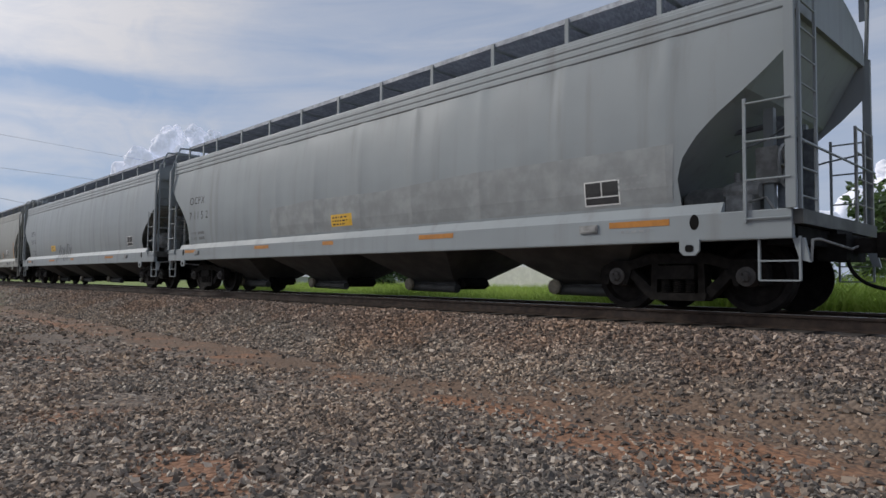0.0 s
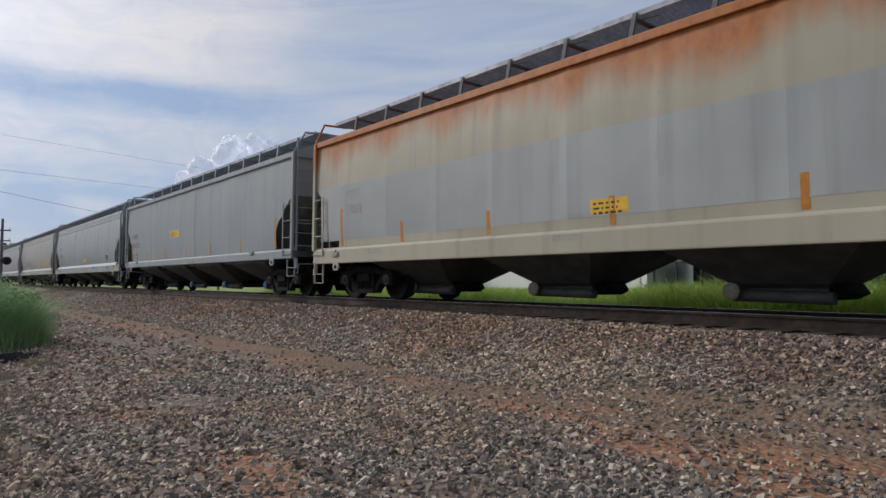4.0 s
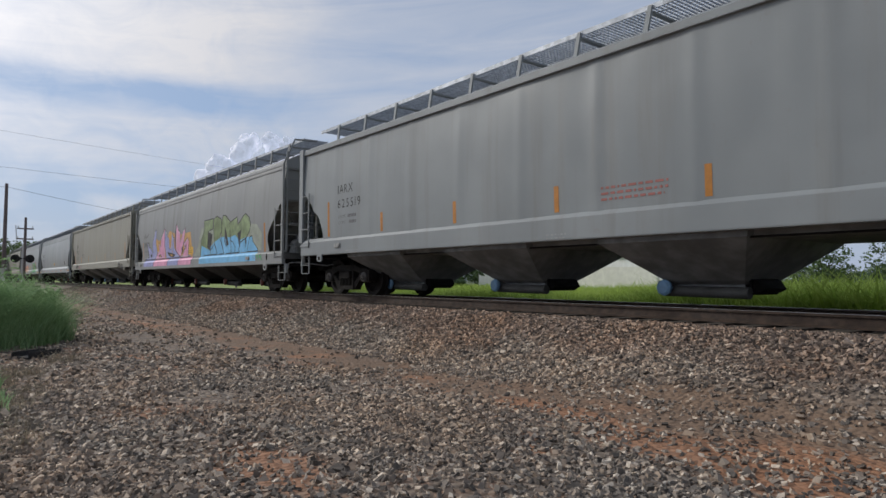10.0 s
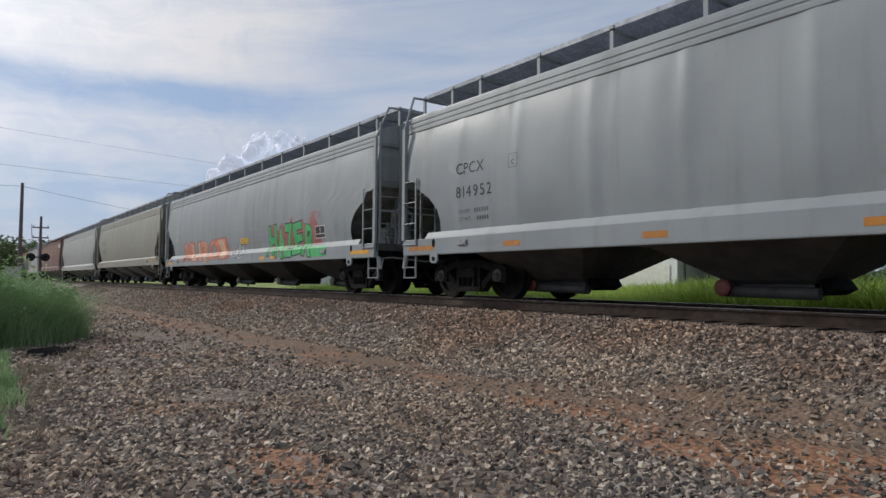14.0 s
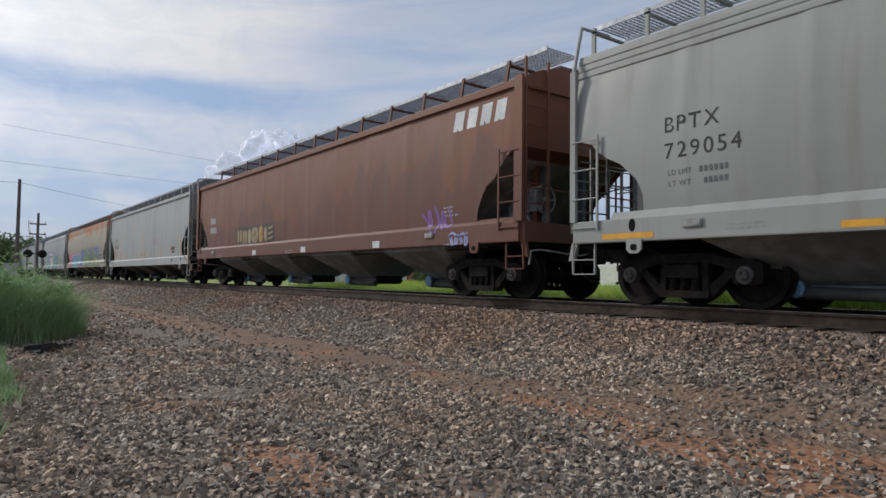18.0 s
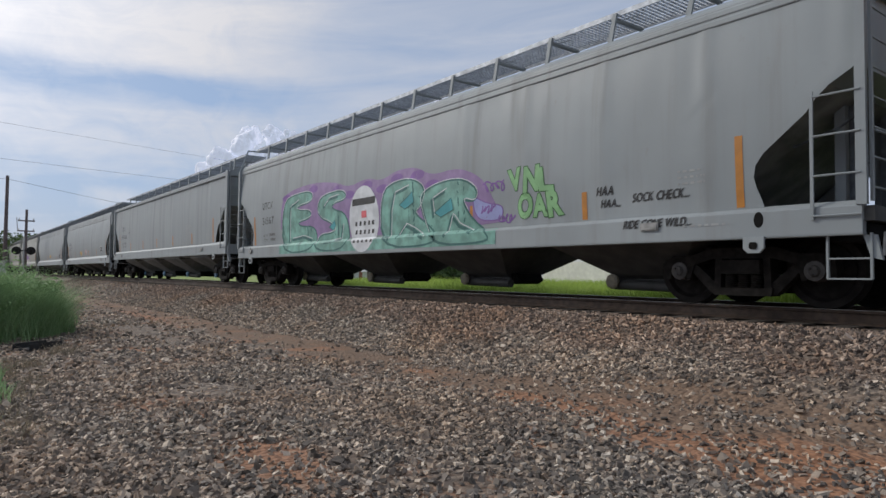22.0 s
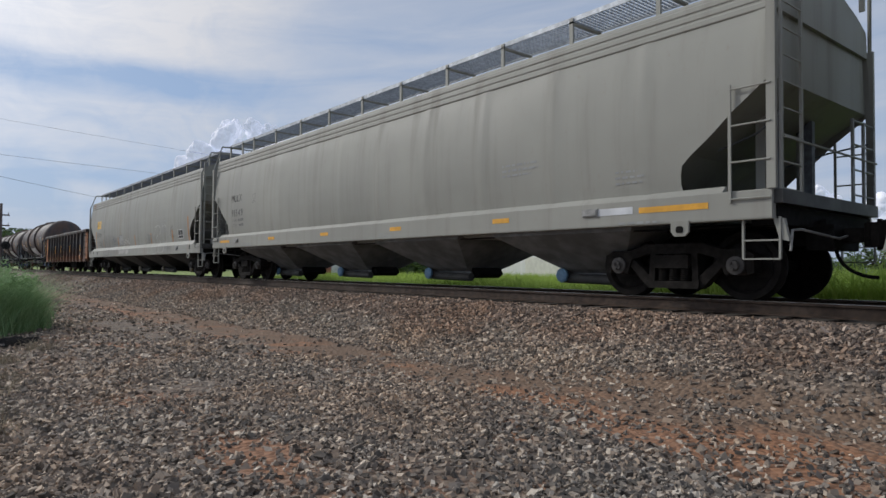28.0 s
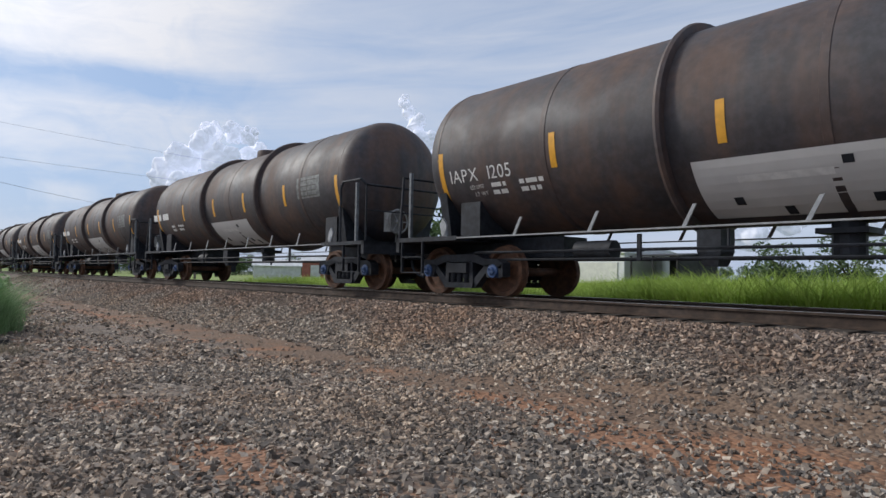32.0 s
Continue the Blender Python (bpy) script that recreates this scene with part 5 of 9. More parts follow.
def tank_car(x_front, x_back, paint, label, first=False):
    length = x_front - x_back
    h = length / 2 - 0.66
    car = thing("tank_car", pose((x_front + x_back) / 2, TRACK_Y, RAIL_Z), label, "tank car", "tank cars of the train")
    ROLLING.append((car, (x_front + x_back) / 2))
    r, zc, hl = TANK_R, TANK_Z, length / 2 - 1.72
    head = [(r * math.sin(a * math.pi / 20), 0.7 * math.cos(a * math.pi / 20)) for a in range(10)]
    part("tank", shared("tank|%.2f" % length, lambda: Geo().spin([(q, -hl - o) for q, o in head] + [(r, -hl), (r, -4.6), (r, 0.0), (r, 4.6), (r, hl)] + [(q, hl + o) for q, o in head[::-1]], (0, 0, zc), "x", 56), True), paint, car)
    for e in (-1, 1):
        part("head_seam", shared("head_seam", lambda: Geo().spin([(r - 0.01, -0.03), (r + 0.006, -0.02), (r + 0.006, 0.02), (r - 0.01, 0.03)], (0, 0, zc), "x", 56), True), paint, car, at=pose(e * (hl - 0.05), 0, 0))
    for x in (-1.8, 2.2):
        part("ring_band", shared("ring_band", lambda: Geo().spin([(r - 0.01, -0.06), (r + 0.11, -0.05), (r + 0.13, 0.0), (r + 0.11, 0.05), (r - 0.01, 0.06)], (0, 0, zc), "x", 56), True), paint, car, at=pose(x, 0, 0))
    for x in (-3.86, 0.2, 4.6):
        part("shell_seam", shared("shell_seam", lambda: Geo().spin([(r - 0.01, -0.06), (r + 0.008, -0.05), (r + 0.008, 0.05), (r - 0.01, 0.06)], (0, 0, zc), "x", 56), True), paint, car, at=pose(x, 0, 0))
    part("manway", Geo().spin([(0, 0.16), (0.42, 0.15), (0.44, 0.05), (0.44, -0.1), (0, -0.1)], (0, 0, zc + r), "z", 18), paint, car, smooth=True)
    for s in (-1, 1):
        part("side_rail", shared("side_rail|%.2f%d" % (length, s), lambda s=s: Geo().box(-h + 1.4, h - 1.4, s * 1.47 - 0.03, s * 1.47 + 0.03, 1.03, 1.052)), M["railgrey"], car)
        for k in range(7):
            x = -4.45 + k * 1.49
            part("rail_strut", shared("rail_strut|%d" % s, lambda s=s: Geo().prism([(-0.03, 1.04), (0.03, 1.04), (0.18, 1.34), (0.13, 1.34)], "y", s * 1.3 - 0.14, s * 1.3 - 0.12)), M["railgrey"], car, at=pose(x, 0, 0))
            if k in (1, 5):
                part("hanger", shared("hanger|%d" % s, lambda s=s: Geo().box(-0.03, 0.03, s * 1.2 - 0.02, s * 1.2 + 0.02, 0.62, 1.0)), M["tankblack"], car, at=pose(x + 0.7, 0, 0))
    for y, z in ((-1.2, 0.78), (-0.9, 0.66), (0.9, 0.7)):
        part("brake_rod", shared("brake_rod|%.1f" % y, lambda y=y, z=z: Geo().rod((-5.6, y, z), (5.6, y, z), 0.022, 6)), M["tankblack"], car)
    part("brake_cylinder", shared("brake_cylinder", lambda: Geo().rod((-0.3, 0, 0), (0.4, 0, 0), 0.16, 12).rod((0.4, 0, 0), (0.9, 0, 0), 0.03, 6), True), M["tankblack"], car, at=pose(-3.4, -0.7, 0.8))
    part("bottom_outlet", shared("bottom_outlet", lambda: Geo().rod((0, 0, 0.7), (0, 0, 1.2), 0.2, 12).box(-0.3, 0.3, -0.3, 0.3, 0.98, 1.05)), M["tankblack"], car)
    for e in (-1, 1):
        at = pose(0, 0, 0) if e > 0 else pose(0, 0, 0, 0, 0, 180)
        part("stub_sill", shared("tank_stub|%.2f" % length, lambda: Geo().box(h - 3.2, h + 0.1, -0.32, 0.32, 0.72, 1.08)), M["tankblack"], car, at=at)
        part("end_platform", shared("tank_platform|%.2f" % length, lambda: Geo().box(h - 1.7, h + 0.08, -1.5, 1.5, 1.0, 1.08).box(h - 0.02, h + 0.08, -1.5, 1.5, 0.8, 1.08)), M["tankblack"], car, at=at)
        part("saddle", shared("tank_saddle|%.2f" % length, lambda: Geo().box(h - 2.0, h - 1.5, -1.2, 1.2, 1.05, 1.7)), M["tankblack"], car, at=at)
        part("end_rail", shared("tank_end_rail|%.2f" % length, lambda: Geo().pipe([(h - 0.9, -1.48, 1.05), (h - 0.9, -1.48, 2.3), (h - 0.8, -1.48, 2.42), (h - 0.1, -1.48, 2.42), (h, -1.4, 2.3), (h, 1.4, 2.3), (h, 1.48, 1.05)], 0.03, 8).rod((h, -1.4, 2.3), (h, -1.4, 1.05), 0.02, 6).rod((h, -1.4, 1.75), (h, 1.4, 1.75), 0.016, 6)), M["tankblack"], car, at=at)
        part("coupler", shared("coupler", coupler_geo), M["truck"], car, at=at @ pose(length / 2 - 0.03, 0, 0.76))
        part("hand_brake", shared("hand_brake", brake_geo), M["gear"], car, at=at @ pose(h - 0.05, -0.5, 1.55))
        part("bolster_web", shared("bolster_web|%.2f" % length, lambda: Geo().prism([(-1.2, 1.05), (1.2, 1.05), (1.35, 1.9), (1.0, 1.55), (0.0, 1.3), (-1.0, 1.55), (-1.35, 1.9)], "x", h - 1.25, h - 1.05)), M["tankblack"], car, at=at)
        part("air_hose", shared("air_hose", hose_geo), M["tankblack"], car, at=at @ pose(h + 0.2, 0, 0.62))
        for s in (-1, 1):
            part("rail_end_bracket", shared("rail_end_bracket|%.2f%d" % (length, s), lambda s=s: Geo().prism([(h - 1.42, 1.05), (h - 1.3, 1.05), (h - 1.22, 1.3), (h - 1.3, 1.42), (h - 1.4, 1.3)], "y", s * 1.46 - 0.02, s * 1.46 + 0.02).rod((h - 1.34, s * 1.5, 1.16), (h - 1.34, s * 1.42, 1.16), 0.06, 8)), M["railgrey"], car, at=at)
            part("platform_post", shared("platform_post|%.2f%d" % (length, s), lambda s=s: Geo().box(h - 0.33, h - 0.27, s * 1.44 - 0.03, s * 1.44 + 0.03, 1.05, 2.36)), M["postgrey"], car, at=at)
            part("stirrup_step", shared("tank_step|%.2f%d" % (length, s), lambda s=s: Geo().box(h - 0.75, h - 0.73, s * 1.48 - 0.03, s * 1.48 + 0.03, 0.4, 1.0).box(h - 0.12, h - 0.1, s * 1.48 - 0.03, s * 1.48 + 0.03, 0.4, 1.0).box(h - 0.75, h - 0.1, s * 1.48 - 0.03, s * 1.48 + 0.03, 0.4, 0.42).box(h - 0.75, h - 0.1, s * 1.48 - 0.03, s * 1.48 + 0.03, 0.7, 0.72)), M["tankblack"], car, at=at)
        truck(car, e * (length / 2 - 2.0), M["tankblack"], M["rustwheel"], M["bluecap"])
        tank_patch(car, e * (h - 1.18) - 0.07, e * (h - 1.18) + 0.07, 1.64, 2.62, M["amber"], "reflective_stripe")
    for x in (-3.66, -0.98, 1.25, 3.75):
        tank_patch(car, x - 0.06, x + 0.06, 2.08, 2.62, M["amber"], "reflective_stripe")
    tank_patch(car, -1.45, 1.2, 1.12, 1.9, M["panel"], "side_panel", 0.0, 0.02).data.name = "side_panel"
    for x, z in ((-1.05, 1.35), (-0.5, 1.22), (0.3, 1.7), (0.5, 1.3), (0.8, 1.24)):
        tank_patch(car, x, x + 0.12, z, z + 0.09, M["tankblack"], "panel_slot", 0, 0.026)
    # Flat white strip paints the pale highlight along the stamped rib.
    tank_patch(car, -0.9, 0.2, 1.6, 1.68, M["white"], "panel_rib", 0, 0.026)
    tank_patch(car, 4.45, 5.55, 2.2, 2.72, M["plate"], "data_plate")
    for z in (2.24, 2.36, 2.48, 2.62):
        tank_patch(car, 4.55, 5.4, z, z + 0.03, M["cap"], "plate_line", 0, 0.008)
    tank_patch(car, 4.95, 4.99, 2.24, 2.66, M["cap"], "plate_line", 0, 0.009)
    if first:
        lettering(car, None, "IAPX", -6.08, 2.05, 0.32, M["white"], side=tank_side)
        lettering(car, None, "1205", -5.12, 2.05, 0.32, M["white"], side=tank_side)
        lettering(car, None, "LD LMT", -5.62, 1.91, 0.1, M["white"], side=tank_side)
        lettering(car, None, "LT WT", -5.55, 1.79, 0.1, M["white"], side=tank_side)
    else:
        bars(car, None, -6.8, 2.2, 0.9, 1, M["white"], 0.22, 0.05, side=tank_side)
        bars(car, None, -5.8, 2.2, 0.8, 1, M["white"], 0.22, 0.05, side=tank_side)
    bars(car, None, -5.1, 1.91, 0.45, 2, M["white"], 0.07, 0.05, side=tank_side)
    bars(car, None, -4.45, 1.91, 0.6, 2, M["white"], 0.07, 0.05, side=tank_side)
    part("valve_body", shared("valve_body", lambda: Geo().loft([[(-0.1, -0.15, 0.55), (0.1, -0.15, 0.55), (0.1, 0.15, 0.55), (-0.1, 0.15, 0.55)], [(-0.17, -0.2, 0.75), (0.17, -0.2, 0.75), (0.17, 0.2, 0.75), (-0.17, 0.2, 0.75)], [(-0.17, -0.2, 1.05), (0.17, -0.2, 1.05), (0.17, 0.2, 1.05), (-0.17, 0.2, 1.05)]]).rod((0.3, -0.25, 0.8), (0.3, -0.25, 1.05), 0.02, 6)), M["tankblack"], car, at=pose(-1.45, -0.6, 0))
    return car


POSTS = [-6.05, -4.83, -3.75, -2.7, -1.65, -0.55, 0.55, 1.65, 2.7, 3.75, 4.83, 6.05]


def gondola(x_front, x_back, paint, label):
    length = x_front - x_back
    h = length / 2 - 0.55
    car = thing("gondola_car", pose((x_front + x_back) / 2, TRACK_Y, RAIL_Z), label, "freight car")
    ROLLING.append((car, (x_front + x_back) / 2))
    for s in (-1, 1):
        part("side_wall", Geo().box(-h, h, s * 1.45 - 0.02, s * 1.45 + 0.02, 0.8, 2.45), paint, car)
        part("top_chord", Geo().prism([(s * 1.4, 2.38), (s * 1.58, 2.38), (s * 1.6, 2.42), (s * 1.6, 2.52), (s * 1.56, 2.56), (s * 1.4, 2.56)], "x", -h, h), paint, car)
        part("side_sill", Geo().box(-h, h, s * 1.44 - 0.05, s * 1.44 + 0.05, 0.66, 0.82), paint, car)
        me = Geo().loft([[(-0.1, s * 1.46, 0.67), (0.1, s * 1.46, 0.67), (0.07, s * 1.57, 0.67), (-0.07, s * 1.57, 0.67)], [(-0.1, s * 1.46, 0.9), (0.1, s * 1.46, 0.9), (0.07, s * 1.6, 0.9), (-0.07, s * 1.6, 0.9)], [(-0.1, s * 1.46, 2.4), (0.1, s * 1.46, 2.4), (0.07, s * 1.58, 2.4), (-0.07, s * 1.58, 2.4)]]).mesh("side_post")
        me.materials.append(paint)
        for x in POSTS:
            part("side_post", me, paint, car, at=pose(x, 0, 0))
    for e in (-1, 1):
        at = pose(0, 0, 0) if e > 0 else pose(0, 0, 0, 0, 0, 180)
        part("end_wall", Geo().box(h - 0.1, h, -1.43, 1.43, 0.8, 2.5), paint, car, at=at)
        for z in (1.1, 1.5, 1.9, 2.3):
            part("end_rib", Geo().prism([(h, z - 0.09), (h + 0.12, z - 0.05), (h + 0.12, z + 0.05), (h, z + 0.09)], "y", -1.4, 1.4), paint, car, at=at)
        for y in (-1.49, 1.473):
            part("corner_plate", Geo().box(h - (0.66 if e > 0 else 1.15), h - 0.02, y, y + 0.017, 0.68, 2.36), M["cornerrust"], car, "bare rust-orange corner plate", at=at)
        for s in (-1, 1):
            for k in range(4):
                g = Geo()
                g.rod((h - 0.85, s * 1.56, 1.1 + k * 0.36), (h - 0.3, s * 1.56, 1.1 + k * 0.36), 0.014, 5)
                for x in (h - 0.85, h - 0.3):
                    g.rod((x, s * 1.48, 1.1 + k * 0.36), (x, s * 1.56, 1.1 + k * 0.36), 0.014, 5)
                part("grab_iron", g, M["black"], car, at=at)
            part("stirrup_step", Geo().box(h - 0.6, h - 0.58, s * 1.5 - 0.02, s * 1.5 + 0.02, 0.35, 0.7).box(h - 0.14, h - 0.12, s * 1.5 - 0.02, s * 1.5 + 0.02, 0.35, 0.7).box(h - 0.6, h - 0.12, s * 1.5 - 0.02, s * 1.5 + 0.02, 0.35, 0.37), M["black"], car, at=at)
        part("coupler", shared("coupler", coupler_geo), M["truck"], car, at=at @ pose(length / 2 - 0.03, 0, 0.76))
        part("air_hose", shared("air_hose", hose_geo), M["black"], car, at=at @ pose(h + 0.1, 0, 0.62))
        truck(car, e * (length / 2 - 2.0), M["truck"], M["wheel"], M["cap"])
    part("floor", Geo().box(-h, h, -1.42, 1.42, 0.76, 0.82), M["black"], car)
    part("center_sill", Geo().box(-h, h, -0.3, 0.3, 0.5, 0.76), M["black"], car)
    part("brake_gear", Geo().box(-1.0, 1.0, -0.9, -0.3, 0.3, 0.7).rod((-5, -0.8, 0.62), (5, -0.8, 0.62), 0.02, 6), M["black"], car)
    flat = lambda z: 1.47
    rr = random.Random(3)
    for x0, w in [(a + 0.11, b - a - 0.22) for a, b in zip(POSTS, POSTS[1:])]:
        me = bpy.data.meshes.new("bare_patch")
        tall = rr.uniform(0.29, 0.37)
        top = [(w * (1 - i / 8) + rr.uniform(-0.012, 0.012), tall - 0.05 * (i in (0, 8)) + rr.uniform(-0.012, 0.012), 0) for i in range(9)]
        me.from_pydata([(0, 0, 0), (w, 0, 0)] + top, [], [tuple(range(11))])
        lay_on(me, None, x0, 0.69, M["rustorange"], "bare_patch", car, 0.018, side=flat)
    for text, x, z in (("GO", -5.92, 1.96), ("NX", -4.83, 1.94), ("310", -5.76, 1.44), ("673", -4.78, 1.42)):
        lettering(car, None, text, x + 0.25, z, 0.29, M["wornwhite"], side=flat, space=1.1, gap=0.3 if len(text) == 2 else 0.16, wide=0.9)
    me = bpy.data.meshes.new("placard")
    me.from_pydata([(0, 0, 0), (0.42, 0, 0), (0.42, 0.28, 0), (0, 0.28, 0)], [], [(0, 1, 2, 3)])
    lay_on(me, None, -3.5, 1.48, M["lime"], "placard", car, 0.01, side=flat)
    bars(car, None, -3.46, 1.68, 0.34, 3, M["ink"], 0.03, 0.05, side=lambda z: 1.485)
    for x, z, hh in ((-6.05, 1.3, 0.5), (-2.7, 1.25, 0.5), (-0.55, 1.25, 0.5), (2.7, 1.24, 0.46), (6.05, 1.25, 0.42), (-7.36, 1.0, 1.1)):
        me = bpy.data.meshes.new("reflective_stripe")
        me.from_pydata([(0, 0, 0), (0.1, 0, 0), (0.1, hh, 0), (0, hh, 0)], [], [(0, 1, 2, 3)])
        lay_on(me, None, x - 0.05, z, M["amber"], "reflective_stripe", car, 0.0, side=lambda z: 1.6)
    for text, x, z, size in (("Nati n", 3.06, 1.84, 0.25), ("wide", 4.04, 1.82, 0.27), ("gondola", 5.09, 1.82, 0.29), ("p", 6.48, 1.84, 0.29)):
        lettering(car, None, text, x + 0.25, z, size, M["fadedtan"], side=flat)
    for x, z, w, hh in ((-0.02, 1.9, 0.5, 0.3), (0.05, 1.35, 0.45, 0.42), (1.1, 1.5, 0.4, 0.25), (2.1, 1.5, 0.5, 0.2)):
        for q in range(3):
            scrawl(car, None, [(x + rr.uniform(0, 0.1), z + hh * q / 3), (x + w * 0.5, z + hh * q / 3 + rr.uniform(-0.05, 0.05)), (x + w, z + hh * q / 3 + 0.04)], rr.uniform(0.05, 0.11), M["fadedtan"], "faded_paint", side=flat)
    for x, z, n, wide in ((3.1, 1.15, 15, 0.7), (4.06, 1.3, 13, 0.8)):
        for q in range(4):
            pts = [(x + wide * i / n + rr.uniform(-0.05, 0.05), z + 0.1 * q + (0.16 if i % 2 else -0.1) * rr.uniform(0.4, 1.3)) for i in range(n)]
            scrawl(car, None, pts[q:n - q * 2], 0.018, M["wornwhite"], "scribble", side=flat)
    scrawl(car, None, [(5.36, 1.84), (5.93, 1.87), (5.93, 1.06), (5.38, 1.06), (5.36, 1.84)], 0.022, M["fadedtan"], side=flat)
    scrawl(car, None, [(5.36, 1.42), (5.93, 1.48)], 0.022, M["white"], side=flat)
    scrawl(car, None, [(5.08, 1.6), (5.12, 1.4), (5.22, 1.5), (5.18, 1.36), (5.26, 1.36)], 0.02, M["white"], side=flat)
    for pts in ([(5.25, 1.05), (5.33, 1.28), (5.38, 1.02)], [(5.18, 1.15), (5.5, 1.14)]):
        scrawl(car, None, pts, 0.02, M["white"], side=flat)
    for x in (-1.85, -0.75):
        scrawl(car, None, [(x, 1.5), (x + 0.1, 2.1), (x + 0.7, 2.2), (x + 0.75, 1.9), (x + 0.2, 1.8), (x + 0.7, 1.75), (x + 0.75, 1.4), (x + 0.05, 1.35)], 0.05, M["fadedtan"], side=flat)
    return car


def scrawl(car, sh, pts, width, material, name="scribble", y_off=0.005, side=None):
    """A painted stroke through points (x, z) on the near side."""
    g = Geo()
    vs = []
    for i, p in enumerate(pts):
        q, o = pts[min(i + 1, len(pts) - 1)], pts[max(i - 1, 0)]
        d = Vector((q[0] - o[0], q[1] - o[1]))
        d = d.normalized() if d.length > 1e-5 else Vector((1, 0))
        vs += [(p[0] - d.y * width / 2, p[1] + d.x * width / 2, 0), (p[0] + d.y * width / 2, p[1] - d.x * width / 2, 0)]
    g.add(vs, [(2 * i, 2 * i + 1, 2 * i + 3, 2 * i + 2) for i in range(len(pts) - 1)])
    me = bpy.data.meshes.new(name)
    me.from_pydata(g.v, [], g.f)
    return lay_on(me, sh, 0, 0, material, name, car, y_off, side=side)


def rusty(name, base, rust, amount, scale=0.8, gloss=0.55):
    m = Nodes(name, 0.72)
    big, fine = m.noise(scale, 6, 0.62), m.noise(8.0, 6, 0.6)
    streak = m.noise(1.0, 5, 0.6, vec=m.vec((2.4, 2.4, 0.25)))
    c = m.mix(m.ramp(fine, 0.35, 0.7), tone(base, 0.75), tone(base, 1.25))
    c = m.mix(m.ramp(m.math("ADD", m.math("MULTIPLY", big, 0.6), m.math("MULTIPLY", streak, 0.4)), 0.5 - 0.12 * amount, 0.66, 0.0, amount), c, m.mix(fine, tone(rust, 0.7), tone(rust, 1.2)))
    m.bump(fine, 0.2, 0.01)
    return m.done(c, m.ramp(big, 0.3, 0.7, gloss, gloss + 0.3))


def gondola_paint():
    m = Nodes("rusty_black_gondola_paint", 0.6)
    big, fine = m.noise(1.3, 6, 0.62), m.noise(8.0, 6, 0.6)
    streak = m.noise(1.0, 5, 0.6, vec=m.vec((3.0, 3.0, 0.3)))
    c = m.mix(m.ramp(fine, 0.35, 0.7), (0.012, 0.012, 0.015), (0.022, 0.021, 0.025))
    c = m.mix(m.ramp(m.math("ADD", m.math("MULTIPLY", big, 0.6), m.math("MULTIPLY", streak, 0.4)), 0.46, 0.62, 0.0, 0.7), c, m.mix(fine, (0.045, 0.026, 0.017), (0.1, 0.052, 0.028)))
    low = m.math("ADD", m.axis(2), m.math("ADD", m.ramp(streak, 0.3, 0.7, -0.35, 0.35), m.ramp(big, 0.3, 0.7, -0.2, 0.2)))
    c = m.mix(m.ramp(low, 1.45, 0.85, 0.0, 0.85), c, m.mix(m.ramp(fine, 0.35, 0.65), (0.16, 0.06, 0.022), (0.07, 0.034, 0.02)))
    m.bump(fine, 0.25, 0.012)
    return m.done(c, m.ramp(big, 0.3, 0.7, 0.5, 0.85))


M["gondola"] = gondola_paint()
M["rustorange"] = rusty("bare_rust_orange", (0.38, 0.135, 0.032), (0.12, 0.05, 0.028), 0.7, 2.4)
M["cornerrust"] = rusty("mottled_corner_rust", (0.36, 0.125, 0.03), (0.06, 0.036, 0.028), 0.75, 2.6)
M["tank"] = rusty("grimy_black_tank_paint", (0.04, 0.038, 0.044), (0.13, 0.075, 0.052), 0.85, 0.6, 0.48)
M["tank"].node_tree.nodes["Principled BSDF"].inputs["Roughness"].default_value = 0.5
M["rustwheel"] = plain("fresh_rust_wheel", (0.1, 0.045, 0.023), 0.75, 0.0, 0.35)
M["bluecap"] = plain("blue_bearing_cap", (0.035, 0.08, 0.2), 0.5, 0.0, 0.2)
M["railgrey"] = plain("grey_side_rail", (0.3, 0.31, 0.32), 0.5, 0.0, 0.2)
M["amber"] = plain("amber_reflective_tape", (0.72, 0.36, 0.03), 0.45, 0.0, 0.1)
M["panel"] = plain("grey_primer_panel", (0.6, 0.6, 0.59), 0.5, 0.0, 0.05, 2.0)
M["plate"] = plain("worn_teal_plate", (0.16, 0.17, 0.165), 0.6, 0.0, 0.4)
M["lime"] = plain("lime_green_placard", (0.35, 0.75, 0.03), 0.5, 0.0, 0.06)
M["fadedtan"] = rusty("faded_tan_paint", (0.26, 0.155, 0.055), (0.02, 0.018, 0.018), 0.85, 3.5)
M["wornwhite"] = rusty("worn_white_stencil", (0.5, 0.5, 0.48), (0.06, 0.05, 0.045), 0.6, 5.0)
gondola(JOINTS[25], JOINTS[26], M["gondola"], "rusty black gondola car with bare orange patches")
TANK_L = JOINTS[26] - JOINTS[27]
for k in range(9):
    tank_car(JOINTS[26] - k * TANK_L, JOINTS[26] - (k + 1) * TANK_L, M["tank"], "grimy black tank car with a grey side panel", k == 0)


# ---------------------------------------------------------------- lettering and painted marks on the hoppers
def colour(name, c, rough=0.55):
    M[name] = plain(name + "_spray_paint", c, rough, 0.0, 0.3 if name in ("meadow", "soft_mint", "deep_sky", "rose_red", "tide", "olive") else 0.14, 3.2)


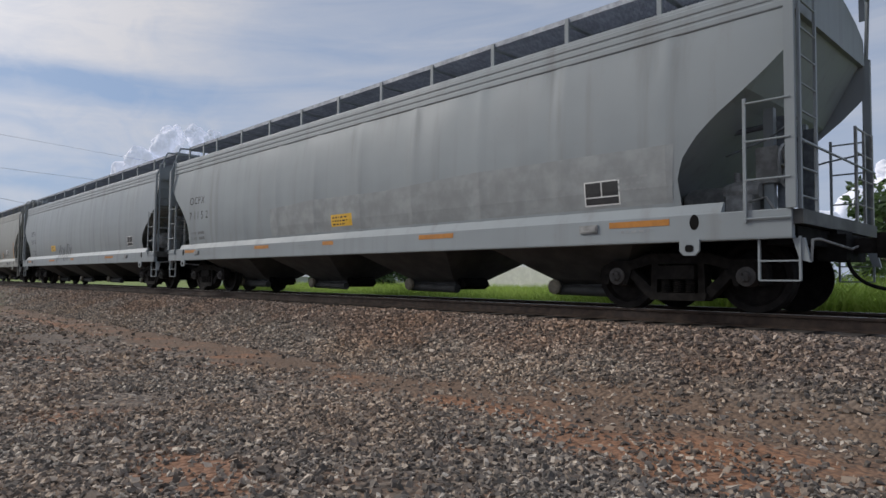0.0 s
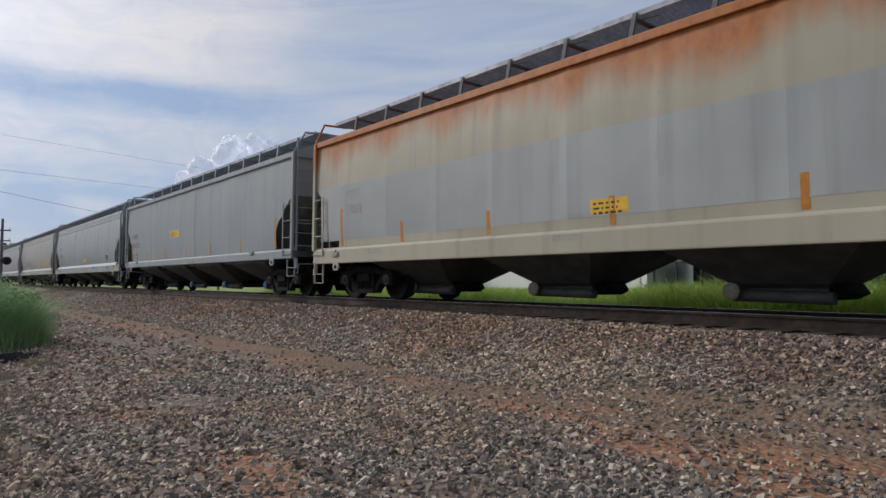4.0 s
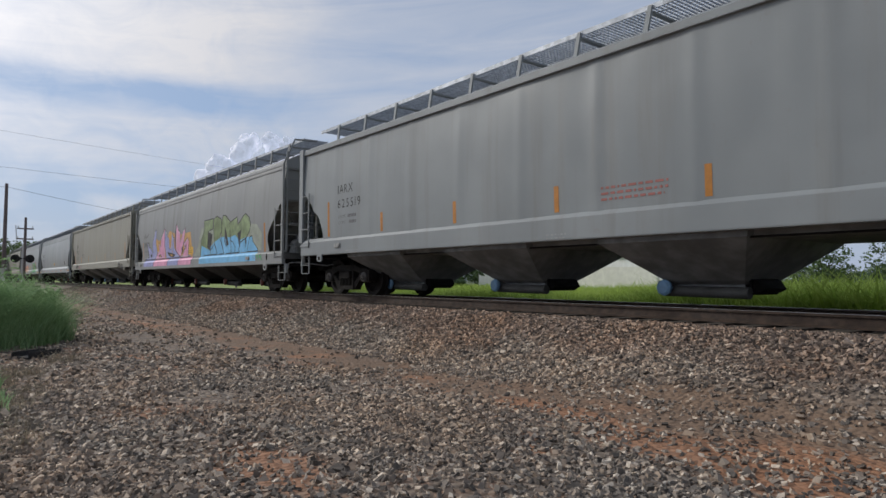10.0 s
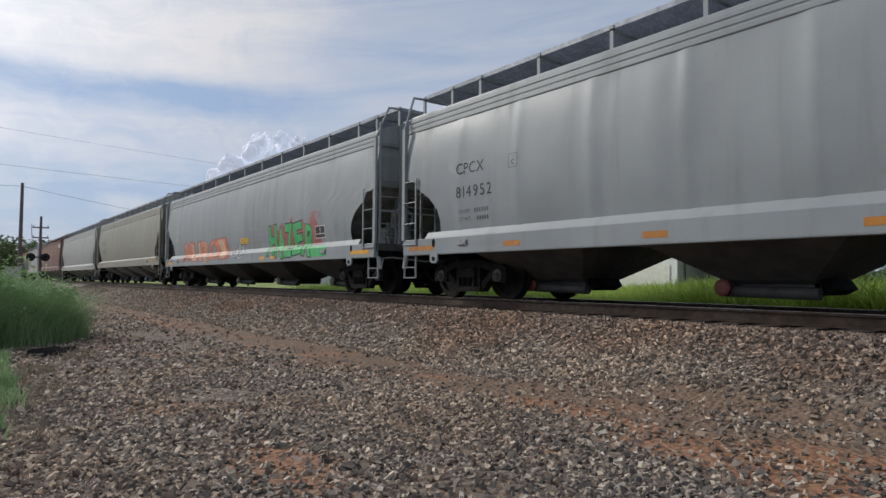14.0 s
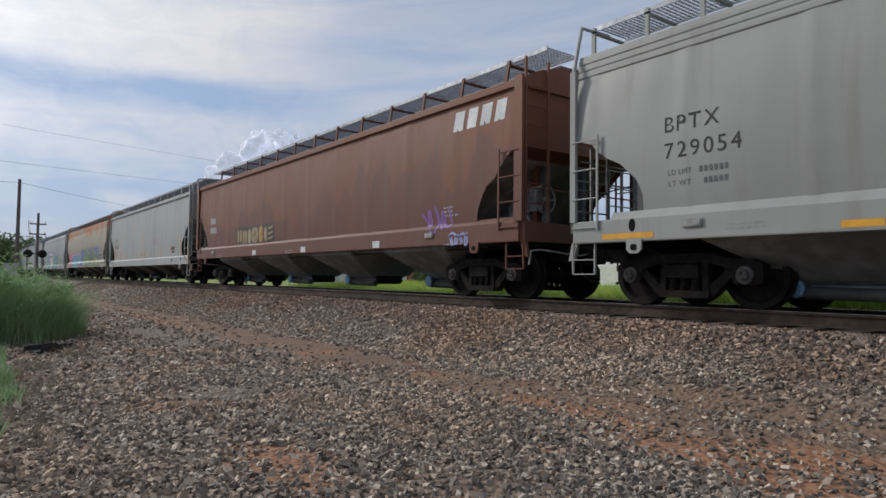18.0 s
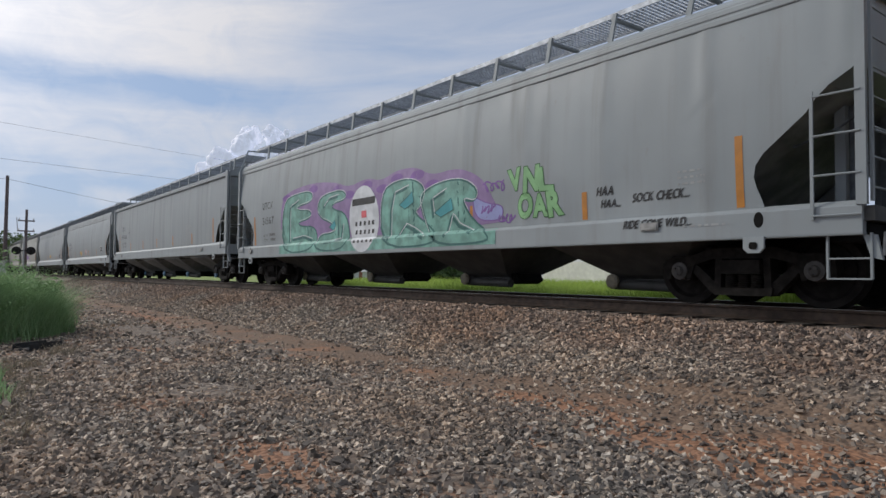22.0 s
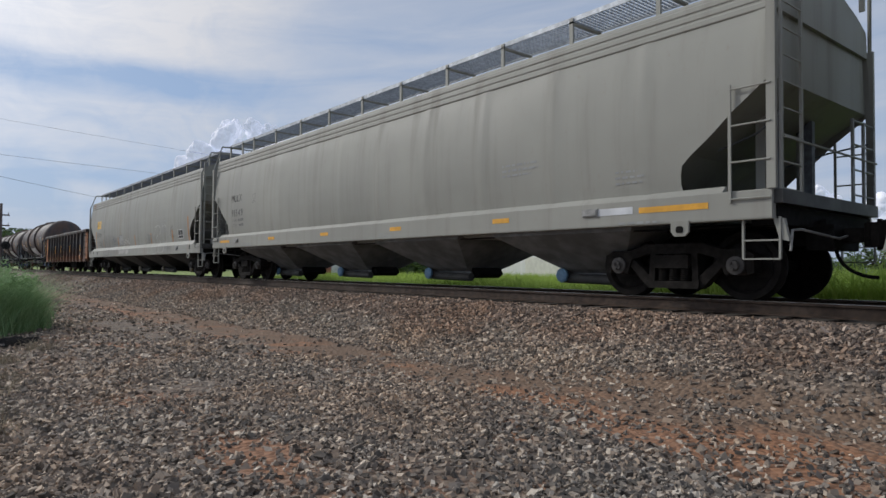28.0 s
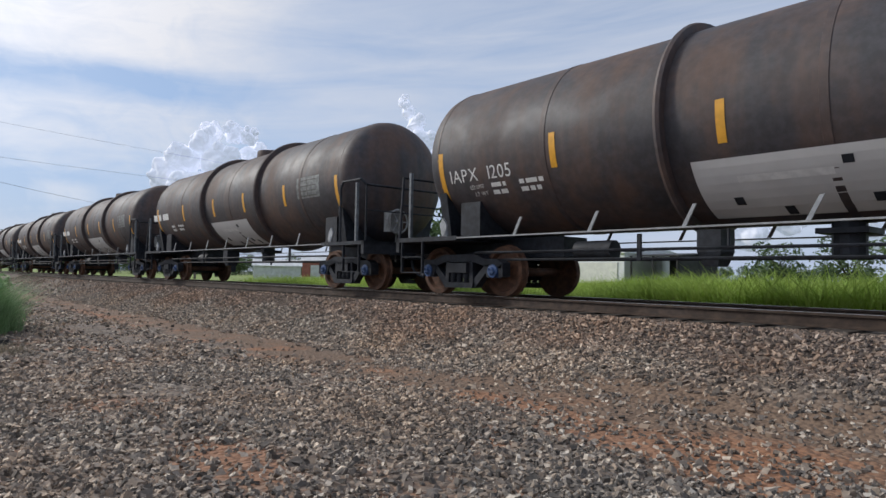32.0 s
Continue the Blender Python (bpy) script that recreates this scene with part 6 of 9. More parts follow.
colour("leaf_green", (0.05, 0.42, 0.13))
colour("lime_pale", (0.22, 0.44, 0.2))
colour("sky", (0.16, 0.45, 0.72))
colour("cyan", (0.1, 0.5, 0.65))
colour("royal", (0.05, 0.13, 0.45))
colour("rose", (0.68, 0.3, 0.46))
colour("lilac", (0.3, 0.32, 0.58))
colour("hot_red", (0.65, 0.12, 0.14))
colour("coral", (0.62, 0.22, 0.12))
colour("violet", (0.2, 0.09, 0.32))
colour("olive", (0.2, 0.27, 0.12))
colour("cream", (0.52, 0.44, 0.26))
colour("ash", (0.28, 0.28, 0.28))
colour("slate", (0.3, 0.31, 0.31))
colour("peach", (0.62, 0.42, 0.28))
colour("chalk", (0.62, 0.64, 0.66))
colour("powder", (0.45, 0.52, 0.62))
colour("tan_panel", (0.34, 0.3, 0.22))
colour("dried_red", (0.35, 0.12, 0.1))
colour("teal", (0.05, 0.3, 0.33))
colour("slate_band", (0.27, 0.285, 0.285))
colour("slate_light", (0.46, 0.45, 0.42))
colour("umber", (0.14, 0.09, 0.07))
colour("chalk_thin", (0.5, 0.52, 0.54))
colour("royal_soft", (0.2, 0.32, 0.5))
colour("pale_olive", (0.31, 0.34, 0.27))
colour("soot", (0.05, 0.035, 0.03))
colour("worn_cream", (0.34, 0.27, 0.16))
colour("worn_amber", (0.4, 0.22, 0.05))
colour("notice", (0.42, 0.36, 0.35))
colour("slate_mark", (0.12, 0.12, 0.125))
colour("violet_mist", (0.26, 0.17, 0.34))
colour("deep_sky", (0.09, 0.2, 0.42))
colour("rose_red", (0.55, 0.16, 0.24))
colour("amber_spray", (0.55, 0.3, 0.08))
colour("meadow", (0.25, 0.38, 0.15))
colour("leaf_shade", (0.05, 0.14, 0.05))
colour("petal", (0.6, 0.36, 0.34))
colour("tide", (0.06, 0.27, 0.42))
colour("soft_mint", (0.17, 0.37, 0.31))
colour("mist", (0.36, 0.37, 0.37))
colour("pencil_dark", (0.1, 0.1, 0.105))
colour("teal_dark", (0.03, 0.13, 0.12))
colour("pencil", (0.15, 0.15, 0.155))
colour("pencil_blue", (0.11, 0.125, 0.15))
colour("pencil_pale", (0.2, 0.2, 0.2))


def marks(k, initials, number, x, z1, z2, w1, w2, z3, ink="ink"):
    """Owner's initials over the car's number, and the weights below them."""
    car, sh = TRAIN[k - 1]
    for text, zz, w in ((initials, z1, w1), (number, z2, w2)):
        size = 0.305
        natural = size * (sum(BANK[ch, 0][2] for ch in text) + 0.1 * (len(text) - 1))
        extra = max(0.0, (w - natural) / size / (len(text) - 1))
        at, wide = x, min(1.0, w / natural)
        for ch in text:
            lettering(car, sh, ch, at, zz, size, M[ink], "stencil_letter", wide=wide)
            at += (BANK[ch, 0][2] + 0.1 + extra) * size * wide
    lettering(car, sh, "LD LMT", x + 0.04, z3, 0.105, M["slate_mark"])
    lettering(car, sh, "LT WT", x + 0.04, z3 - 0.15, 0.105, M["slate_mark"])
    for i in range(6):
        for dz in (0.0, 0.15):
            if i < 5 or dz == 0:
                patch(car, sh, x + 0.5 + i * 0.07 + dz * 0.4, x + 0.545 + i * 0.07 + dz * 0.4, z3 - dz, z3 - dz + 0.075, M["slate_mark"], "weight_mark")


def frame_box(k, x, z, w=0.23, h=0.24):
    """The small outlined inspection box with its letter."""
    car, sh = TRAIN[k - 1]
    scrawl(car, sh, [(x, z), (x + w, z), (x + w, z + h), (x, z + h), (x, z)], 0.014, M["slate_mark"], "inspection_box")
    lettering(car, sh, "C", x + w * 0.35, z + h * 0.2, 0.13, M["ink"])


def data_box(k, x, z, w=0.52, h=0.3):
    """The dark lubrication stencil: a white-edged black box in three fields."""
    car, sh = TRAIN[k - 1]
    patch(car, sh, x - 0.02, x + w + 0.02, z - 0.02, z + h + 0.02, M["white"], "stencil_border")
    patch(car, sh, x, x + w * 0.48, z + h * 0.36, z + h, M["ink"], "stencil_field", 0, 0.007)
    patch(car, sh, x + w * 0.52, x + w, z + h * 0.36, z + h, M["ink"], "stencil_field", 0, 0.007)
    patch(car, sh, x, x + w, z, z + h * 0.3, M["ink"], "stencil_field", 0, 0.007)
    bars(car, sh, x + 0.05, z + h * 0.72, w * 0.3, 2, M["white"], 0.025, 0.03)
    bars(car, sh, x + w * 0.58, z + h * 0.72, w * 0.3, 2, M["white"], 0.025, 0.03)


def sign(k, x0, z0, x1, z1, mat="yellow"):
    car, sh = TRAIN[k - 1]
    patch(car, sh, x0, x1, z0, z1, M[mat], "notice_panel")
    bars(car, sh, x0 + 0.06, z1 - 0.08, (x1 - x0) * 0.85, 3, M["ink"], 0.03, 0.04)


def tape(k, *spans, z0=0.97, z1=1.065, mat="orange"):
    car, sh = TRAIN[k - 1]
    for a, b in spans:
        patch(car, sh, a, b, z0, z1, M[mat], "reflective_tape")


def clutter(k, seed):
    """Bolted details of the sill: jacking pad, tag holder, small stencils."""
    car, sh = TRAIN[k - 1]
    rr = random.Random(seed)
    h = sh.half
    me = shared("jacking_eye", lambda: Geo().prism([(-0.125, 0.95), (-0.125, 0.81), (-0.07, 0.755), (0.07, 0.755), (0.125, 0.81), (0.125, 0.95)], "y", -1.64, -1.606))
    # Slot and hole are raised black pieces drawn for the dark inside of openings.
    slot = shared("eye_slot", lambda: Geo().prism([(-0.05, 0.82), (-0.05, 0.865), (-0.03, 0.885), (0.03, 0.885), (0.05, 0.865), (0.05, 0.82), (0.03, 0.8), (-0.03, 0.8)], "y", -1.648, -1.641))
    hole = shared("sill_hole", lambda: Geo().spin([(0, -1.61), (0.05, -1.61), (0.06, -1.606), (0, -1.606)], (0, 0, 0), "y", 12))
    for e in (-1, 1):
        eye = part("jacking_eye", me, sh.paint, car, at=pose(e * (h - 1.15), 0, sh.foot - 0.93))
        part("eye_slot", slot, M["black"], eye)
        if sh.foot < 0.95:
            part("sill_hole", hole, M["black"], car, at=pose(e * (h - 1.1), 0, sh.face - 0.1) @ Matrix.Diagonal((1, 1, 1.6, 1)))
    part("tag_holder", shared("tag_holder", lambda: Geo().box(-0.14, 0.14, -1.63, -1.606, 1.05, 1.16).box(-0.12, 0.12, -1.64, -1.63, 1.065, 1.145)), M["gear"], car, at=pose(-h + (1.1 if sh.foot < 0.85 else 2.05), 0, sh.foot - 0.9))
    part("tag_holder", SHARED["tag_holder"], M["gear"], car, at=pose(h - 2.6, 0, sh.foot - 0.89))
    bars(car, sh, h - 2.1, 1.02, 0.7, 1, M["slate"], 0.03)
    bars(car, sh, -h + 2.5, 1.08, 0.7, 2, M["slate"], 0.025, 0.03)
    bars(car, sh, rr.uniform(-2, 2), 1.1, 0.6, 2, M["slate"], 0.025, 0.03)
    bars(car, sh, h - 2.2, 1.75, 0.5, 3, M["slate"], 0.03, 0.05)


def piece(k, word, x0, x1, z0, z1, fills, edge="ink", back=None, seed=0, tilt=6.0, thick=0.06):
    """A graffiti piece: swollen overlapping letters with a dark edge, on an optional cloud of colour."""
    car, sh = TRAIN[k - 1]
    rr = random.Random(seed)
    n = len(word)
    w = (x1 - x0) / n
    if back:
        top, low = [], []
        m = n * 6
        for i in range(m + 1):
            x = x0 - 0.15 + (x1 - x0 + 0.3) * i / m
            arch = math.sin(math.pi * i / m) ** 0.4
            top.append((x + (0.06 if i % 2 else -0.03), z1 - (z1 - z0) * 0.35 * (1 - arch) + (0.22 if i % 2 else 0.02) * rr.uniform(0.5, 1.2)))
            low.append((x, z0 - 0.02))
        me = bpy.data.meshes.new("paint_cloud")
        vs = [(a, b, 0) for a, b in low] + [(a, b, 0) for a, b in top]
        me.from_pydata(vs, [], [(i, i + 1, m + 2 + i, m + 1 + i) for i in range(m)])
        lay_on(me, sh, 0, 0, M[back], "paint_cloud", car, 0.003)
    for i, ch in enumerate(word):
        hh = (z1 - z0) * rr.uniform(0.86, 1.0)
        zz = z0 + (z1 - z0 - hh) * rr.random()
        turn = rr.uniform(-tilt, tilt)
        shear = 0.15 * rr.uniform(-1, 1)
        size = hh / 0.8
        full = BANK[ch, 1][2] * size
        for level, mat, off in ((1, edge, 0.006), (2, fills[i % len(fills)], 0.009), (3, fills[(i + 1) % len(fills)], 0.012)):
            inset = (full - BANK[ch, level][2] * size) / 2
            wide = w * 1.06 / full
            lettering(car, sh, ch, x0 + i * w - w * 0.03 + inset * wide, zz + 0.06 * size, size, M[mat], "graffiti_letter", shear=shear, y_off=off, wide=wide, level=level, turn=turn)


def loops(k, x0, x1, z0, z1, seed, mat="ink", width=0.025, turns=9, name="scribble"):
    """A quick hollow throw-up: one wandering looping stroke."""
    car, sh = TRAIN[k - 1]
    rr = random.Random(seed)
    pts = []
    n = turns * 12
    for i in range(n + 1):
        f = i / n
        a = f * turns * 2 * math.pi
        amp = (z1 - z0) / 2 * (0.75 + 0.25 * math.sin(f * 9 + seed))
        pts.append((x0 + (x1 - x0) * f + 0.5 * (x1 - x0) / turns * math.sin(a * 1.0 + seed), (z0 + z1) / 2 + amp * math.cos(a + 0.6 * math.sin(a * 0.5 + seed))))
    scrawl(car, sh, pts, width, M[mat], name)


def bubble(k, n, x0, x1, z0, z1, seed, mat="ash", width=0.02, fill=None):
    """A throw-up in thin outline: n fat wobbly letters that overlap, each with a stroke inside."""
    car, sh = TRAIN[k - 1]
    rnd = random.Random(seed)
    w = (x1 - x0) / n
    for i in range(n):
        cx, cz = x0 + (i + 0.5) * w, (z0 + z1) / 2 + rnd.uniform(-0.06, 0.06) * (z1 - z0)
        rx, rz, turn = w * rnd.uniform(0.5, 0.62), (z1 - z0) * rnd.uniform(0.42, 0.52), rnd.uniform(0, 6)
        ring = []
        for a in range(29):
            t = a / 28 * 2 * math.pi
            q = 1 + 0.13 * math.sin(2 * t + turn) + 0.1 * math.sin(3 * t + turn * 2) + 0.06 * math.sin(5 * t + turn)
            c, s = math.cos(t), math.sin(t)
            ring.append((cx + rx * q * math.copysign(abs(c) ** 0.75, c) + 0.12 * rz * s, cz + rz * q * math.copysign(abs(s) ** 0.75, s)))
        if fill:
            me = bpy.data.meshes.new("painted_fill")
            me.from_pydata([(a, b, 0) for a, b in ring[:-1]], [], [tuple(range(28))])
            lay_on(me, sh, 0, 0, M[fill], "painted_fill", car, 0.004 + 0.0006 * i)
        scrawl(car, sh, ring, width, M[mat], "graffiti_outline", 0.009)
        bend = [(cx + rx * rnd.uniform(-0.45, 0.45), cz + rz * rnd.uniform(-0.5, 0.5)) for _ in range(4)]
        inner = []
        for a in range(13):
            t = a / 12
            b0, b1, b2, b3 = (1 - t) ** 3, 3 * t * (1 - t) ** 2, 3 * t * t * (1 - t), t ** 3
            inner.append(tuple(b0 * bend[0][j] + b1 * bend[1][j] + b2 * bend[2][j] + b3 * bend[3][j] for j in (0, 1)))
        scrawl(car, sh, inner, width, M[mat], "graffiti_outline", 0.0095)


def shape(k, pts, mat, edge="ink", off=0.005, width=0.035, glow=None):
    """A filled shape with a dark edge, and a pale line just inside it where glow is given."""
    car, sh = TRAIN[k - 1]
    bm = bmesh.new()
    f = bm.faces.new([bm.verts.new((a, b, 0)) for a, b in pts])
    bmesh.ops.triangulate(bm, faces=[f])
    me = bpy.data.meshes.new("painted_shape")
    bm.to_mesh(me)
    bm.free()
    lay_on(me, sh, 0, 0, M[mat], "painted_shape", car, off)
    ring = list(pts) + [pts[0]]
    fine = [(a[0] + (b[0] - a[0]) * i / 5, a[1] + (b[1] - a[1]) * i / 5) for a, b in zip(ring, ring[1:]) for i in range(5)] + [pts[0]]
    if edge:
        scrawl(car, sh, fine, width, M[edge], "graffiti_outline", off + 0.003)
    if glow:
        cx, cz = sum(p[0] for p in pts) / len(pts), sum(p[1] for p in pts) / len(pts)
        scrawl(car, sh, [(cx + (a - cx) * 0.86, cz + (b - cz) * 0.86) for a, b in fine], width * 0.45, M[glow], "graffiti_highlight", off + 0.004)


def flames(k, x0, x1, z0, z1, mat, seed, n, edge=None, off=0.0025, rise=0.0):
    """A backdrop of licking flames."""
    rr = random.Random(seed)
    w = (x1 - x0) / n
    top = []
    for i in range(n):
        x, base = x0 + i * w, z1 - 0.35 + rise * i / n
        tall = rr.uniform(0.2, 0.42)
        top += [(x, base - 0.05), (x + 0.08 * w, base + 0.3 * tall), (x + 0.42 * w, base + tall), (x + 0.5 * w, base + 0.45 * tall), (x + 0.72 * w, base + 0.02)]
    shape(k, [(x0, z0)] + top + [(x1, z0)], mat, edge, off, 0.02)


def rounded(pts):
    """A closed outline with its corners cut twice."""
    for _ in range(2):
        pts = [q for a, b in zip(pts, pts[1:] + pts[:1]) for q in ((a[0] * 0.75 + b[0] * 0.25, a[1] * 0.75 + b[1] * 0.25), (a[0] * 0.25 + b[0] * 0.75, a[1] * 0.25 + b[1] * 0.75))]
    return pts


def balloon(k, pts, mat, edge="ink", width=0.06, off=0.007):
    """A swollen letter: a dropped shadow, the fill, a thick edge and a pale line round it."""
    car, sh = TRAIN[k - 1]
    pts = rounded(pts)
    shape(k, [(a - 0.055, b - 0.02) for a, b in pts], edge, None, off - 0.002)
    shape(k, pts, mat, None, off)
    ring = pts + [pts[0]]
    scrawl(car, sh, ring, width, M[edge], "graffiti_outline", off + 0.003)
    cx = sum(p[0] for p in pts) / len(pts)
    for run in (ring[:len(ring) * 2 // 3],):
        scrawl(car, sh, [(a + (0.028 if a > cx else -0.028), b + 0.022) for a, b in run], 0.016, M["chalk"], "graffiti_highlight", off + 0.006)


def flower(k, x, z, r):
    """A small five-petalled spray flower with a dark eye."""
    pts = [(x + r * (1 + 0.32 * math.cos(5 * a)) * math.cos(a), z + r * (1 + 0.32 * math.cos(5 * a)) * math.sin(a)) for a in [i * math.pi / 10 for i in range(20)]]
    shape(k, pts, "petal", None, 0.0165)
    shape(k, [(x + 0.025 * math.cos(a), z + 0.025 * math.sin(a)) for a in (0, 1.05, 2.1, 3.14, 4.19, 5.24)], "hot_red", None, 0.019)


# initials and numbers, rear end
car25, sh25 = TRAIN[24]
patch(car25, sh25, -7.3, -6.42, 2.38, 2.79, M["yellow"], "yellow_panel", 0, 0.001)
patch(TRAIN[16][0], TRAIN[16][1], -7.28, -6.4, 2.2, 2.5, M["slate_band"], "repainted_block", 0, 0.0005), patch(TRAIN[16][0], TRAIN[16][1], -7.21, -6.12, 1.86, 2.18, M["slate_band"], "repainted_block", 0, 0.0005)
marks(1, "OCPX", "71152", -7.34, 2.47, 2.04, 0.93, 1.18, 1.61)
marks(2, "OCPX", "71336", -7.66, 2.37, 1.96, 0.84, 0.91, 1.57)
marks(3, "CHVX", "896703", -7.15, 2.34, 1.92, 0.84, 1.06, 1.61)
marks(5, "CHVX", "890122", -7.6, 2.29, 1.89, 0.86, 1.16, 1.53)
marks(6, "CPCX", "816588", -7.5, 2.39, 1.94, 0.81, 1.09, 1.63)
marks(7, "SHPX", "463810", -7.64, 2.39, 1.98, 0.82, 1.12, 1.61)
marks(8, "PSPX", "7113", -7.43, 2.33, 1.86, 0.8, 0.62, 1.6)
marks(9, "IARX", "625519", -7.2, 2.51, 2.15, 0.74, 1.09, 1.9)
marks(10, "CHVX", "898070", -7.23, 2.29, 1.9, 0.72, 0.99, 1.63)
marks(11, "CBFX", "471812", -7.56, 2.54, 2.14, 0.8, 1.0, 1.85)
marks(12, "CPCX", "814952", -7.38, 2.4, 1.95, 0.8, 1.01, 1.65)
marks(14, "WFRX", "884274", -7.15, 2.49, 1.96, 1.14, 1.46, 1.7)
marks(15, "BPTX", "729054", -7.62, 2.39, 2.03, 0.79, 1.08, 1.8)
marks(17, "CHVX", "889561", -7.15, 2.25, 1.88, 0.78, 1.01, 1.63)
marks(18, "SHPX", "464246", -7.98, 2.24, 1.86, 0.9, 1.08, 1.5)
marks(19, "UTCX", "51567", -7.19, 2.29, 1.84, 0.76, 0.83, 1.48)
marks(20, "TILX", "624180", -7.29, 2.56, 2.13, 0.61, 1.02, 1.84)
marks(21, "OCPX", "62545", -6.92, 2.28, 1.92, 0.91, 0.97, 1.59)
marks(23, "ACFX", "69304", -7.1, 2.41, 1.98, 0.88, 1.1, 1.62)
marks(24, "MULX", "91549", -7.5, 2.41, 1.96, 0.8, 0.88, 1.8)
marks(25, "UTCX", "53780", -7.33, 2.51, 1.94, 0.84, 0.98, 1.62)
for k in (4, 13, 16, 22):
    car, sh = TRAIN[k - 1]
    bars(car, sh, -sh.half + 1.5, 2.3, 0.85, 1, M["ash"], 0.22)
    bars(car, sh, -sh.half + 1.5, 1.95, 1.0, 1, M["ash"], 0.22)
for k, x, z in ((3, -5.95, 2.3), (5, -6.1, 2.3), (7, -6.07, 2.22), (11, -6.01, 2.28), (12, -5.9, 2.35), (8, -6.1, 2.4), (20, -5.75, 2.3), (21, -5.74, 2.09), (23, -5.6, 2.35), (25, -5.8, 2.08), (17, -6.12, 2.08), (24, -5.9, 2.3)):
    frame_box(k, x, z)
for k, x, z in ((1, 6.12, 1.44), (2, 6.56, 1.47), (3, 5.58, 1.52), (6, 6.13, 1.46), (10, 5.83, 1.43), (12, 6.13, 1.51), (13, 6.27, 1.48), (17, 5.79, 1.36), (18, 6.54, 1.46), (21, 5.5, 1.6), (22, 6.28, 1.46), (25, 6.63, 1.47)):
    data_box(k, x, z)
sign(1, -0.19, 1.47, 0.56, 1.72), sign(2, -3.76, 1.52, -3.02, 1.78), sign(4, -0.38, 1.4, 0.28, 1.62), sign(5, -2.04, 2.1, -0.9, 2.36), sign(6, 0.38, 1.47, 1.02, 1.69), sign(10, -0.4, 1.38, 0.37, 1.65), sign(12, 0.03, 1.5, 0.69, 1.72)
sign(13, 0.37, 1.53, 1.08, 1.73), sign(17, -0.25, 1.42, 0.46, 1.6, "cream"), sign(21, -1.99, 1.49, -1.23, 1.76), sign(22, 0.08, 1.53, 0.76, 1.77), sign(3, -0.1, 1.46, 0.0, 1.5)
tape(1, (6.53, 7.39), (-7.6, -6.84), (2.67, 3.54), (-0.4, 0.0), (-3.4, -2.7), z0=1.09, z1=1.17)
tape(2, (-7.94, -7.05), (-3.81, -2.92), (-0.28, 0.16), (4.32, 5.25), z0=1.06, z1=1.14)
tape(6, (8.3, 9.15), (-9.2, -8.3), (5.05, 5.46), (1.9, 2.3), (-0.9, -0.5), (-3.6, -3.2), mat="amber"), tape(12, (4.69, 5.15), (1.95, 2.33), (-0.32, 0.09), (-3.1, -2.7), (-6.0, -5.6), (-9.0, -8.1), (8.1, 9.0))
tape(13, (8.3, 9.2), (3.2, 3.6), (2.3, 2.7), (-3.6, -3.2), (-9.1, -8.2), mat="amber"), tape(14, (-7.94, -7.04), (-4.86, -4.44), (-2.35, -1.9), (0.6, 1.0), (3.4, 3.8), (7.0, 7.9), z0=1.17, z1=1.25)
tape(15, (-8.68, -7.79), (-5.42, -5.0), (7.49, 8.42), (-2.6, -2.2), (0.4, 0.8), (3.4, 3.8), z0=0.97, z1=1.05, mat="amber"), tape(24, (7.3, 8.3), (4.4, 4.8), (1.3, 1.7), (-1.7, -1.3), (-4.7, -4.3), (-8.4, -7.6), z0=1.16, z1=1.24, mat="amber"), tape(18, (4.2, 4.7), (2.0, 2.4), (-1.2, -0.8), (-4.2, -3.8), z0=1.0, z1=1.08)
for k in range(1, 26):
    clutter(k, k)
for k, x, z, w, r in ((6, 1.26, 1.92, 1.3, 6), (12, 1.05, 2.0, 1.35, 6), (13, 1.3, 1.95, 1.2, 5), (8, 4.6, 2.05, 1.0, 4), (9, 0.91, 1.74, 1.41, 3), (22, 5.74, 2.3, 1.2, 5), (20, 4.4, 2.2, 0.9, 6), (24, 4.6, 2.1, 0.9, 3), (25, 4.4, 2.2, 1.1, 6), (14, 2.0, 2.2, 0.9, 4), (4, 6.7, 1.5, 0.7, 2), (3, 6.49, 1.8, 0.5, 5), (11, 3.4, 1.9, 0.9, 4)):
    car, sh = TRAIN[k - 1]
    bars(car, sh, x, z, w, r, M["dried_red"] if k == 9 else M["slate"], 0.035, 0.05)
car, sh = TRAIN[20]
patch(car, sh, -0.23, 0.75, 1.47, 1.85, M["notice"], "notice_panel")
bars(car, sh, -0.2, 1.78, 0.9, 5, M["dried_red"], 0.03, 0.042)
for k in (6,):     # a maker's mark on the sill, as plain blue bars
    car, sh = TRAIN[k - 1]
    bars(car, sh, 3.18, 1.09, 0.8, 1, M["royal"], 0.09)
car, sh = TRAIN[6]
patch(car, sh, 2.82, 7.5, 1.38, 2.02, M["tan_panel"], "repainted_panel", 0, 0.001)
patch(car, sh, -8.03, -7.81, 2.38, 2.63, M["hot_red"], "red_mark")
M["repaint"] = car_paint("pale_repaint", (0.37, 0.39, 0.385), 0.25, seed=4.4, gloss=0.5)
car, sh = TRAIN[3]
patch(car, sh, -8.6, 6.87, 1.37, 2.66, M["repaint"], "repainted_band", 0, 0.001)
car, sh = TRAIN[0]
me = bpy.data.meshes.new("repainted_band")
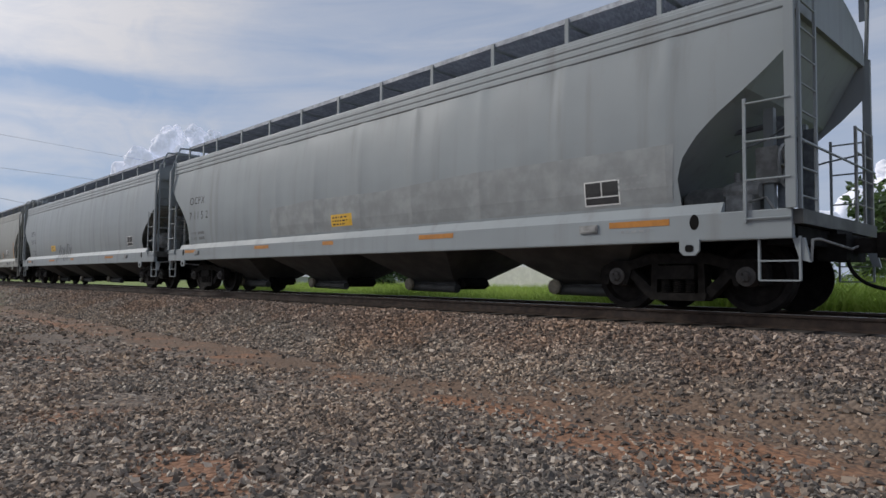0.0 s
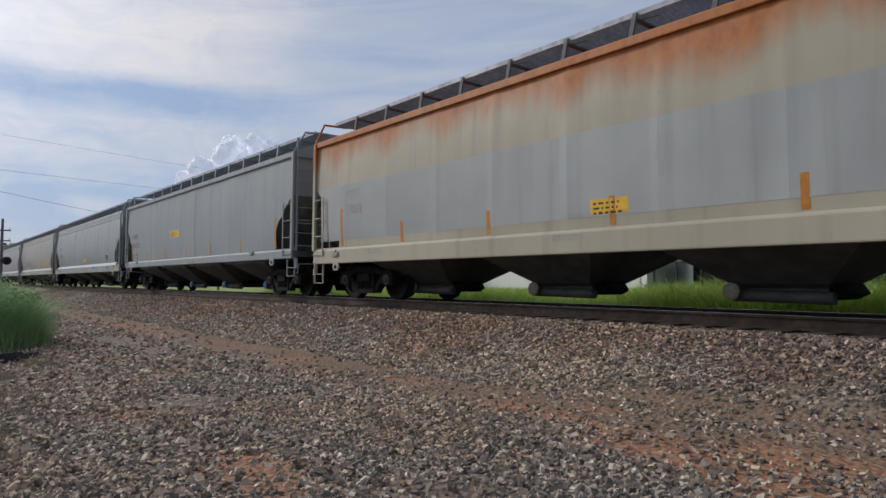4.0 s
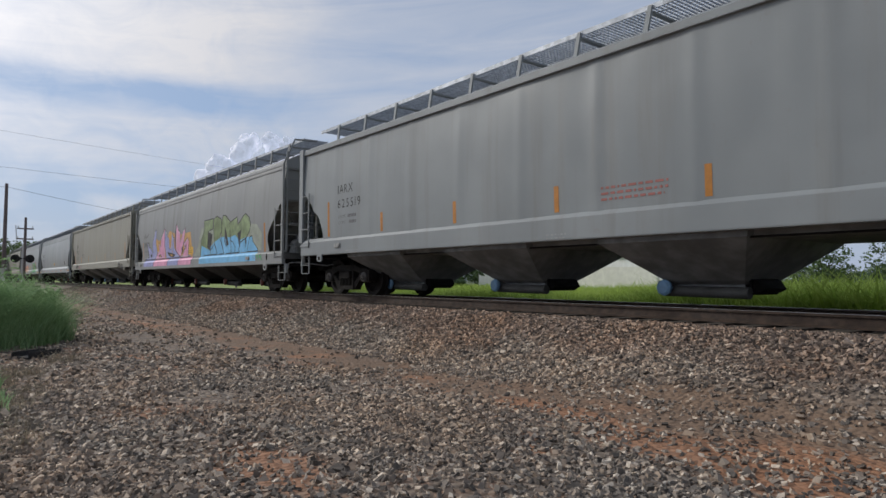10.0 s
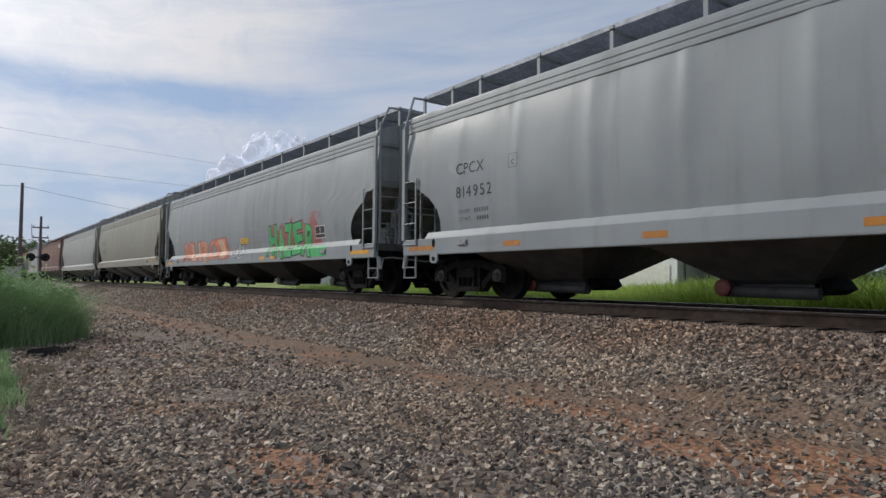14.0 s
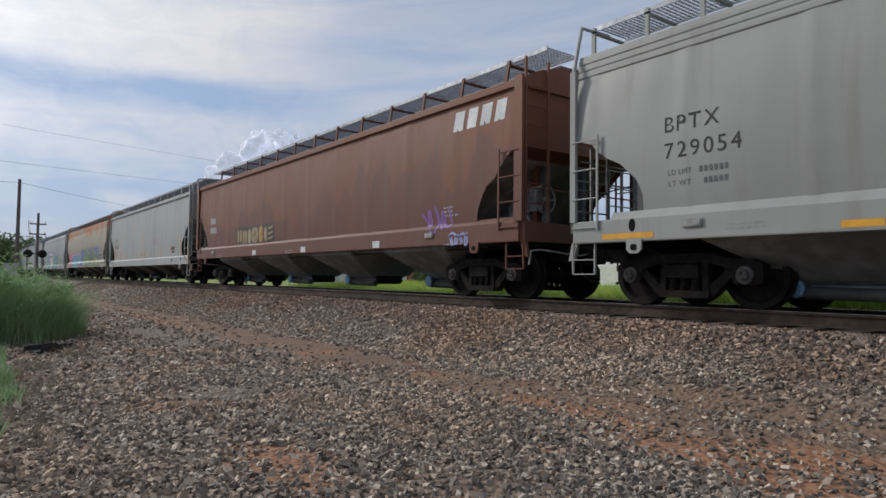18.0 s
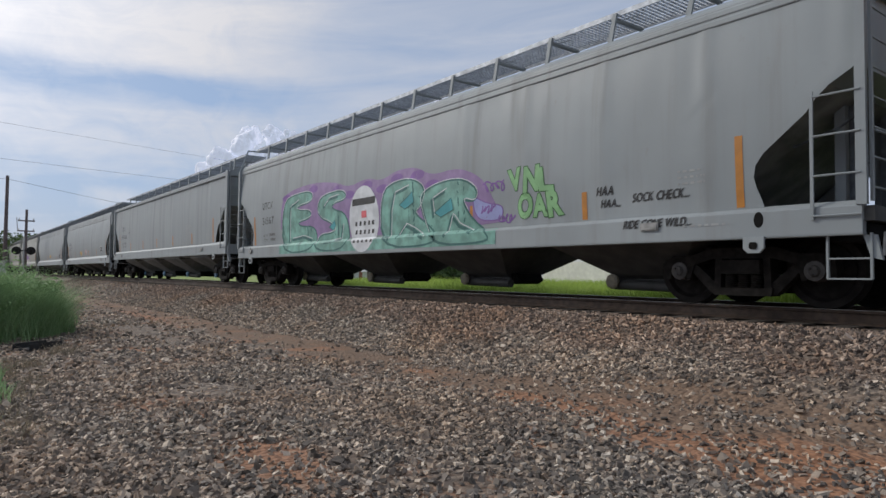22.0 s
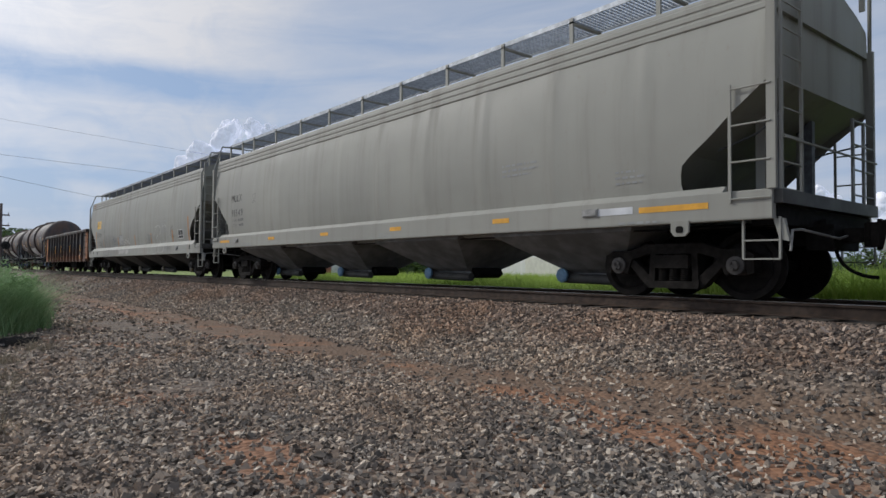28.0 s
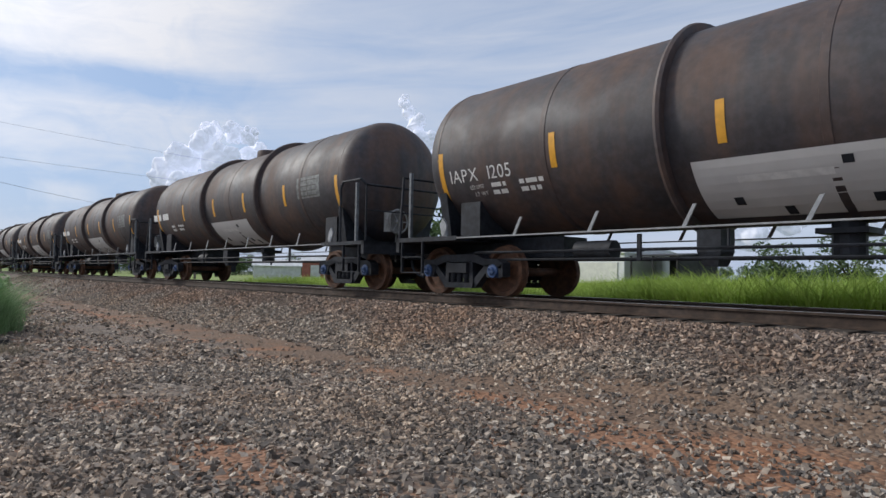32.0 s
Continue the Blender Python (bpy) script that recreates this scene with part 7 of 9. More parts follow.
me.from_pydata([(-2.7, 1.38, 0), (-1.0, 1.38, 0), (1.5, 1.38, 0), (4.0, 1.38, 0), (7.4, 1.38, 0), (7.45, 2.12, 0), (4.0, 2.14, 0), (1.5, 2.06, 0), (-1.0, 2.1, 0), (-2.75, 2.02, 0)], [], [(0, 1, 8, 9), (1, 2, 7, 8), (2, 3, 6, 7), (3, 4, 5, 6)])
lay_on(me, sh, 0, 0, M["slate_band"], "repainted_band", car, 0.001)

# graffiti
loops(2, -2.55, -0.6, 1.0, 1.8, 1, width=0.03, turns=7)
car, sh = TRAIN[2]
scrawl(car, sh, [(-2.6 + 0.1 * i, 1.56 + 0.09 * math.sin(i * 0.62)) for i in range(56)], 0.025, M["ink"])
for text, x, z, size in (("MASIA", 3.02, 1.4, 0.34), ("SKP", 4.71, 1.42, 0.36), ("TYP", 6.6, 0.98, 0.28), ("Meth", -4.0, 1.42, 0.32), ("TYP", -3.14, 1.46, 0.3), ("Hollow", -6.1, 1.56, 0.2), ("Points!", -6.0, 1.4, 0.2)):
    lettering(car, sh, text, x, z, size, M["ink"], "graffiti_tag", shear=0.3)
scrawl(car, sh, [(-7.66 + 0.37 * math.cos(a * 0.35), 2.66 + 0.42 * math.sin(a * 0.35)) for a in range(19)], 0.022, M["ink"])
scrawl(car, sh, [(-7.69 + 0.12 * math.cos(a * 0.63), 2.88 + 0.05 * math.sin(a * 0.63)) for a in range(11)], 0.018, M["ink"])
scrawl(car, sh, [(-7.88 + 0.06 * i, 2.67 - (0.09 if i % 2 else 0.0)) for i in range(9)], 0.018, M["ink"])
for pts in ([(-7.66, 3.14), (-7.66, 3.26)], [(-7.45, 3.1), (-7.36, 3.2)], [(-7.92, 3.0), (-8.0, 3.08)]):
    scrawl(car, sh, pts, 0.018, M["ink"])
lettering(car, sh, "THIRD", -7.45, 1.1, 0.13, M["dried_red"], "graffiti_tag", shear=0.1), lettering(car, sh, "EYE!", -7.3, 0.97, 0.13, M["dried_red"], "graffiti_tag", shear=0.1)
patch(car, sh, 3.35, 3.45, 1.93, 2.6, M["ash"], "painted_bar")
car, sh = TRAIN[6]
CROWN = (
    [(-6.02, 2.01), (-5.47, 1.58), (-5.46, 2.29), (-5.07, 1.7), (-5.02, 2.24), (-4.8, 2.09), (-3.96, 2.32), (-3.85, 2.23), (-3.71, 2.38), (-3.61, 2.12), (-3.57, 2.25), (-3.35, 1.9), (-3.22, 1.92), (-3.1, 2.43), (-2.86, 1.73), (-2.82, 1.63)],
    [(-6.02, 2.01), (-5.8, 1.72), (-5.69, 1.36), (-5.42, 1.5), (-5.34, 1.85), (-4.99, 1.38)],
    [(-4.93, 2.11), (-4.85, 1.52), (-4.68, 1.69), (-4.59, 1.98), (-4.93, 2.05)],
    [(-4.51, 2.12), (-4.55, 1.68), (-4.32, 1.5), (-4.35, 1.8), (-3.97, 1.65), (-3.86, 2.09)],
    [(-3.86, 1.77), (-3.58, 1.97), (-3.49, 1.49), (-3.8, 1.48), (-3.86, 1.77)],
    [(-3.4, 1.5), (-3.25, 1.8), (-3.05, 1.62), (-2.95, 1.4)])
for k, pts in enumerate(CROWN):
    path = [(a[0] + (b[0] - a[0]) * i / 5, a[1] + (b[1] - a[1]) * i / 5) for a, b in zip(pts, pts[1:]) for i in range(5)] + [pts[-1]]
    for dx, dz, wid, mat, off in ((0.03, -0.05, 0.11, "mist", 0.002 + k * 0.0003), (0.0, 0.0, 0.05, "chalk_thin", 0.005), (0.0, 0.028, 0.018, "pencil_dark", 0.0065), (0.005, -0.03, 0.014, "pencil_dark", 0.0065)):
        scrawl(car, sh, [(a + dx, b + dz) for a, b in path], wid, M[mat], "graffiti_outline", off)
for pts in ([(-4.9, 1.49), (-4.72, 1.58), (-4.6, 1.36), (-4.81, 1.36)], [(-4.36, 1.46), (-4.16, 1.54), (-3.94, 1.37), (-4.2, 1.36)], [(-3.83, 1.7), (-3.58, 1.67), (-3.52, 1.42), (-3.73, 1.41)], [(-3.26, 1.4), (-3.07, 1.48), (-2.9, 1.4), (-3.02, 1.36)], [(-5.3, 1.38), (-5.15, 1.56), (-4.98, 1.37)],
            [(-5.31, 0.92), (-5.12, 1.2), (-4.95, 0.92)], [(-4.9, 0.92), (-4.64, 1.2), (-4.45, 0.92)], [(-3.95, 0.92), (-3.8, 1.17), (-3.63, 0.92)], [(-3.48, 0.92), (-3.33, 1.15), (-3.2, 0.92)], [(-3.03, 0.92), (-2.85, 1.1), (-2.74, 0.92)]):
    cx, cz = sum(p[0] for p in pts) / len(pts), sum(p[1] for p in pts) / len(pts)
    shape(7, pts, "chalk_thin", None, 0.008)
    shape(7, [(cx + (a - cx) * 1.25, cz + (b - cz) * 1.2) for a, b in pts], "mist", None, 0.0045)
    for q, mat, off in ((0.62, "powder", 0.0125), (0.42, "royal_soft", 0.0145)):
        shape(7, [(cx + (a - cx) * q, cz + (b - cz) * q) for a, b in pts], mat, None, off)
for pts in ([(-4.08, 2.09), (-3.96, 2.11), (-3.93, 1.75), (-4.05, 1.69)], [(-3.45, 1.62), (-3.3, 1.66), (-3.25, 1.52), (-3.4, 1.5)]):
    shape(7, pts, "pencil_dark", None, 0.0035)
shape(7, [(-2.72, 1.72), (-2.5, 1.7), (-2.61, 1.39), (-2.72, 1.4)], "teal_dark", "chalk_thin", 0.004, 0.03)
lettering(car, sh, "CENTER FLOW", -4.92, 1.03, 0.13, M["pencil_dark"], "stencil_text", shear=0.2)
scrawl(car, sh, [(-2.42, 1.86), (-2.38, 1.6), (-2.4, 1.5)], 0.025, M["ink"]), scrawl(car, sh, [(-2.34, 1.75), (-2.24, 1.8), (-2.26, 1.66), (-2.36, 1.62), (-2.3, 1.45)], 0.025, M["ink"])
shape(10, [(-5.2, 1.28), (-5.6, 2.3), (-4.6, 2.1), (-3.2, 2.2), (-2.9, 2.45), (-1.6, 2.2), (0.1, 2.25), (0.3, 1.28)], "amber_spray", None, 0.002)
shape(10, [(-7.23, 1.28), (-6.31, 1.42), (-6.68, 2.08), (-5.96, 1.74), (-5.66, 1.58), (-5.69, 2.05), (-5.21, 2.66), (-5.06, 2.56), (-5.11, 2.02), (-4.91, 1.57), (-5.31, 1.28)], "lilac", glow="chalk")
shape(10, [(-5.31, 1.28), (-4.91, 1.5), (-4.55, 1.62), (-4.6, 2.0), (-4.31, 1.8), (-4.31, 2.06), (-3.65, 2.62), (-3.61, 1.28)], "rose", off=0.007, glow="chalk")
shape(10, [(-3.59, 2.58), (-3.28, 2.25), (-2.97, 2.14), (-2.95, 1.71), (-2.71, 1.65), (-2.57, 1.96), (-2.44, 2.35), (-2.28, 2.12), (-2.15, 2.13), (-2.19, 1.68), (-1.39, 1.28), (-3.44, 1.27), (-3.58, 1.91)], "lilac", glow="chalk")
shape(10, [(-1.87, 2.72), (-2.06, 2.34), (-2.02, 1.55), (-1.83, 1.53), (-1.88, 2.2)], "ink", None, 0.006)
shape(10, [(-1.88, 2.7), (-1.59, 2.42), (-1.3, 2.31), (-1.28, 1.89), (-0.9, 2.28), (-0.57, 2.46), (-0.74, 1.91), (-1.31, 1.28), (-1.95, 1.55)], "rose", off=0.008, glow="chalk")
shape(10, [(-1.39, 1.27), (-0.94, 1.34), (-0.65, 1.65), (-0.83, 1.82), (-0.25, 2.04), (-0.13, 1.9), (-0.27, 1.34), (0.05, 1.3), (0.1, 1.27)], "rose", off=0.01, glow="chalk")
for pts in ([(-6.1, 1.5), (-5.75, 1.56), (-5.9, 1.3)], [(-4.75, 1.42), (-4.35, 1.5), (-4.15, 1.34)], [(-3.3, 1.55), (-2.6, 1.5), (-2.0, 1.4), (-2.4, 1.3), (-2.9, 1.36)], [(-1.15, 1.62), (-0.85, 1.78), (-0.98, 1.4)], [(-0.6, 1.72), (-0.4, 1.8), (-0.55, 1.55)]):
    shape(10, pts, "ink", None, 0.013)
for pts in ([(-4.6, 1.36), (-4.4, 1.45), (-4.3, 1.36)], [(-2.95, 1.44), (-2.4, 1.42), (-2.5, 1.33)], [(-1.05, 1.66), (-0.95, 1.7), (-1.0, 1.5)]):
    shape(10, pts, "amber_spray", None, 0.016)
for xa, xb, mat in ((-7.2, -5.4, "lilac"), (-5.38, -3.1, "rose"), (-3.08, -1.5, "lilac"), (-1.48, 0.3, "rose")):
    patch(TRAIN[9][0], TRAIN[9][1], xa, xb, 0.96, 1.25, M[mat], "painted_sill", 0.1)
    patch(TRAIN[9][0], TRAIN[9][1], xb - 0.02, xb + 0.02, 0.96, 1.25, M["ink"], "graffiti_outline", 0.1, 0.005)
patch(TRAIN[9][0], TRAIN[9][1], 1.3, 6.9, 0.96, 1.25, M["sky"], "painted_sill")
EYON = ([(1.24, 1.27), (1.49, 1.85), (1.83, 2.22), (1.79, 2.55), (2.77, 2.57), (2.73, 2.2), (2.26, 2.13), (2.12, 1.56), (2.43, 1.42), (2.86, 1.65), (3.16, 1.27)],
        [(3.16, 1.27), (2.86, 1.72), (2.8, 2.21), (2.83, 2.55), (3.16, 2.63), (3.64, 2.49), (3.71, 2.1), (3.45, 1.88), (3.64, 1.58), (3.86, 1.27)],
        [(3.86, 1.27), (3.64, 1.65), (3.68, 2.34), (3.77, 2.6), (4.08, 2.59), (4.5, 2.36), (4.53, 1.7), (4.77, 1.64), (4.95, 1.46), (4.91, 1.27)],
        [(4.57, 1.27), (4.51, 2.32), (5.18, 2.46), (5.25, 2.2), (5.53, 2.34), (5.92, 2.51), (6.28, 2.35), (6.39, 2.14), (6.27, 1.9), (5.97, 1.72), (5.45, 1.6), (5.28, 1.37), (5.34, 1.27)])
shape(10, [(0.4, 1.28), (1.0, 1.6), (1.5, 2.3), (2.6, 2.3), (4.4, 2.2), (5.9, 2.2), (6.9, 2.1), (7.3, 1.8), (7.2, 1.28)], "pale_olive", None, 0.0015)
for pts in EYON:
    shape(10, pts, "olive", None, 0.005)
shape(10, [(1.31, 1.27), (1.49, 1.65), (2.21, 1.47), (2.86, 1.72), (3.64, 1.87), (4.53, 1.81), (4.96, 1.87), (5.38, 1.67), (5.91, 1.74), (6.49, 1.75), (6.54, 1.58), (6.89, 1.34), (6.92, 1.27)], "sky", None, 0.008)
shape(10, [(3.91, 1.69), (4.06, 2.19), (4.17, 2.0), (4.33, 1.58), (4.08, 1.51)], "ink", None, 0.011), shape(10, [(5.2, 1.9), (5.59, 2.03), (5.31, 1.43)], "ink", None, 0.011), shape(10, [(2.26, 2.13), (2.12, 1.56), (2.43, 1.42), (2.3, 1.75), (2.7, 2.0)], "ink", None, 0.011)
shape(10, [(6.27, 1.74), (6.49, 1.76), (6.54, 1.58), (6.9, 1.34), (6.92, 1.27), (6.0, 1.27)], "sky", "ink", 0.009, 0.03)
for pts in EYON:
    ring = pts + [pts[0]]
    scrawl(TRAIN[9][0], TRAIN[9][1], [(a[0] + (b[0] - a[0]) * i / 4, a[1] + (b[1] - a[1]) * i / 4) for a, b in zip(ring, ring[1:]) for i in range(4)], 0.035, M["ink"], "graffiti_outline", 0.012)
lettering(TRAIN[9][0], TRAIN[9][1], "TAKE", 7.0, 1.12, 0.11, M["ink"], "graffiti_tag", wide=1.2)
loops(10, 6.95, 7.4, 0.95, 1.2, 5, "leaf_green", turns=4, width=0.02)
car, sh = TRAIN[10]
loops(11, 6.55, 7.85, 1.0, 1.22, 83, "ink", turns=11, width=0.022), loops(11, 8.2, 8.6, 1.05, 1.15, 84, "ash", turns=4, width=0.015)
lettering(car, sh, "BAKA", -6.4, 1.08, 0.29, M["rose_red"], "graffiti_tag")
for x in (-7.3, -6.95, -6.75):
    patch(car, sh, x, x + 0.17, 1.1, 1.32, M["ink"], "painted_block")
for pts in ([(-5.33, 2.06), (-5.19, 2.0)], [(-5.31, 1.98), (-5.2, 2.07)], [(-5.07, 1.93), (-5.17, 1.83), (-5.26, 1.82), (-5.24, 1.89), (-5.15, 1.86), (-5.06, 1.84)], [(-5.08, 2.03), (-4.99, 1.97), (-5.07, 1.92)], [(-4.87, 2.11), (-4.87, 1.81)], [(-4.86, 2.0), (-4.61, 2.04)], [(-4.86, 1.9), (-4.61, 1.89)], [(-4.55, 2.07), (-4.46, 2.12), (-4.4, 2.06), (-4.4, 1.96), (-4.47, 1.88), (-4.49, 1.77)], [(-4.5, 1.67), (-4.47, 1.65)]):
    scrawl(car, sh, pts, 0.022, M["ink"])
flames(13, 3.0, 6.6, 1.3, 2.2, "dried_red", 91, 5)
piece(13, "HAZER", 2.9, 6.1, 0.98, 2.02, ["leaf_green", "leaf_green"], seed=13, tilt=8)
patch(TRAIN[12][0], TRAIN[12][1], 6.0, 6.95, 0.97, 1.25, M["leaf_green"], "painted_tail"), lettering(TRAIN[12][0], TRAIN[12][1], "O.T.K.", 5.95, 2.0, 0.28, M["dried_red"], "graffiti_tag")
piece(13, "MUROI", -6.6, -0.7, 0.98, 1.85, ["coral", "coral", "peach"], edge="dried_red", seed=14)
loops(13, -0.4, 0.8, 1.05, 1.5, 9, "chalk", turns=4, width=0.04), loops(13, -0.4, 0.8, 1.05, 1.5, 10, "ink", turns=4, width=0.02)
shape(16, [(-4.87, 2.02), (-3.4, 2.0), (-1.6, 2.02), (-1.46, 1.46), (-3.0, 1.42), (-4.78, 1.42)], "soot", None, 0.0015)
for i, (xa, xb, za, zb) in enumerate(((-4.76, -4.58, 1.5, 1.96), (-4.54, -4.36, 1.5, 1.95), (-4.3, -4.1, 1.46, 1.92), (-4.08, -3.86, 1.44, 1.9), (-3.8, -3.46, 1.44, 1.92), (-3.42, -2.84, 1.44, 1.96), (-2.78, -2.38, 1.44, 1.98), (-2.32, -2.1, 1.46, 1.92))):
    cx, cz, rx, rz = (xa + xb) / 2, (za + zb) / 2, (xb - xa) / 2, (zb - za) / 2
    shape(16, [(cx + rx * math.copysign(abs(math.cos(a * 0.3927)) ** 0.6, math.cos(a * 0.3927)), cz + rz * math.copysign(abs(math.sin(a * 0.3927)) ** 0.6, math.sin(a * 0.3927))) for a in range(16)], "worn_amber" if i in (2, 6) else "worn_cream", "soot", 0.004, 0.02)
for dz in (0.0, 0.16, 0.32):
    shape(16, [(-2.08, 1.5 + dz), (-1.95, 1.58 + dz), (-1.62, 1.62 + dz), (-1.66, 1.54 + dz), (-1.9, 1.5 + dz)], "worn_cream", "soot", 0.004, 0.02)
scrawl(TRAIN[15][0], TRAIN[15][1], [(-3.3, 1.6), (-3.1, 1.8), (-2.95, 1.55), (-3.2, 1.5), (-3.0, 1.85)], 0.03, M["soot"], "graffiti_outline", 0.008)
for i, notch in enumerate((0.55, 0.2, 0.75, 0.4)):     # the owner's emblem, as four plain slanted blocks
    x, z, w, h = 7.35 + i * 0.4, 3.22, 0.28, 0.38
    outline = [(0, 0), (0.4, 0), (0.44, 0.3 * notch), (0.62, 0.3 * notch), (0.6, 0), (1, 0), (1.25, 1), (0.85, 1), (0.74, 0.6), (0.55, 0.6), (0.62, 1), (0.25, 1)]
    shape(16, [(x + a * w, z + b * h) for a, b in outline], "chalk", None, 0.004)
loops(16, 6.4, 7.3, 1.25, 1.85, 4, "violet", turns=4, width=0.06), loops(16, 7.3, 7.9, 1.0, 1.25, 6, "lilac", turns=4, width=0.05)
for x in (-3.2, 0.5, 4.4):
    patch(TRAIN[15][0], TRAIN[15][1], x, x + 0.3, 1.05, 1.2, M["chalk"], "white_decal")
loops(17, 2.35, 3.35, 1.75, 2.15, 81, "dried_red", turns=3, width=0.02), loops(17, 5.6, 7.0, 1.5, 1.9, 12, "slate", turns=5)
flames(18, -7.4, -1.3, 0.98, 2.3, "rose_red", 40, 15)
shape(18, rounded([(-6.25, 0.95), (-6.3, 1.6), (-5.6, 1.92), (-4.0, 1.95), (-2.4, 2.02), (-1.75, 1.7), (-1.8, 0.95)]), "tide", "chalk_thin", 0.0035, 0.03)
piece(18, "TALONS", -6.2, -1.8, 0.9, 1.9, ["tide", "tide"], edge="chalk_thin", seed=18)
flames(18, -1.6, 6.4, 0.98, 2.28, "deep_sky", 41, 30, "royal", rise=0.12)
balloon(18, [(-0.58, 1.55), (-0.39, 1.65), (-0.17, 1.6), (-0.09, 1.44), (-0.13, 1.3), (-0.34, 1.27), (-0.55, 1.34)], "meadow", width=0.045)
balloon(18, [(-0.1, 1.71), (0.28, 1.72), (0.44, 1.97), (0.63, 2.1), (0.81, 2.11), (0.8, 1.95), (0.98, 1.84), (1.06, 1.63), (1.16, 1.46), (1.12, 1.28), (0.92, 1.12), (0.71, 0.9), (0.03, 0.9), (-0.01, 1.24)], "meadow", width=0.045)
balloon(18, [(1.16, 2.07), (1.38, 2.12), (1.58, 2.1), (1.59, 1.75), (1.71, 2.08), (1.85, 2.07), (1.96, 1.63), (2.1, 1.25), (2.08, 0.92), (1.64, 0.91), (1.61, 1.15), (1.52, 1.28), (1.41, 1.2), (1.37, 0.9), (1.14, 0.9), (1.12, 1.28), (1.24, 1.45)], "meadow", width=0.045)
balloon(18, [(2.23, 2.1), (2.49, 2.12), (2.63, 2.05), (2.84, 1.97), (2.93, 1.85), (2.98, 1.7), (2.68, 1.6), (2.66, 1.52), (3.03, 1.54), (3.09, 1.36), (2.9, 1.2), (2.83, 1.07), (2.85, 0.92), (2.35, 0.92), (2.15, 1.1), (2.12, 1.37), (2.25, 1.52), (2.1, 1.74), (2.08, 1.95)], "meadow", width=0.045)
balloon(18, [(3.42, 2.12), (3.64, 2.14), (3.82, 2.12), (3.9, 2.02), (3.93, 1.72), (3.99, 1.43), (4.17, 1.43), (4.21, 1.26), (4.19, 0.94), (3.78, 0.97), (3.75, 1.21), (3.67, 1.23), (3.65, 0.97), (3.19, 0.97), (3.15, 1.32), (3.24, 1.51), (3.21, 1.81), (3.33, 1.87)], "meadow", width=0.045)
balloon(18, [(4.07, 1.77), (4.11, 1.97), (4.22, 2.08), (4.4, 1.98), (4.76, 2.0), (4.97, 1.99), (5.09, 1.89), (5.12, 1.76), (5.07, 1.64), (4.96, 1.57), (5.16, 1.5), (5.35, 1.54), (5.48, 1.22), (5.47, 0.94), (4.98, 0.93), (4.9, 1.09), (4.59, 1.44), (4.69, 1.23), (4.74, 0.93), (4.24, 1.03), (4.2, 1.27), (4.28, 1.62)], "meadow", width=0.045)
balloon(18, [(5.5, 1.3), (5.6, 1.75), (5.85, 1.95), (6.1, 1.7), (6.25, 1.2), (6.2, 0.95), (5.55, 0.95)], "meadow", width=0.045)
for pts in ([(2.38, 1.79), (2.47, 1.84), (2.55, 1.78), (2.53, 1.72), (2.41, 1.72)], [(2.3, 1.42), (2.44, 1.46), (2.63, 1.39), (2.67, 1.31), (2.35, 1.31)], [(3.54, 1.93), (3.74, 1.92), (3.76, 1.71), (3.52, 1.74)], [(3.52, 1.5), (3.77, 1.48), (3.77, 1.3), (3.61, 1.44), (3.53, 1.39)],
            [(4.52, 1.71), (4.57, 1.78), (4.73, 1.81), (4.8, 1.77), (4.76, 1.69), (4.63, 1.67)]):
    shape(18, pts, "deep_sky", "ink", 0.014, 0.05)
for x, z in ((2.56, 1.92), (1.74, 1.86), (0.72, 1.85), (4.24, 1.86), (4.97, 1.92), (3.42, 1.83), (4.64, 1.42), (4.95, 1.4), (5.33, 1.4), (3.62, 1.38), (4.06, 1.36), (2.72, 1.3), (2.05, 1.24), (1.6, 1.36), (0.3, 1.08), (0.72, 1.45), (2.86, 1.0), (3.88, 1.12), (2.22, 1.14), (5.55, 1.22)):
    flower(18, x, z, 0.095)
rr = random.Random(77)
for i in range(26):     # dark dabs and little dots over the letters
    x, z = rr.uniform(0.0, 5.2), rr.uniform(1.02, 1.9)
    if i % 3:
        shape(18, [(x - 0.02, z - 0.05), (x + 0.02, z - 0.05), (x + 0.025, z + 0.05), (x - 0.015, z + 0.05)], "leaf_shade", None, 0.0165)
    else:
        for dx, dz in ((0, 0), (0.07, 0.02), (0.03, -0.06)):
            shape(18, [(x + dx + 0.026 * math.cos(a), z + dz + 0.026 * math.sin(a)) for a in (0, 1.05, 2.1, 3.14, 4.19, 5.24)], "ink", None, 0.0165)
HALO = [(-5.9, 1.25), (-5.8, 2.3), (-5.48, 2.68), (-3.8, 2.78), (-2.49, 2.64), (-1.89, 2.45), (-1.07, 2.6), (-0.43, 2.45), (0.17, 2.62), (0.94, 2.6), (1.46, 2.35), (2.31, 2.42), (2.99, 2.15), (3.24, 1.8), (3.5, 1.4), (3.4, 1.25)]
shape(19, rounded(HALO), "violet_mist", None, 0.0025)
for a in range(9):     # darker blots along the halo
    x, z = HALO[a + 2]
    shape(19, rounded([(x - 0.3, z - 0.22), (x - 0.05, z - 0.06), (x + 0.3, z - 0.12), (x + 0.2, z - 0.3)]), "violet", None, 0.004)
shape(19, rounded([(2.7, 1.85), (3.1, 1.66), (3.55, 1.6), (3.5, 1.36), (3.2, 1.34), (2.8, 1.4)]), "lilac", "violet", 0.003, 0.02)
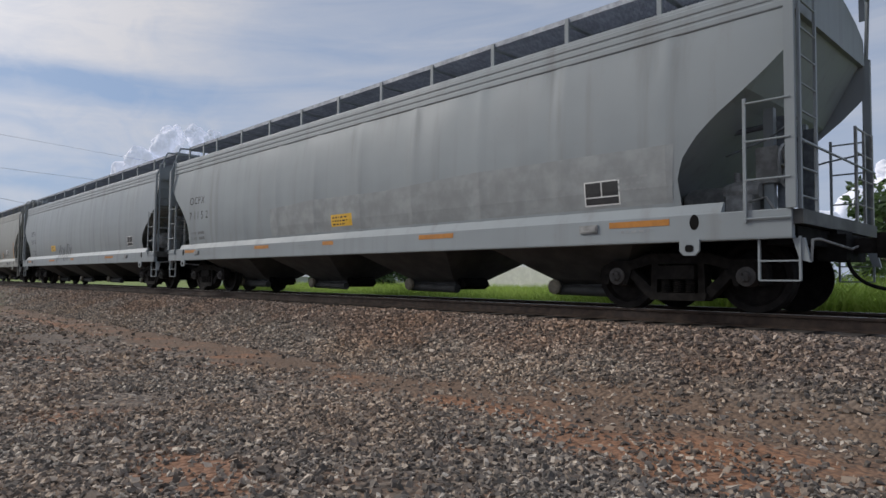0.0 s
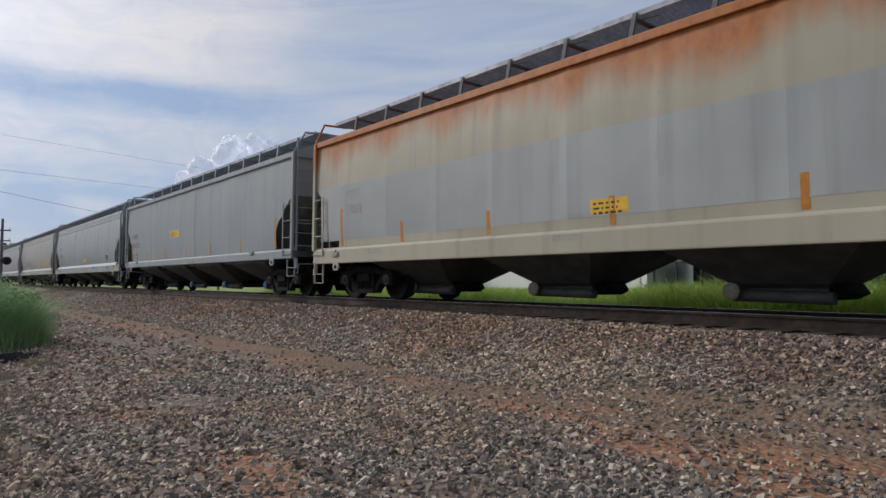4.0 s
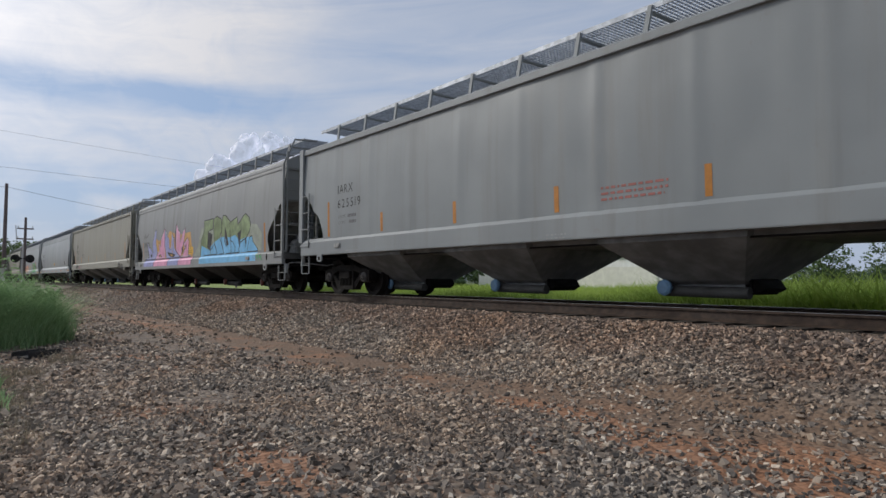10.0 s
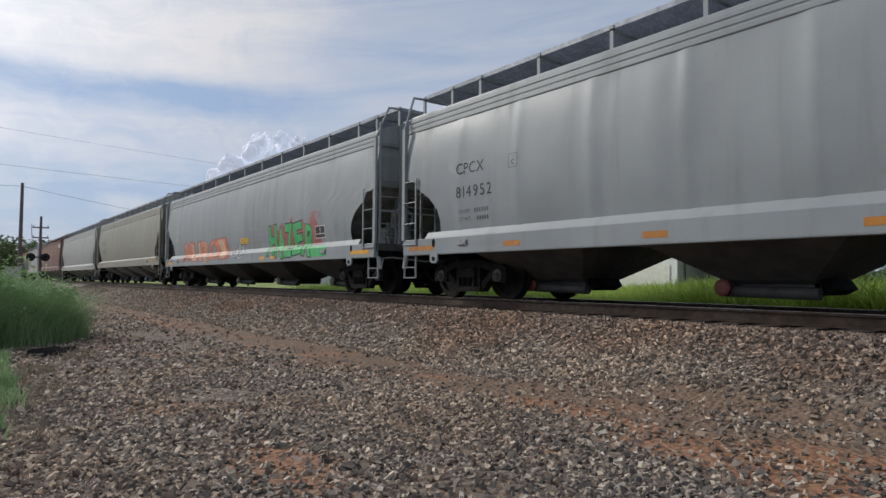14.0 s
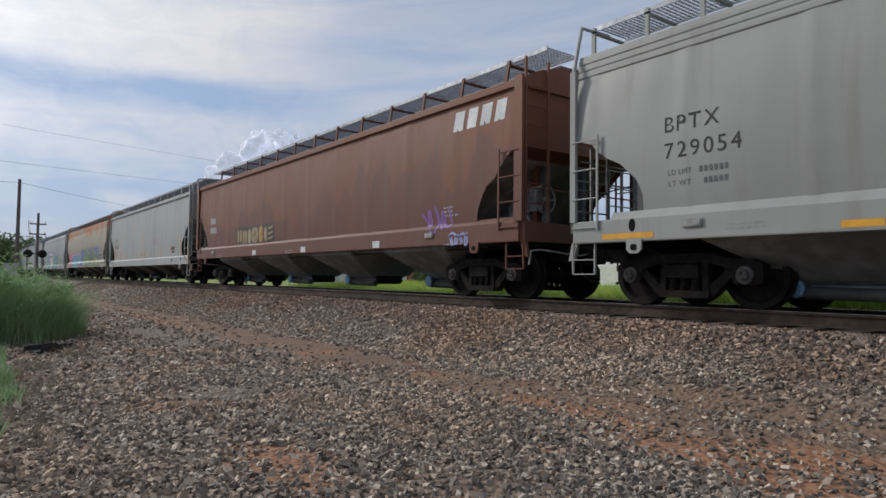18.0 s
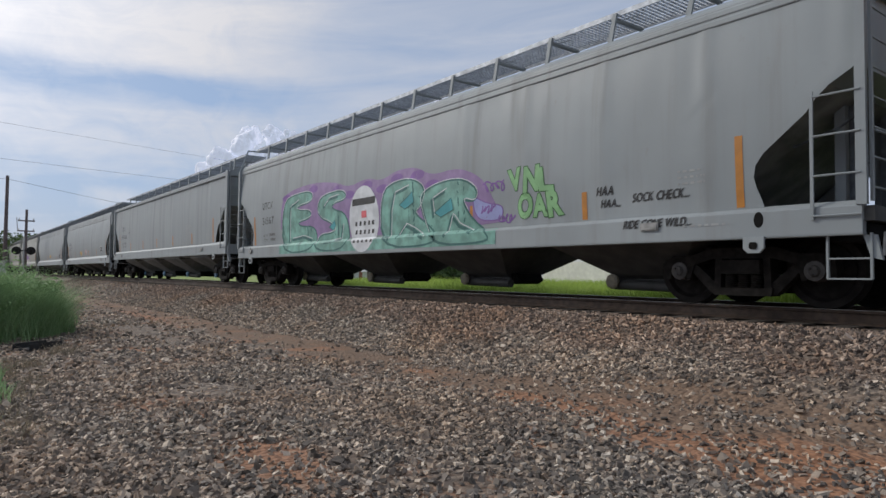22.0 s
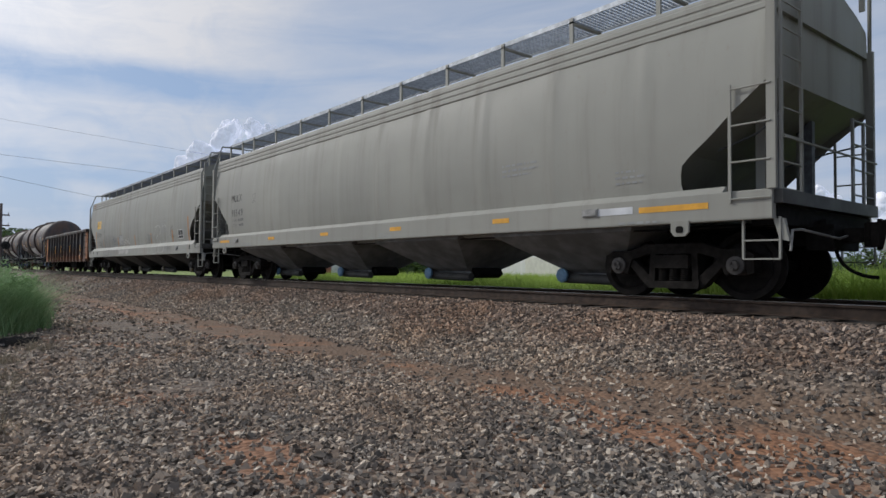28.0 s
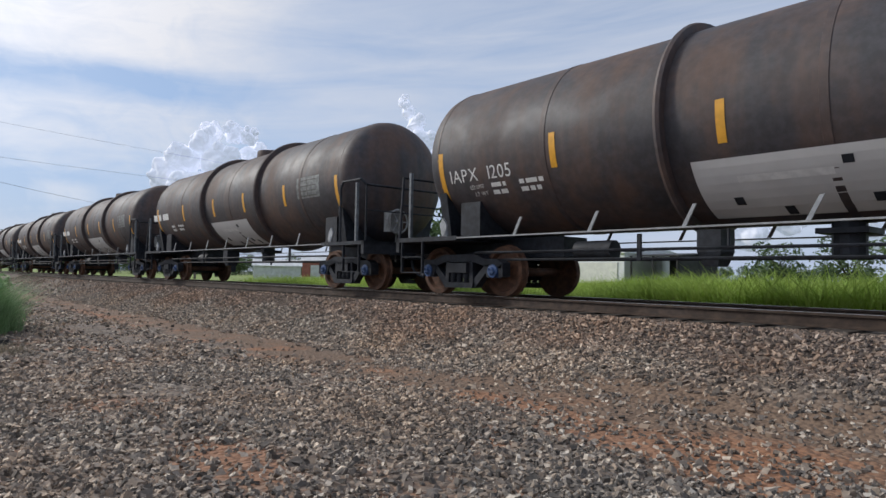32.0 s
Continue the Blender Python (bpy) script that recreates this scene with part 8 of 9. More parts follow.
MINT = (
    [(-5.8, 0.95), (-5.6, 2.4), (-5.08, 2.54), (-3.9, 2.58), (-3.78, 2.27), (-4.75, 2.22), (-4.7, 2.1), (-3.91, 2.05), (-3.91, 1.84), (-4.72, 1.78), (-4.6, 1.65), (-3.55, 1.6), (-3.67, 0.95)],
    [(-3.6, 0.95), (-3.51, 1.38), (-2.61, 1.39), (-2.61, 1.61), (-3.5, 1.86), (-3.45, 2.36), (-2.19, 2.45), (-1.94, 2.19), (-2.75, 2.12), (-2.72, 1.98), (-1.93, 1.83), (-1.85, 0.95)],
    [(-0.46, 0.95), (-0.42, 2.2), (0.17, 2.38), (0.8, 2.37), (1.26, 2.12), (1.08, 1.77), (0.81, 1.64), (1.48, 1.3), (1.72, 0.95)],
    [(1.5, 0.95), (1.17, 1.61), (1.06, 2.0), (1.66, 2.18), (2.4, 2.2), (2.88, 1.95), (2.78, 1.7), (2.4, 1.83), (2.67, 1.42), (3.2, 1.1), (3.18, 0.95)])
for pts in MINT:
    balloon(19, pts, "soft_mint", "teal_dark", 0.04)
for pts in ([(-5.3, 1.2), (-5.2, 2.2), (-4.7, 2.35)], [(-5.1, 1.3), (-4.4, 1.35), (-3.9, 1.25)], [(-3.1, 1.15), (-2.3, 1.2), (-2.2, 1.55)], [(-3.2, 2.05), (-2.9, 2.25), (-2.4, 2.28)], [(-0.1, 1.1), (-0.05, 1.7), (0.1, 2.1), (0.6, 2.2)], [(0.2, 1.15), (0.5, 1.4), (0.8, 1.3), (1.2, 1.1)], [(1.5, 1.5), (1.45, 1.85), (1.9, 2.0)], [(1.9, 1.1), (2.1, 1.5), (2.3, 1.3), (2.7, 1.15)]):
    path = [(a[0] + (b[0] - a[0]) * i / 5, a[1] + (b[1] - a[1]) * i / 5) for a, b in zip(pts, pts[1:]) for i in range(5)] + [pts[-1]]
    scrawl(TRAIN[18][0], TRAIN[18][1], path, 0.07, M["teal_dark"], "graffiti_outline", 0.0135)
    scrawl(TRAIN[18][0], TRAIN[18][1], [(a + 0.06, b + 0.05) for a, b in path], 0.02, M["chalk"], "graffiti_highlight", 0.0145)
for xa, za, xb, zb in ((0.3, 1.85, 0.8, 2.1), (1.55, 1.6, 2.1, 1.85), (-2.9, 1.55, -2.6, 1.7)):
    shape(19, [(xa, za), (xb, zb), (xb + 0.05, za + 0.02), (xa + 0.2, za - 0.1)], "teal", "teal_dark", 0.0155, 0.02)
for x0, x1, z0, z1, seed in ((3.04, 3.6, 1.85, 2.05, 31), (2.95, 3.3, 1.48, 1.64, 33), (3.43, 3.8, 1.28, 1.44, 34)):
    loops(19, x0, x1, z0, z1, seed, "violet", turns=4, width=0.03)
piece(19, "VNL", 3.7, 4.75, 1.75, 2.2, ["lime_pale", "lime_pale"], edge="leaf_shade", seed=67), piece(19, "OAR", 3.9, 4.95, 1.3, 1.75, ["lime_pale", "lime_pale"], edge="leaf_shade", seed=68)
for text, x, z, size in (("HAA", 5.58, 1.56, 0.17), ("HAA...", 5.66, 1.38, 0.15), ("SOCK CHECK...", 6.2, 1.42, 0.16), ("RIDE GONE WILD...", 6.1, 1.04, 0.15)):
    for dx, dz in ((0.0, 0.0), (0.018, 0.012)):
        lettering(TRAIN[18][0], TRAIN[18][1], text, x + dx, z + dz, size * 1.1, M["ink"], "graffiti_tag", shear=0.25, wide=0.74, y_off=0.004 + dx * 0.1)
patch(TRAIN[18][0], TRAIN[18][1], -5.85, 3.4, 0.92, 1.2, M["soft_mint"], "painted_sill", 0, 0.0035)
car, sh = TRAIN[18]
me = bpy.data.meshes.new("painted_shield")
me.from_pydata([(-1.2 + 0.66 * math.cos(a * 0.2618), 1.65 + 0.78 * math.sin(a * 0.2618), 0) for a in range(24)], [], [tuple(range(24))])
lay_on(me, sh, 0, 0, M["chalk"], "painted_shield", car, 0.014)
patch(car, sh, -1.72, -0.7, 1.98, 2.14, M["ink"], "painted_block", 0.03, 0.018)
for i in range(5):
    for j in range(3):
        patch(car, sh, -1.6 + i * 0.19, -1.51 + i * 0.19, 1.1 + j * 0.2, 1.2 + j * 0.2, M["ink"], "painted_dot", 0.02, 0.018)
patch(car, sh, -1.3, -1.08, 1.68, 1.84, M["hot_red"], "painted_dot", 0, 0.02)
loops(22, -8.6, -8.0, 1.6, 1.8, 3, "slate", turns=2)
shape(23, [(-3.8, 0.96), (-3.6, 1.5), (-3.2, 1.75), (-2.7, 1.6), (-2.2, 2.0), (-1.4, 1.8), (-0.6, 2.15), (0.3, 1.9), (1.2, 2.1), (1.6, 1.5), (1.6, 0.96)], "violet", None, 0.002)
bubble(23, 7, -3.4, 1.5, 1.0, 1.7, 72, "ink", 0.025, "slate_light"), shape(23, [(-3.45, 1.3), (-3.4, 1.68), (-3.25, 1.6), (-3.1, 1.35), (-3.25, 1.42)], "ink", None, 0.012)
for xa in (-3.62, -2.2, -0.4):
    shape(23, [(xa, 0.97), (xa + 0.12, 0.97), (xa + 0.1, 1.24), (xa + 0.02, 1.24)], "cyan", "ink", 0.012, 0.02)
bubble(23, 4, -7.1, -5.5, 1.4, 1.86, 24, "umber", 0.022), loops(23, -5.5, -4.9, 1.5, 1.85, 74, "umber", turns=2, width=0.022), loops(23, -4.81, -4.25, 1.5, 1.65, 25, "umber", turns=3, width=0.018)
bars(TRAIN[22][0], TRAIN[22][1], -3.98, 1.78, 1.1, 1, M["dried_red"], 0.06, 0.05), bars(TRAIN[22][0], TRAIN[22][1], -4.98, 1.03, 1.15, 1, M["ink"], 0.08, 0.05), loops(23, -7.4, -5.0, 1.05, 1.2, 26, "peach", turns=7, width=0.03)
# line graffiti of the last hopper
for stroke in (
    [(-5.43, 0.9), (-5.66, 1.22), (-5.66, 1.52), (-5.51, 1.66), (-5.32, 1.61), (-5.6, 1.77), (-5.54, 1.91), (-5.21, 1.94), (-5.13, 1.75), (-5.18, 1.4), (-5.06, 1.15), (-5.12, 0.97), (-5.26, 0.89)],
    [(-5.19, 1.39), (-4.86, 1.4)],
    [(-5.12, 1.44), (-5.13, 1.77), (-5.07, 1.93), (-4.92, 1.95), (-4.55, 1.99), (-4.6, 1.67), (-4.45, 1.76), (-4.53, 1.46), (-4.3, 1.96), (-4.22, 1.95), (-4.34, 1.68), (-4.18, 1.74), (-3.94, 1.59), (-3.8, 1.36)],
    [(-5.06, 1.83), (-5.07, 1.59), (-4.91, 1.45), (-4.84, 1.6), (-4.74, 1.69)],
    [(-4.67, 1.48), (-4.42, 1.44), (-4.53, 1.36), (-4.47, 1.15), (-4.68, 0.91)],
    [(-4.77, 1.38), (-4.79, 1.09), (-4.6, 1.31), (-4.53, 1.36)]):
    scrawl(TRAIN[24][0], TRAIN[24][1], stroke, 0.024, M["pencil"], "graffiti_line", 0.006)
for stroke in (
    [(-4.26, 1.34), (-4.38, 1.05), (-4.64, 0.9), (-4.95, 0.96)],
    [(-3.86, 1.31), (-3.91, 1.04), (-4.14, 0.89)],
    [(-5.05, 0.97), (-4.86, 1.17), (-5.0, 1.38)],
    [(-6.43, 1.34), (-6.48, 1.59), (-6.38, 1.75), (-6.32, 1.53), (-6.29, 1.35)],
    [(-6.29, 1.35), (-6.3, 1.61), (-6.15, 1.73), (-6.11, 1.51), (-6.05, 1.32), (-6.08, 1.64), (-5.96, 1.76), (-5.93, 1.54), (-5.86, 1.34)]):
    scrawl(TRAIN[24][0], TRAIN[24][1], stroke, 0.024, M["pencil"], "graffiti_line", 0.006)
for stroke in (
    [(-3.86, 1.67), (-3.73, 1.67), (-3.85, 1.74), (-3.68, 1.79), (-3.77, 1.57), (-3.64, 1.59), (-3.66, 1.79), (-3.57, 1.81), (-3.64, 1.54), (-3.53, 1.55), (-3.53, 1.91), (-3.43, 1.81), (-3.41, 1.62), (-3.52, 1.53), (-3.37, 1.77), (-3.36, 1.54), (-3.26, 1.55), (-3.27, 1.74), (-3.17, 1.74), (-3.24, 1.62), (-3.15, 1.63)],
    [(-3.72, 1.48), (-3.32, 1.46)],
    [(-3.53, 1.46), (-3.52, 1.35)],
    [(-3.06, 1.61), (-3.0, 1.75), (-2.99, 1.52), (-2.87, 1.48), (-3.05, 1.43), (-3.05, 1.59)]):
    scrawl(TRAIN[24][0], TRAIN[24][1], stroke, 0.032, M["pencil_blue"], "graffiti_line", 0.006)
for stroke in (
    [(-3.33, 0.97), (-3.18, 0.97), (-3.26, 1.19), (-3.16, 1.07), (-3.13, 1.0), (-3.03, 1.18), (-3.05, 0.98), (-2.92, 1.22), (-2.97, 1.01), (-2.81, 0.98), (-2.87, 1.18), (-2.79, 1.03), (-2.64, 1.18), (-2.72, 1.04), (-2.57, 1.03)],
    [(-2.44, 1.2), (-2.4, 0.99), (-2.24, 1.09), (-2.47, 1.09), (-2.34, 1.07), (-2.26, 0.92)]):
    scrawl(TRAIN[24][0], TRAIN[24][1], stroke, 0.022, M["pencil_pale"], "graffiti_line", 0.006)
bubble(25, 2, -2.5, -1.75, 1.42, 1.85, 34, "pencil", 0.02, "slate"), bubble(25, 3, -2.45, -0.57, 0.98, 1.2, 31, "slate", 0.02, "slate_light")
bubble(25, 4, 2.06, 3.21, 1.38, 1.76, 35, "pencil_pale", 0.02), bubble(25, 2, 3.4, 5.1, 0.98, 2.0, 36, "slate_light", 0.024), loops(25, 5.1, 5.9, 1.0, 1.2, 32, "slate", turns=7, width=0.018), loops(25, -2.5, -0.6, 1.4, 1.72, 30, "slate_light", turns=6, width=0.04)
scrawl(TRAIN[24][0], TRAIN[24][1], [(5.85, 1.95), (5.62, 1.6), (5.8, 1.55), (5.74, 1.72)], 0.02, M["ink"]), scrawl(TRAIN[24][0], TRAIN[24][1], [(5.98, 2.0), (6.0, 1.55), (6.15, 1.6)], 0.02, M["ink"])
patch(TRAIN[22][0], TRAIN[22][1], -5.6, -5.0, 1.05, 1.2, M["chalk"], "white_decal")
patch(TRAIN[23][0], TRAIN[23][1], 6.6, 7.2, 1.16, 1.26, M["chalk"], "white_decal")
for x, z0, z1 in ((-7.64, 1.36, 2.24), (7.75, 1.36, 2.23), (-5.85, 1.36, 1.8), (-2.78, 1.36, 1.81), (0.3, 1.36, 1.8), (2.9, 1.36, 1.8), (5.85, 1.36, 1.8)):
    patch(TRAIN[24][0], TRAIN[24][1], x, x + 0.1, z0, z1, M["orange"], "reflective_stripe", -0.01, 0.004)
shape(25, [(-8.78, 3.56), (-8.58, 3.59), (-8.36, 3.57), (-8.33, 3.78), (-8.76, 3.76)], "rustorange", None, 0.004)
for x in (-5.6, -3.67, -1.83, 0.53, 1.96, 3.8, 5.65):
    patch(TRAIN[16][0], TRAIN[16][1], x - 0.05, x + 0.05, 1.23, 1.66, M["orange"], "reflective_stripe")
for x in (7.3, -7.3):
    patch(TRAIN[16][0], TRAIN[16][1], x, x + 0.1, 1.23, 2.11, M["orange"], "reflective_stripe")


# ---------------------------------------------------------------- loose stones
def stone_material():
    m = Nodes("ballast_stone", 0.85)
    r = m.random(island=True)
    ramp = m.n.new("ShaderNodeValToRGB")
    els = ramp.color_ramp.elements
    els[0].position, els[0].color = 0.0, (0.035, 0.033, 0.031, 1)
    els[1].position, els[1].color = 1.0, (0.54, 0.5, 0.45, 1)
    for p, c in ((0.25, (0.1, 0.092, 0.086, 1)), (0.5, (0.19, 0.168, 0.15, 1)), (0.72, (0.27, 0.215, 0.17, 1)), (0.88, (0.42, 0.37, 0.32, 1))):
        e = els.new(p)
        e.color = c
    m.l.new(r, ramp.inputs[0])
    c = m.mix(m.ramp(m.noise(45, 4), 0.35, 0.7, 0.0, 0.35), ramp.outputs[0], (0.14, 0.12, 0.105))
    zone = m.noise(0.55, 4, 0.6)
    c = m.mix(m.ramp(zone, 0.45, 0.68, 0.0, 0.4), c, m.mix(1.0, c, (1.25, 1.0, 0.76), "MULTIPLY"))
    c = m.mix(m.ramp(zone, 0.5, 0.36, 0.0, 0.6), c, m.mix(1.0, c, (0.8, 0.83, 0.84), "MULTIPLY"))
    m.bump(m.noise(60, 4), 0.4, 0.01)
    c = m.mix(m.ramp(m.math("ADD", m.axis(1), m.ramp(zone, 0.3, 0.7, -0.4, 0.4)), 6.0, 6.8), c, m.mix(1.0, c, (0.84, 0.77, 0.75), "MULTIPLY"))
    c = m.mix(m.ramp(m.math("ADD", m.axis(0), m.ramp(zone, 0.3, 0.7, -1.2, 1.2)), -2.2, -5.0), c, m.mix(1.0, c, (1.3, 1.24, 1.17), "MULTIPLY"))
    return m.done(m.mix(1.0, c, (1.17, 1.13, 1.06), "MULTIPLY"))


M["stone"] = stone_material()


def ico():
    """A rough block: eight corners, twelve faces."""
    v = np.array([(x, y, z) for x in (-1, 1) for y in (-1, 1) for z in (-1, 1)], float) * 0.68
    f = np.array([(0, 1, 3), (0, 3, 2), (4, 6, 7), (4, 7, 5), (0, 4, 5), (0, 5, 1), (2, 3, 7), (2, 7, 6), (0, 2, 6), (0, 6, 4), (1, 5, 7), (1, 7, 3)])
    return v, f


def strip_amount(x, y):
    """How bare the ground is: 1 on the worn dirt strip and in the red patches, 0 on gravel."""
    w = noise.noise(Vector((x * 0.45, y * 0.45, 2.0))) * 0.2
    k = min(1.0, max(0.0, (x + 6.5) / 3.3))
    mid, wide = 4.62 + 0.5 * k, 0.52 + 0.5 * k
    a = math.exp(-((y + w - mid) / wide) ** 4) * (0.86 + 0.4 * noise.noise(Vector((x * 0.9, y * 2.2, 12.0))))
    a = max(a, 0.6 * math.exp(-((y + w - 4.15) / 0.28) ** 4) * min(1.0, max(0.0, -(x + 6) / 4)))
    b = max(0.0, noise.noise(Vector((x * 0.55 + 9, y * 0.8, 7.0))) - 0.2) * 2.0 if y < 4.4 else 0.0
    for bx, by, rx, ry in ((-3.9, 1.65, 0.75, 0.35), (-2.6, 4.1, 1.1, 0.45), (-1.7, 3.9, 0.6, 0.4), (-1.9, 4.6, 0.7, 0.5)):
        b = max(b, 0.75 * math.exp(-((x - bx) / rx) ** 2 - ((y - by) / ry) ** 2))
    return min(1.0, max(a, b))


def scatter_stones(name, count, spot, size, seed, label):
    rng = np.random.default_rng(seed)
    rr = random.Random(seed)
    bv, bf = ico()
    places = []
    while len(places) < count:
        x, y = spot(rr)
        if rr.random() < 0.972 * strip_amount(x, y) ** 0.33:
            continue
        places.append((x, y, ground_z(x, y)))
    p = np.array(places)
    n = len(p)
    s = size * np.exp(rng.normal(0, 0.24, n))
    axes = np.stack([s * rng.uniform(0.9, 1.55, n), s * rng.uniform(0.7, 1.1, n), s * rng.uniform(0.32, 0.62, n)], 1)
    jit = 1 + rng.uniform(-0.26, 0.22, (n, len(bv)))
    v = (bv[None] * jit[:, :, None] + rng.uniform(-0.22, 0.22, (n, len(bv), 3))) * axes[:, None, :]
    q = rng.normal(0, 1, (n, 4)) * np.array([1.0, 0.4, 0.4, 1.0])
    q /= np.linalg.norm(q, axis=1)[:, None]
    w, a, b, c = q.T
    R = np.stack([np.stack([1 - 2 * (b * b + c * c), 2 * (a * b - w * c), 2 * (a * c + w * b)], 1), np.stack([2 * (a * b + w * c), 1 - 2 * (a * a + c * c), 2 * (b * c - w * a)], 1), np.stack([2 * (a * c - w * b), 2 * (b * c + w * a), 1 - 2 * (a * a + b * b)], 1)], 1)
    v = np.einsum("nij,nkj->nki", R, v) + p[:, None, :] + np.array([0, 0, 1.0]) * (axes[:, 2] * rng.uniform(0.0, 0.75, n))[:, None, None]
    f = bf[None] + (np.arange(n) * len(bv))[:, None, None]
    me = bpy.data.meshes.new(name)
    me.vertices.add(n * len(bv))
    me.vertices.foreach_set("co", v.ravel())
    nf = n * len(bf)
    me.loops.add(nf * 3)
    me.loops.foreach_set("vertex_index", f.ravel().astype(np.int32))
    me.polygons.add(nf)
    me.polygons.foreach_set("loop_start", np.arange(0, nf * 3, 3, dtype=np.int32))
    me.update(calc_edges=True)
    me.shade_flat()
    me.materials.append(M["stone"])
    return tagged(new(name, me), label, "stones", kind="stuff")


def near_spot(r):
    while True:
        d = 1.7 + 7.0 * r.random() ** 0.8
        az = radians(r.uniform(8, 96))
        x, y = -math.sin(az) * d, math.cos(az) * d
        if y < 6.6:
            return x, y


def bed_spot(r):
    x = -30 + 36 * r.random() ** 0.75
    return x, TRACK_Y + r.uniform(-4.2, -1.28)


def far_spot(r):
    return -7 - 46 * r.random() ** 1.3, r.uniform(-0.6, 7.6)


scatter_stones("gravel", 54000, near_spot, 0.0195, 11, "loose grey and brown gravel on red dirt")
scatter_stones("ballast", 66000, bed_spot, 0.0235, 12, "grey brown crushed ballast beside the rails")
scatter_stones("yard_gravel", 36000, far_spot, 0.026, 13, "scattered grey gravel on the yard")


# ---------------------------------------------------------------- grass
def blades(name, count, spot, tall, width, seed, mat, label, lean=0.45):
    rng = np.random.default_rng(seed)
    rr = random.Random(seed)
    pts = []
    for _ in range(count):
        x, y, k = spot(rr)
        pts.append((x, y, ground_z(x, y) - 0.01, k))
    p = np.array(pts)
    n = len(p)
    h = tall * p[:, 3] * rng.uniform(0.5, 1.15, n)
    a = rng.uniform(0, 2 * np.pi, n)
    side = np.stack([np.cos(a), np.sin(a), 0 * a], 1) * (width * rng.uniform(0.6, 1.3, n))[:, None]
    b = rng.uniform(0, 2 * np.pi, n)
    bend = np.stack([np.cos(b), np.sin(b), 0 * b], 1) * (h * rng.uniform(0.1, lean * 2, n))[:, None]
    base = p[:, :3]
    up = np.array([0, 0, 1.0])[None] * h[:, None]
    mid = base + up * 0.6 + bend * 0.35
    tip = base + up * 0.92 + bend
    v = np.stack([base - side, base + side, mid + side * 0.7, mid - side * 0.7, tip], 1)
    k = np.arange(n) * 5
    me = bpy.data.meshes.new(name)
    me.vertices.add(n * 5)
    me.vertices.foreach_set("co", v.ravel())
    loops = np.stack([k, k + 1, k + 2, k + 3, k + 3, k + 2, k + 4], 1)
    me.loops.add(n * 7)
    me.loops.foreach_set("vertex_index", loops.ravel().astype(np.int32))
    me.polygons.add(n * 2)
    me.polygons.foreach_set("loop_start", np.stack([np.arange(n) * 7, np.arange(n) * 7 + 4], 1).ravel().astype(np.int32))
    me.update(calc_edges=True)
    me.materials.append(mat)
    return tagged(new(name, me), label, "grass", kind="stuff")


M["field_grass"] = foliage("field_grass", (0.3, 0.43, 0.07), (0.52, 0.64, 0.16), 0.45)
M["bush_grass"] = foliage("bush_grass", (0.2, 0.34, 0.14), (0.46, 0.64, 0.34))


def field_spot(r):
    y = 12.7 + 50 * r.random() ** 2.4
    x = r.uniform(-1.35, 0.35) * (y + 6) - 4
    low = 0.66 if x < -0.8 * y else 0.66 + 0.34 * min(1.0, (x + 0.8 * y) / (0.2 * y))
    return x, y, low * 0.9 + low * 0.4 * noise.noise(Vector((x * 0.2, y * 0.2, 3))) + 0.2 * r.random()


def bush_spot(r):
    c = BUSHES[r.randrange(len(BUSHES))]
    while True:
        u, v = r.gauss(0, 0.45), r.gauss(0, 0.45)
        if u * u + v * v < 1.2:
            break
    return c[0] + u * c[2], c[1] + v * c[2], c[3] * (1.15 - 0.5 * (u * u + v * v))


BUSHES = [(-13.9, 1.45, 0.5, 0.8), (-13.6, 1.15, 0.6, 0.85), (-13.2, 0.55, 0.8, 1.0), (-14.4, 0.4, 1.0, 1.15), (-12.8, 0.0, 0.75, 0.9), (-15.6, 1.0, 0.8, 0.95), (-14.8, -0.6, 1.3, 1.2)]
WEEDS = [(-6.1, 0.2, 0.35), (-7.2, 0.4, 0.35), (-8.3, 0.4, 0.4), (-5.2, 0.1, 0.3), (-9.5, 0.4, 0.4), (-10.6, 0.45, 0.45)]


M["straw"] = foliage("dry_grass", (0.2, 0.17, 0.12), (0.4, 0.34, 0.24))
TUFTS = [(-7.8, 0.75, 0.3), (-7.0, 0.55, 0.4), (-9.3, 0.8, 0.35), (-6.1, 0.4, 0.3), (-10.6, 1.35, 0.4), (-5.4, 0.45, 0.25), (-8.4, 0.5, 0.5)]


def tuft_spot(r):
    c = TUFTS[r.randrange(len(TUFTS))]
    return c[0] + r.gauss(0, 0.2), c[1] + r.gauss(0, 0.12), c[2] * 2.0


def weed_spot(r):
    c = WEEDS[r.randrange(len(WEEDS))]
    return c[0] + r.gauss(0, 0.25), c[1] - abs(r.gauss(0, 0.25)) + 0.1, c[2] * 1.6


def verge_spot(r):
    x = r.uniform(-75, -16)
    return x, r.uniform(-1.0, 3.2) * (1 - 0.2 * r.random()) - max(0, (x + 30)) * 0.05, 0.5 + 0.5 * r.random()


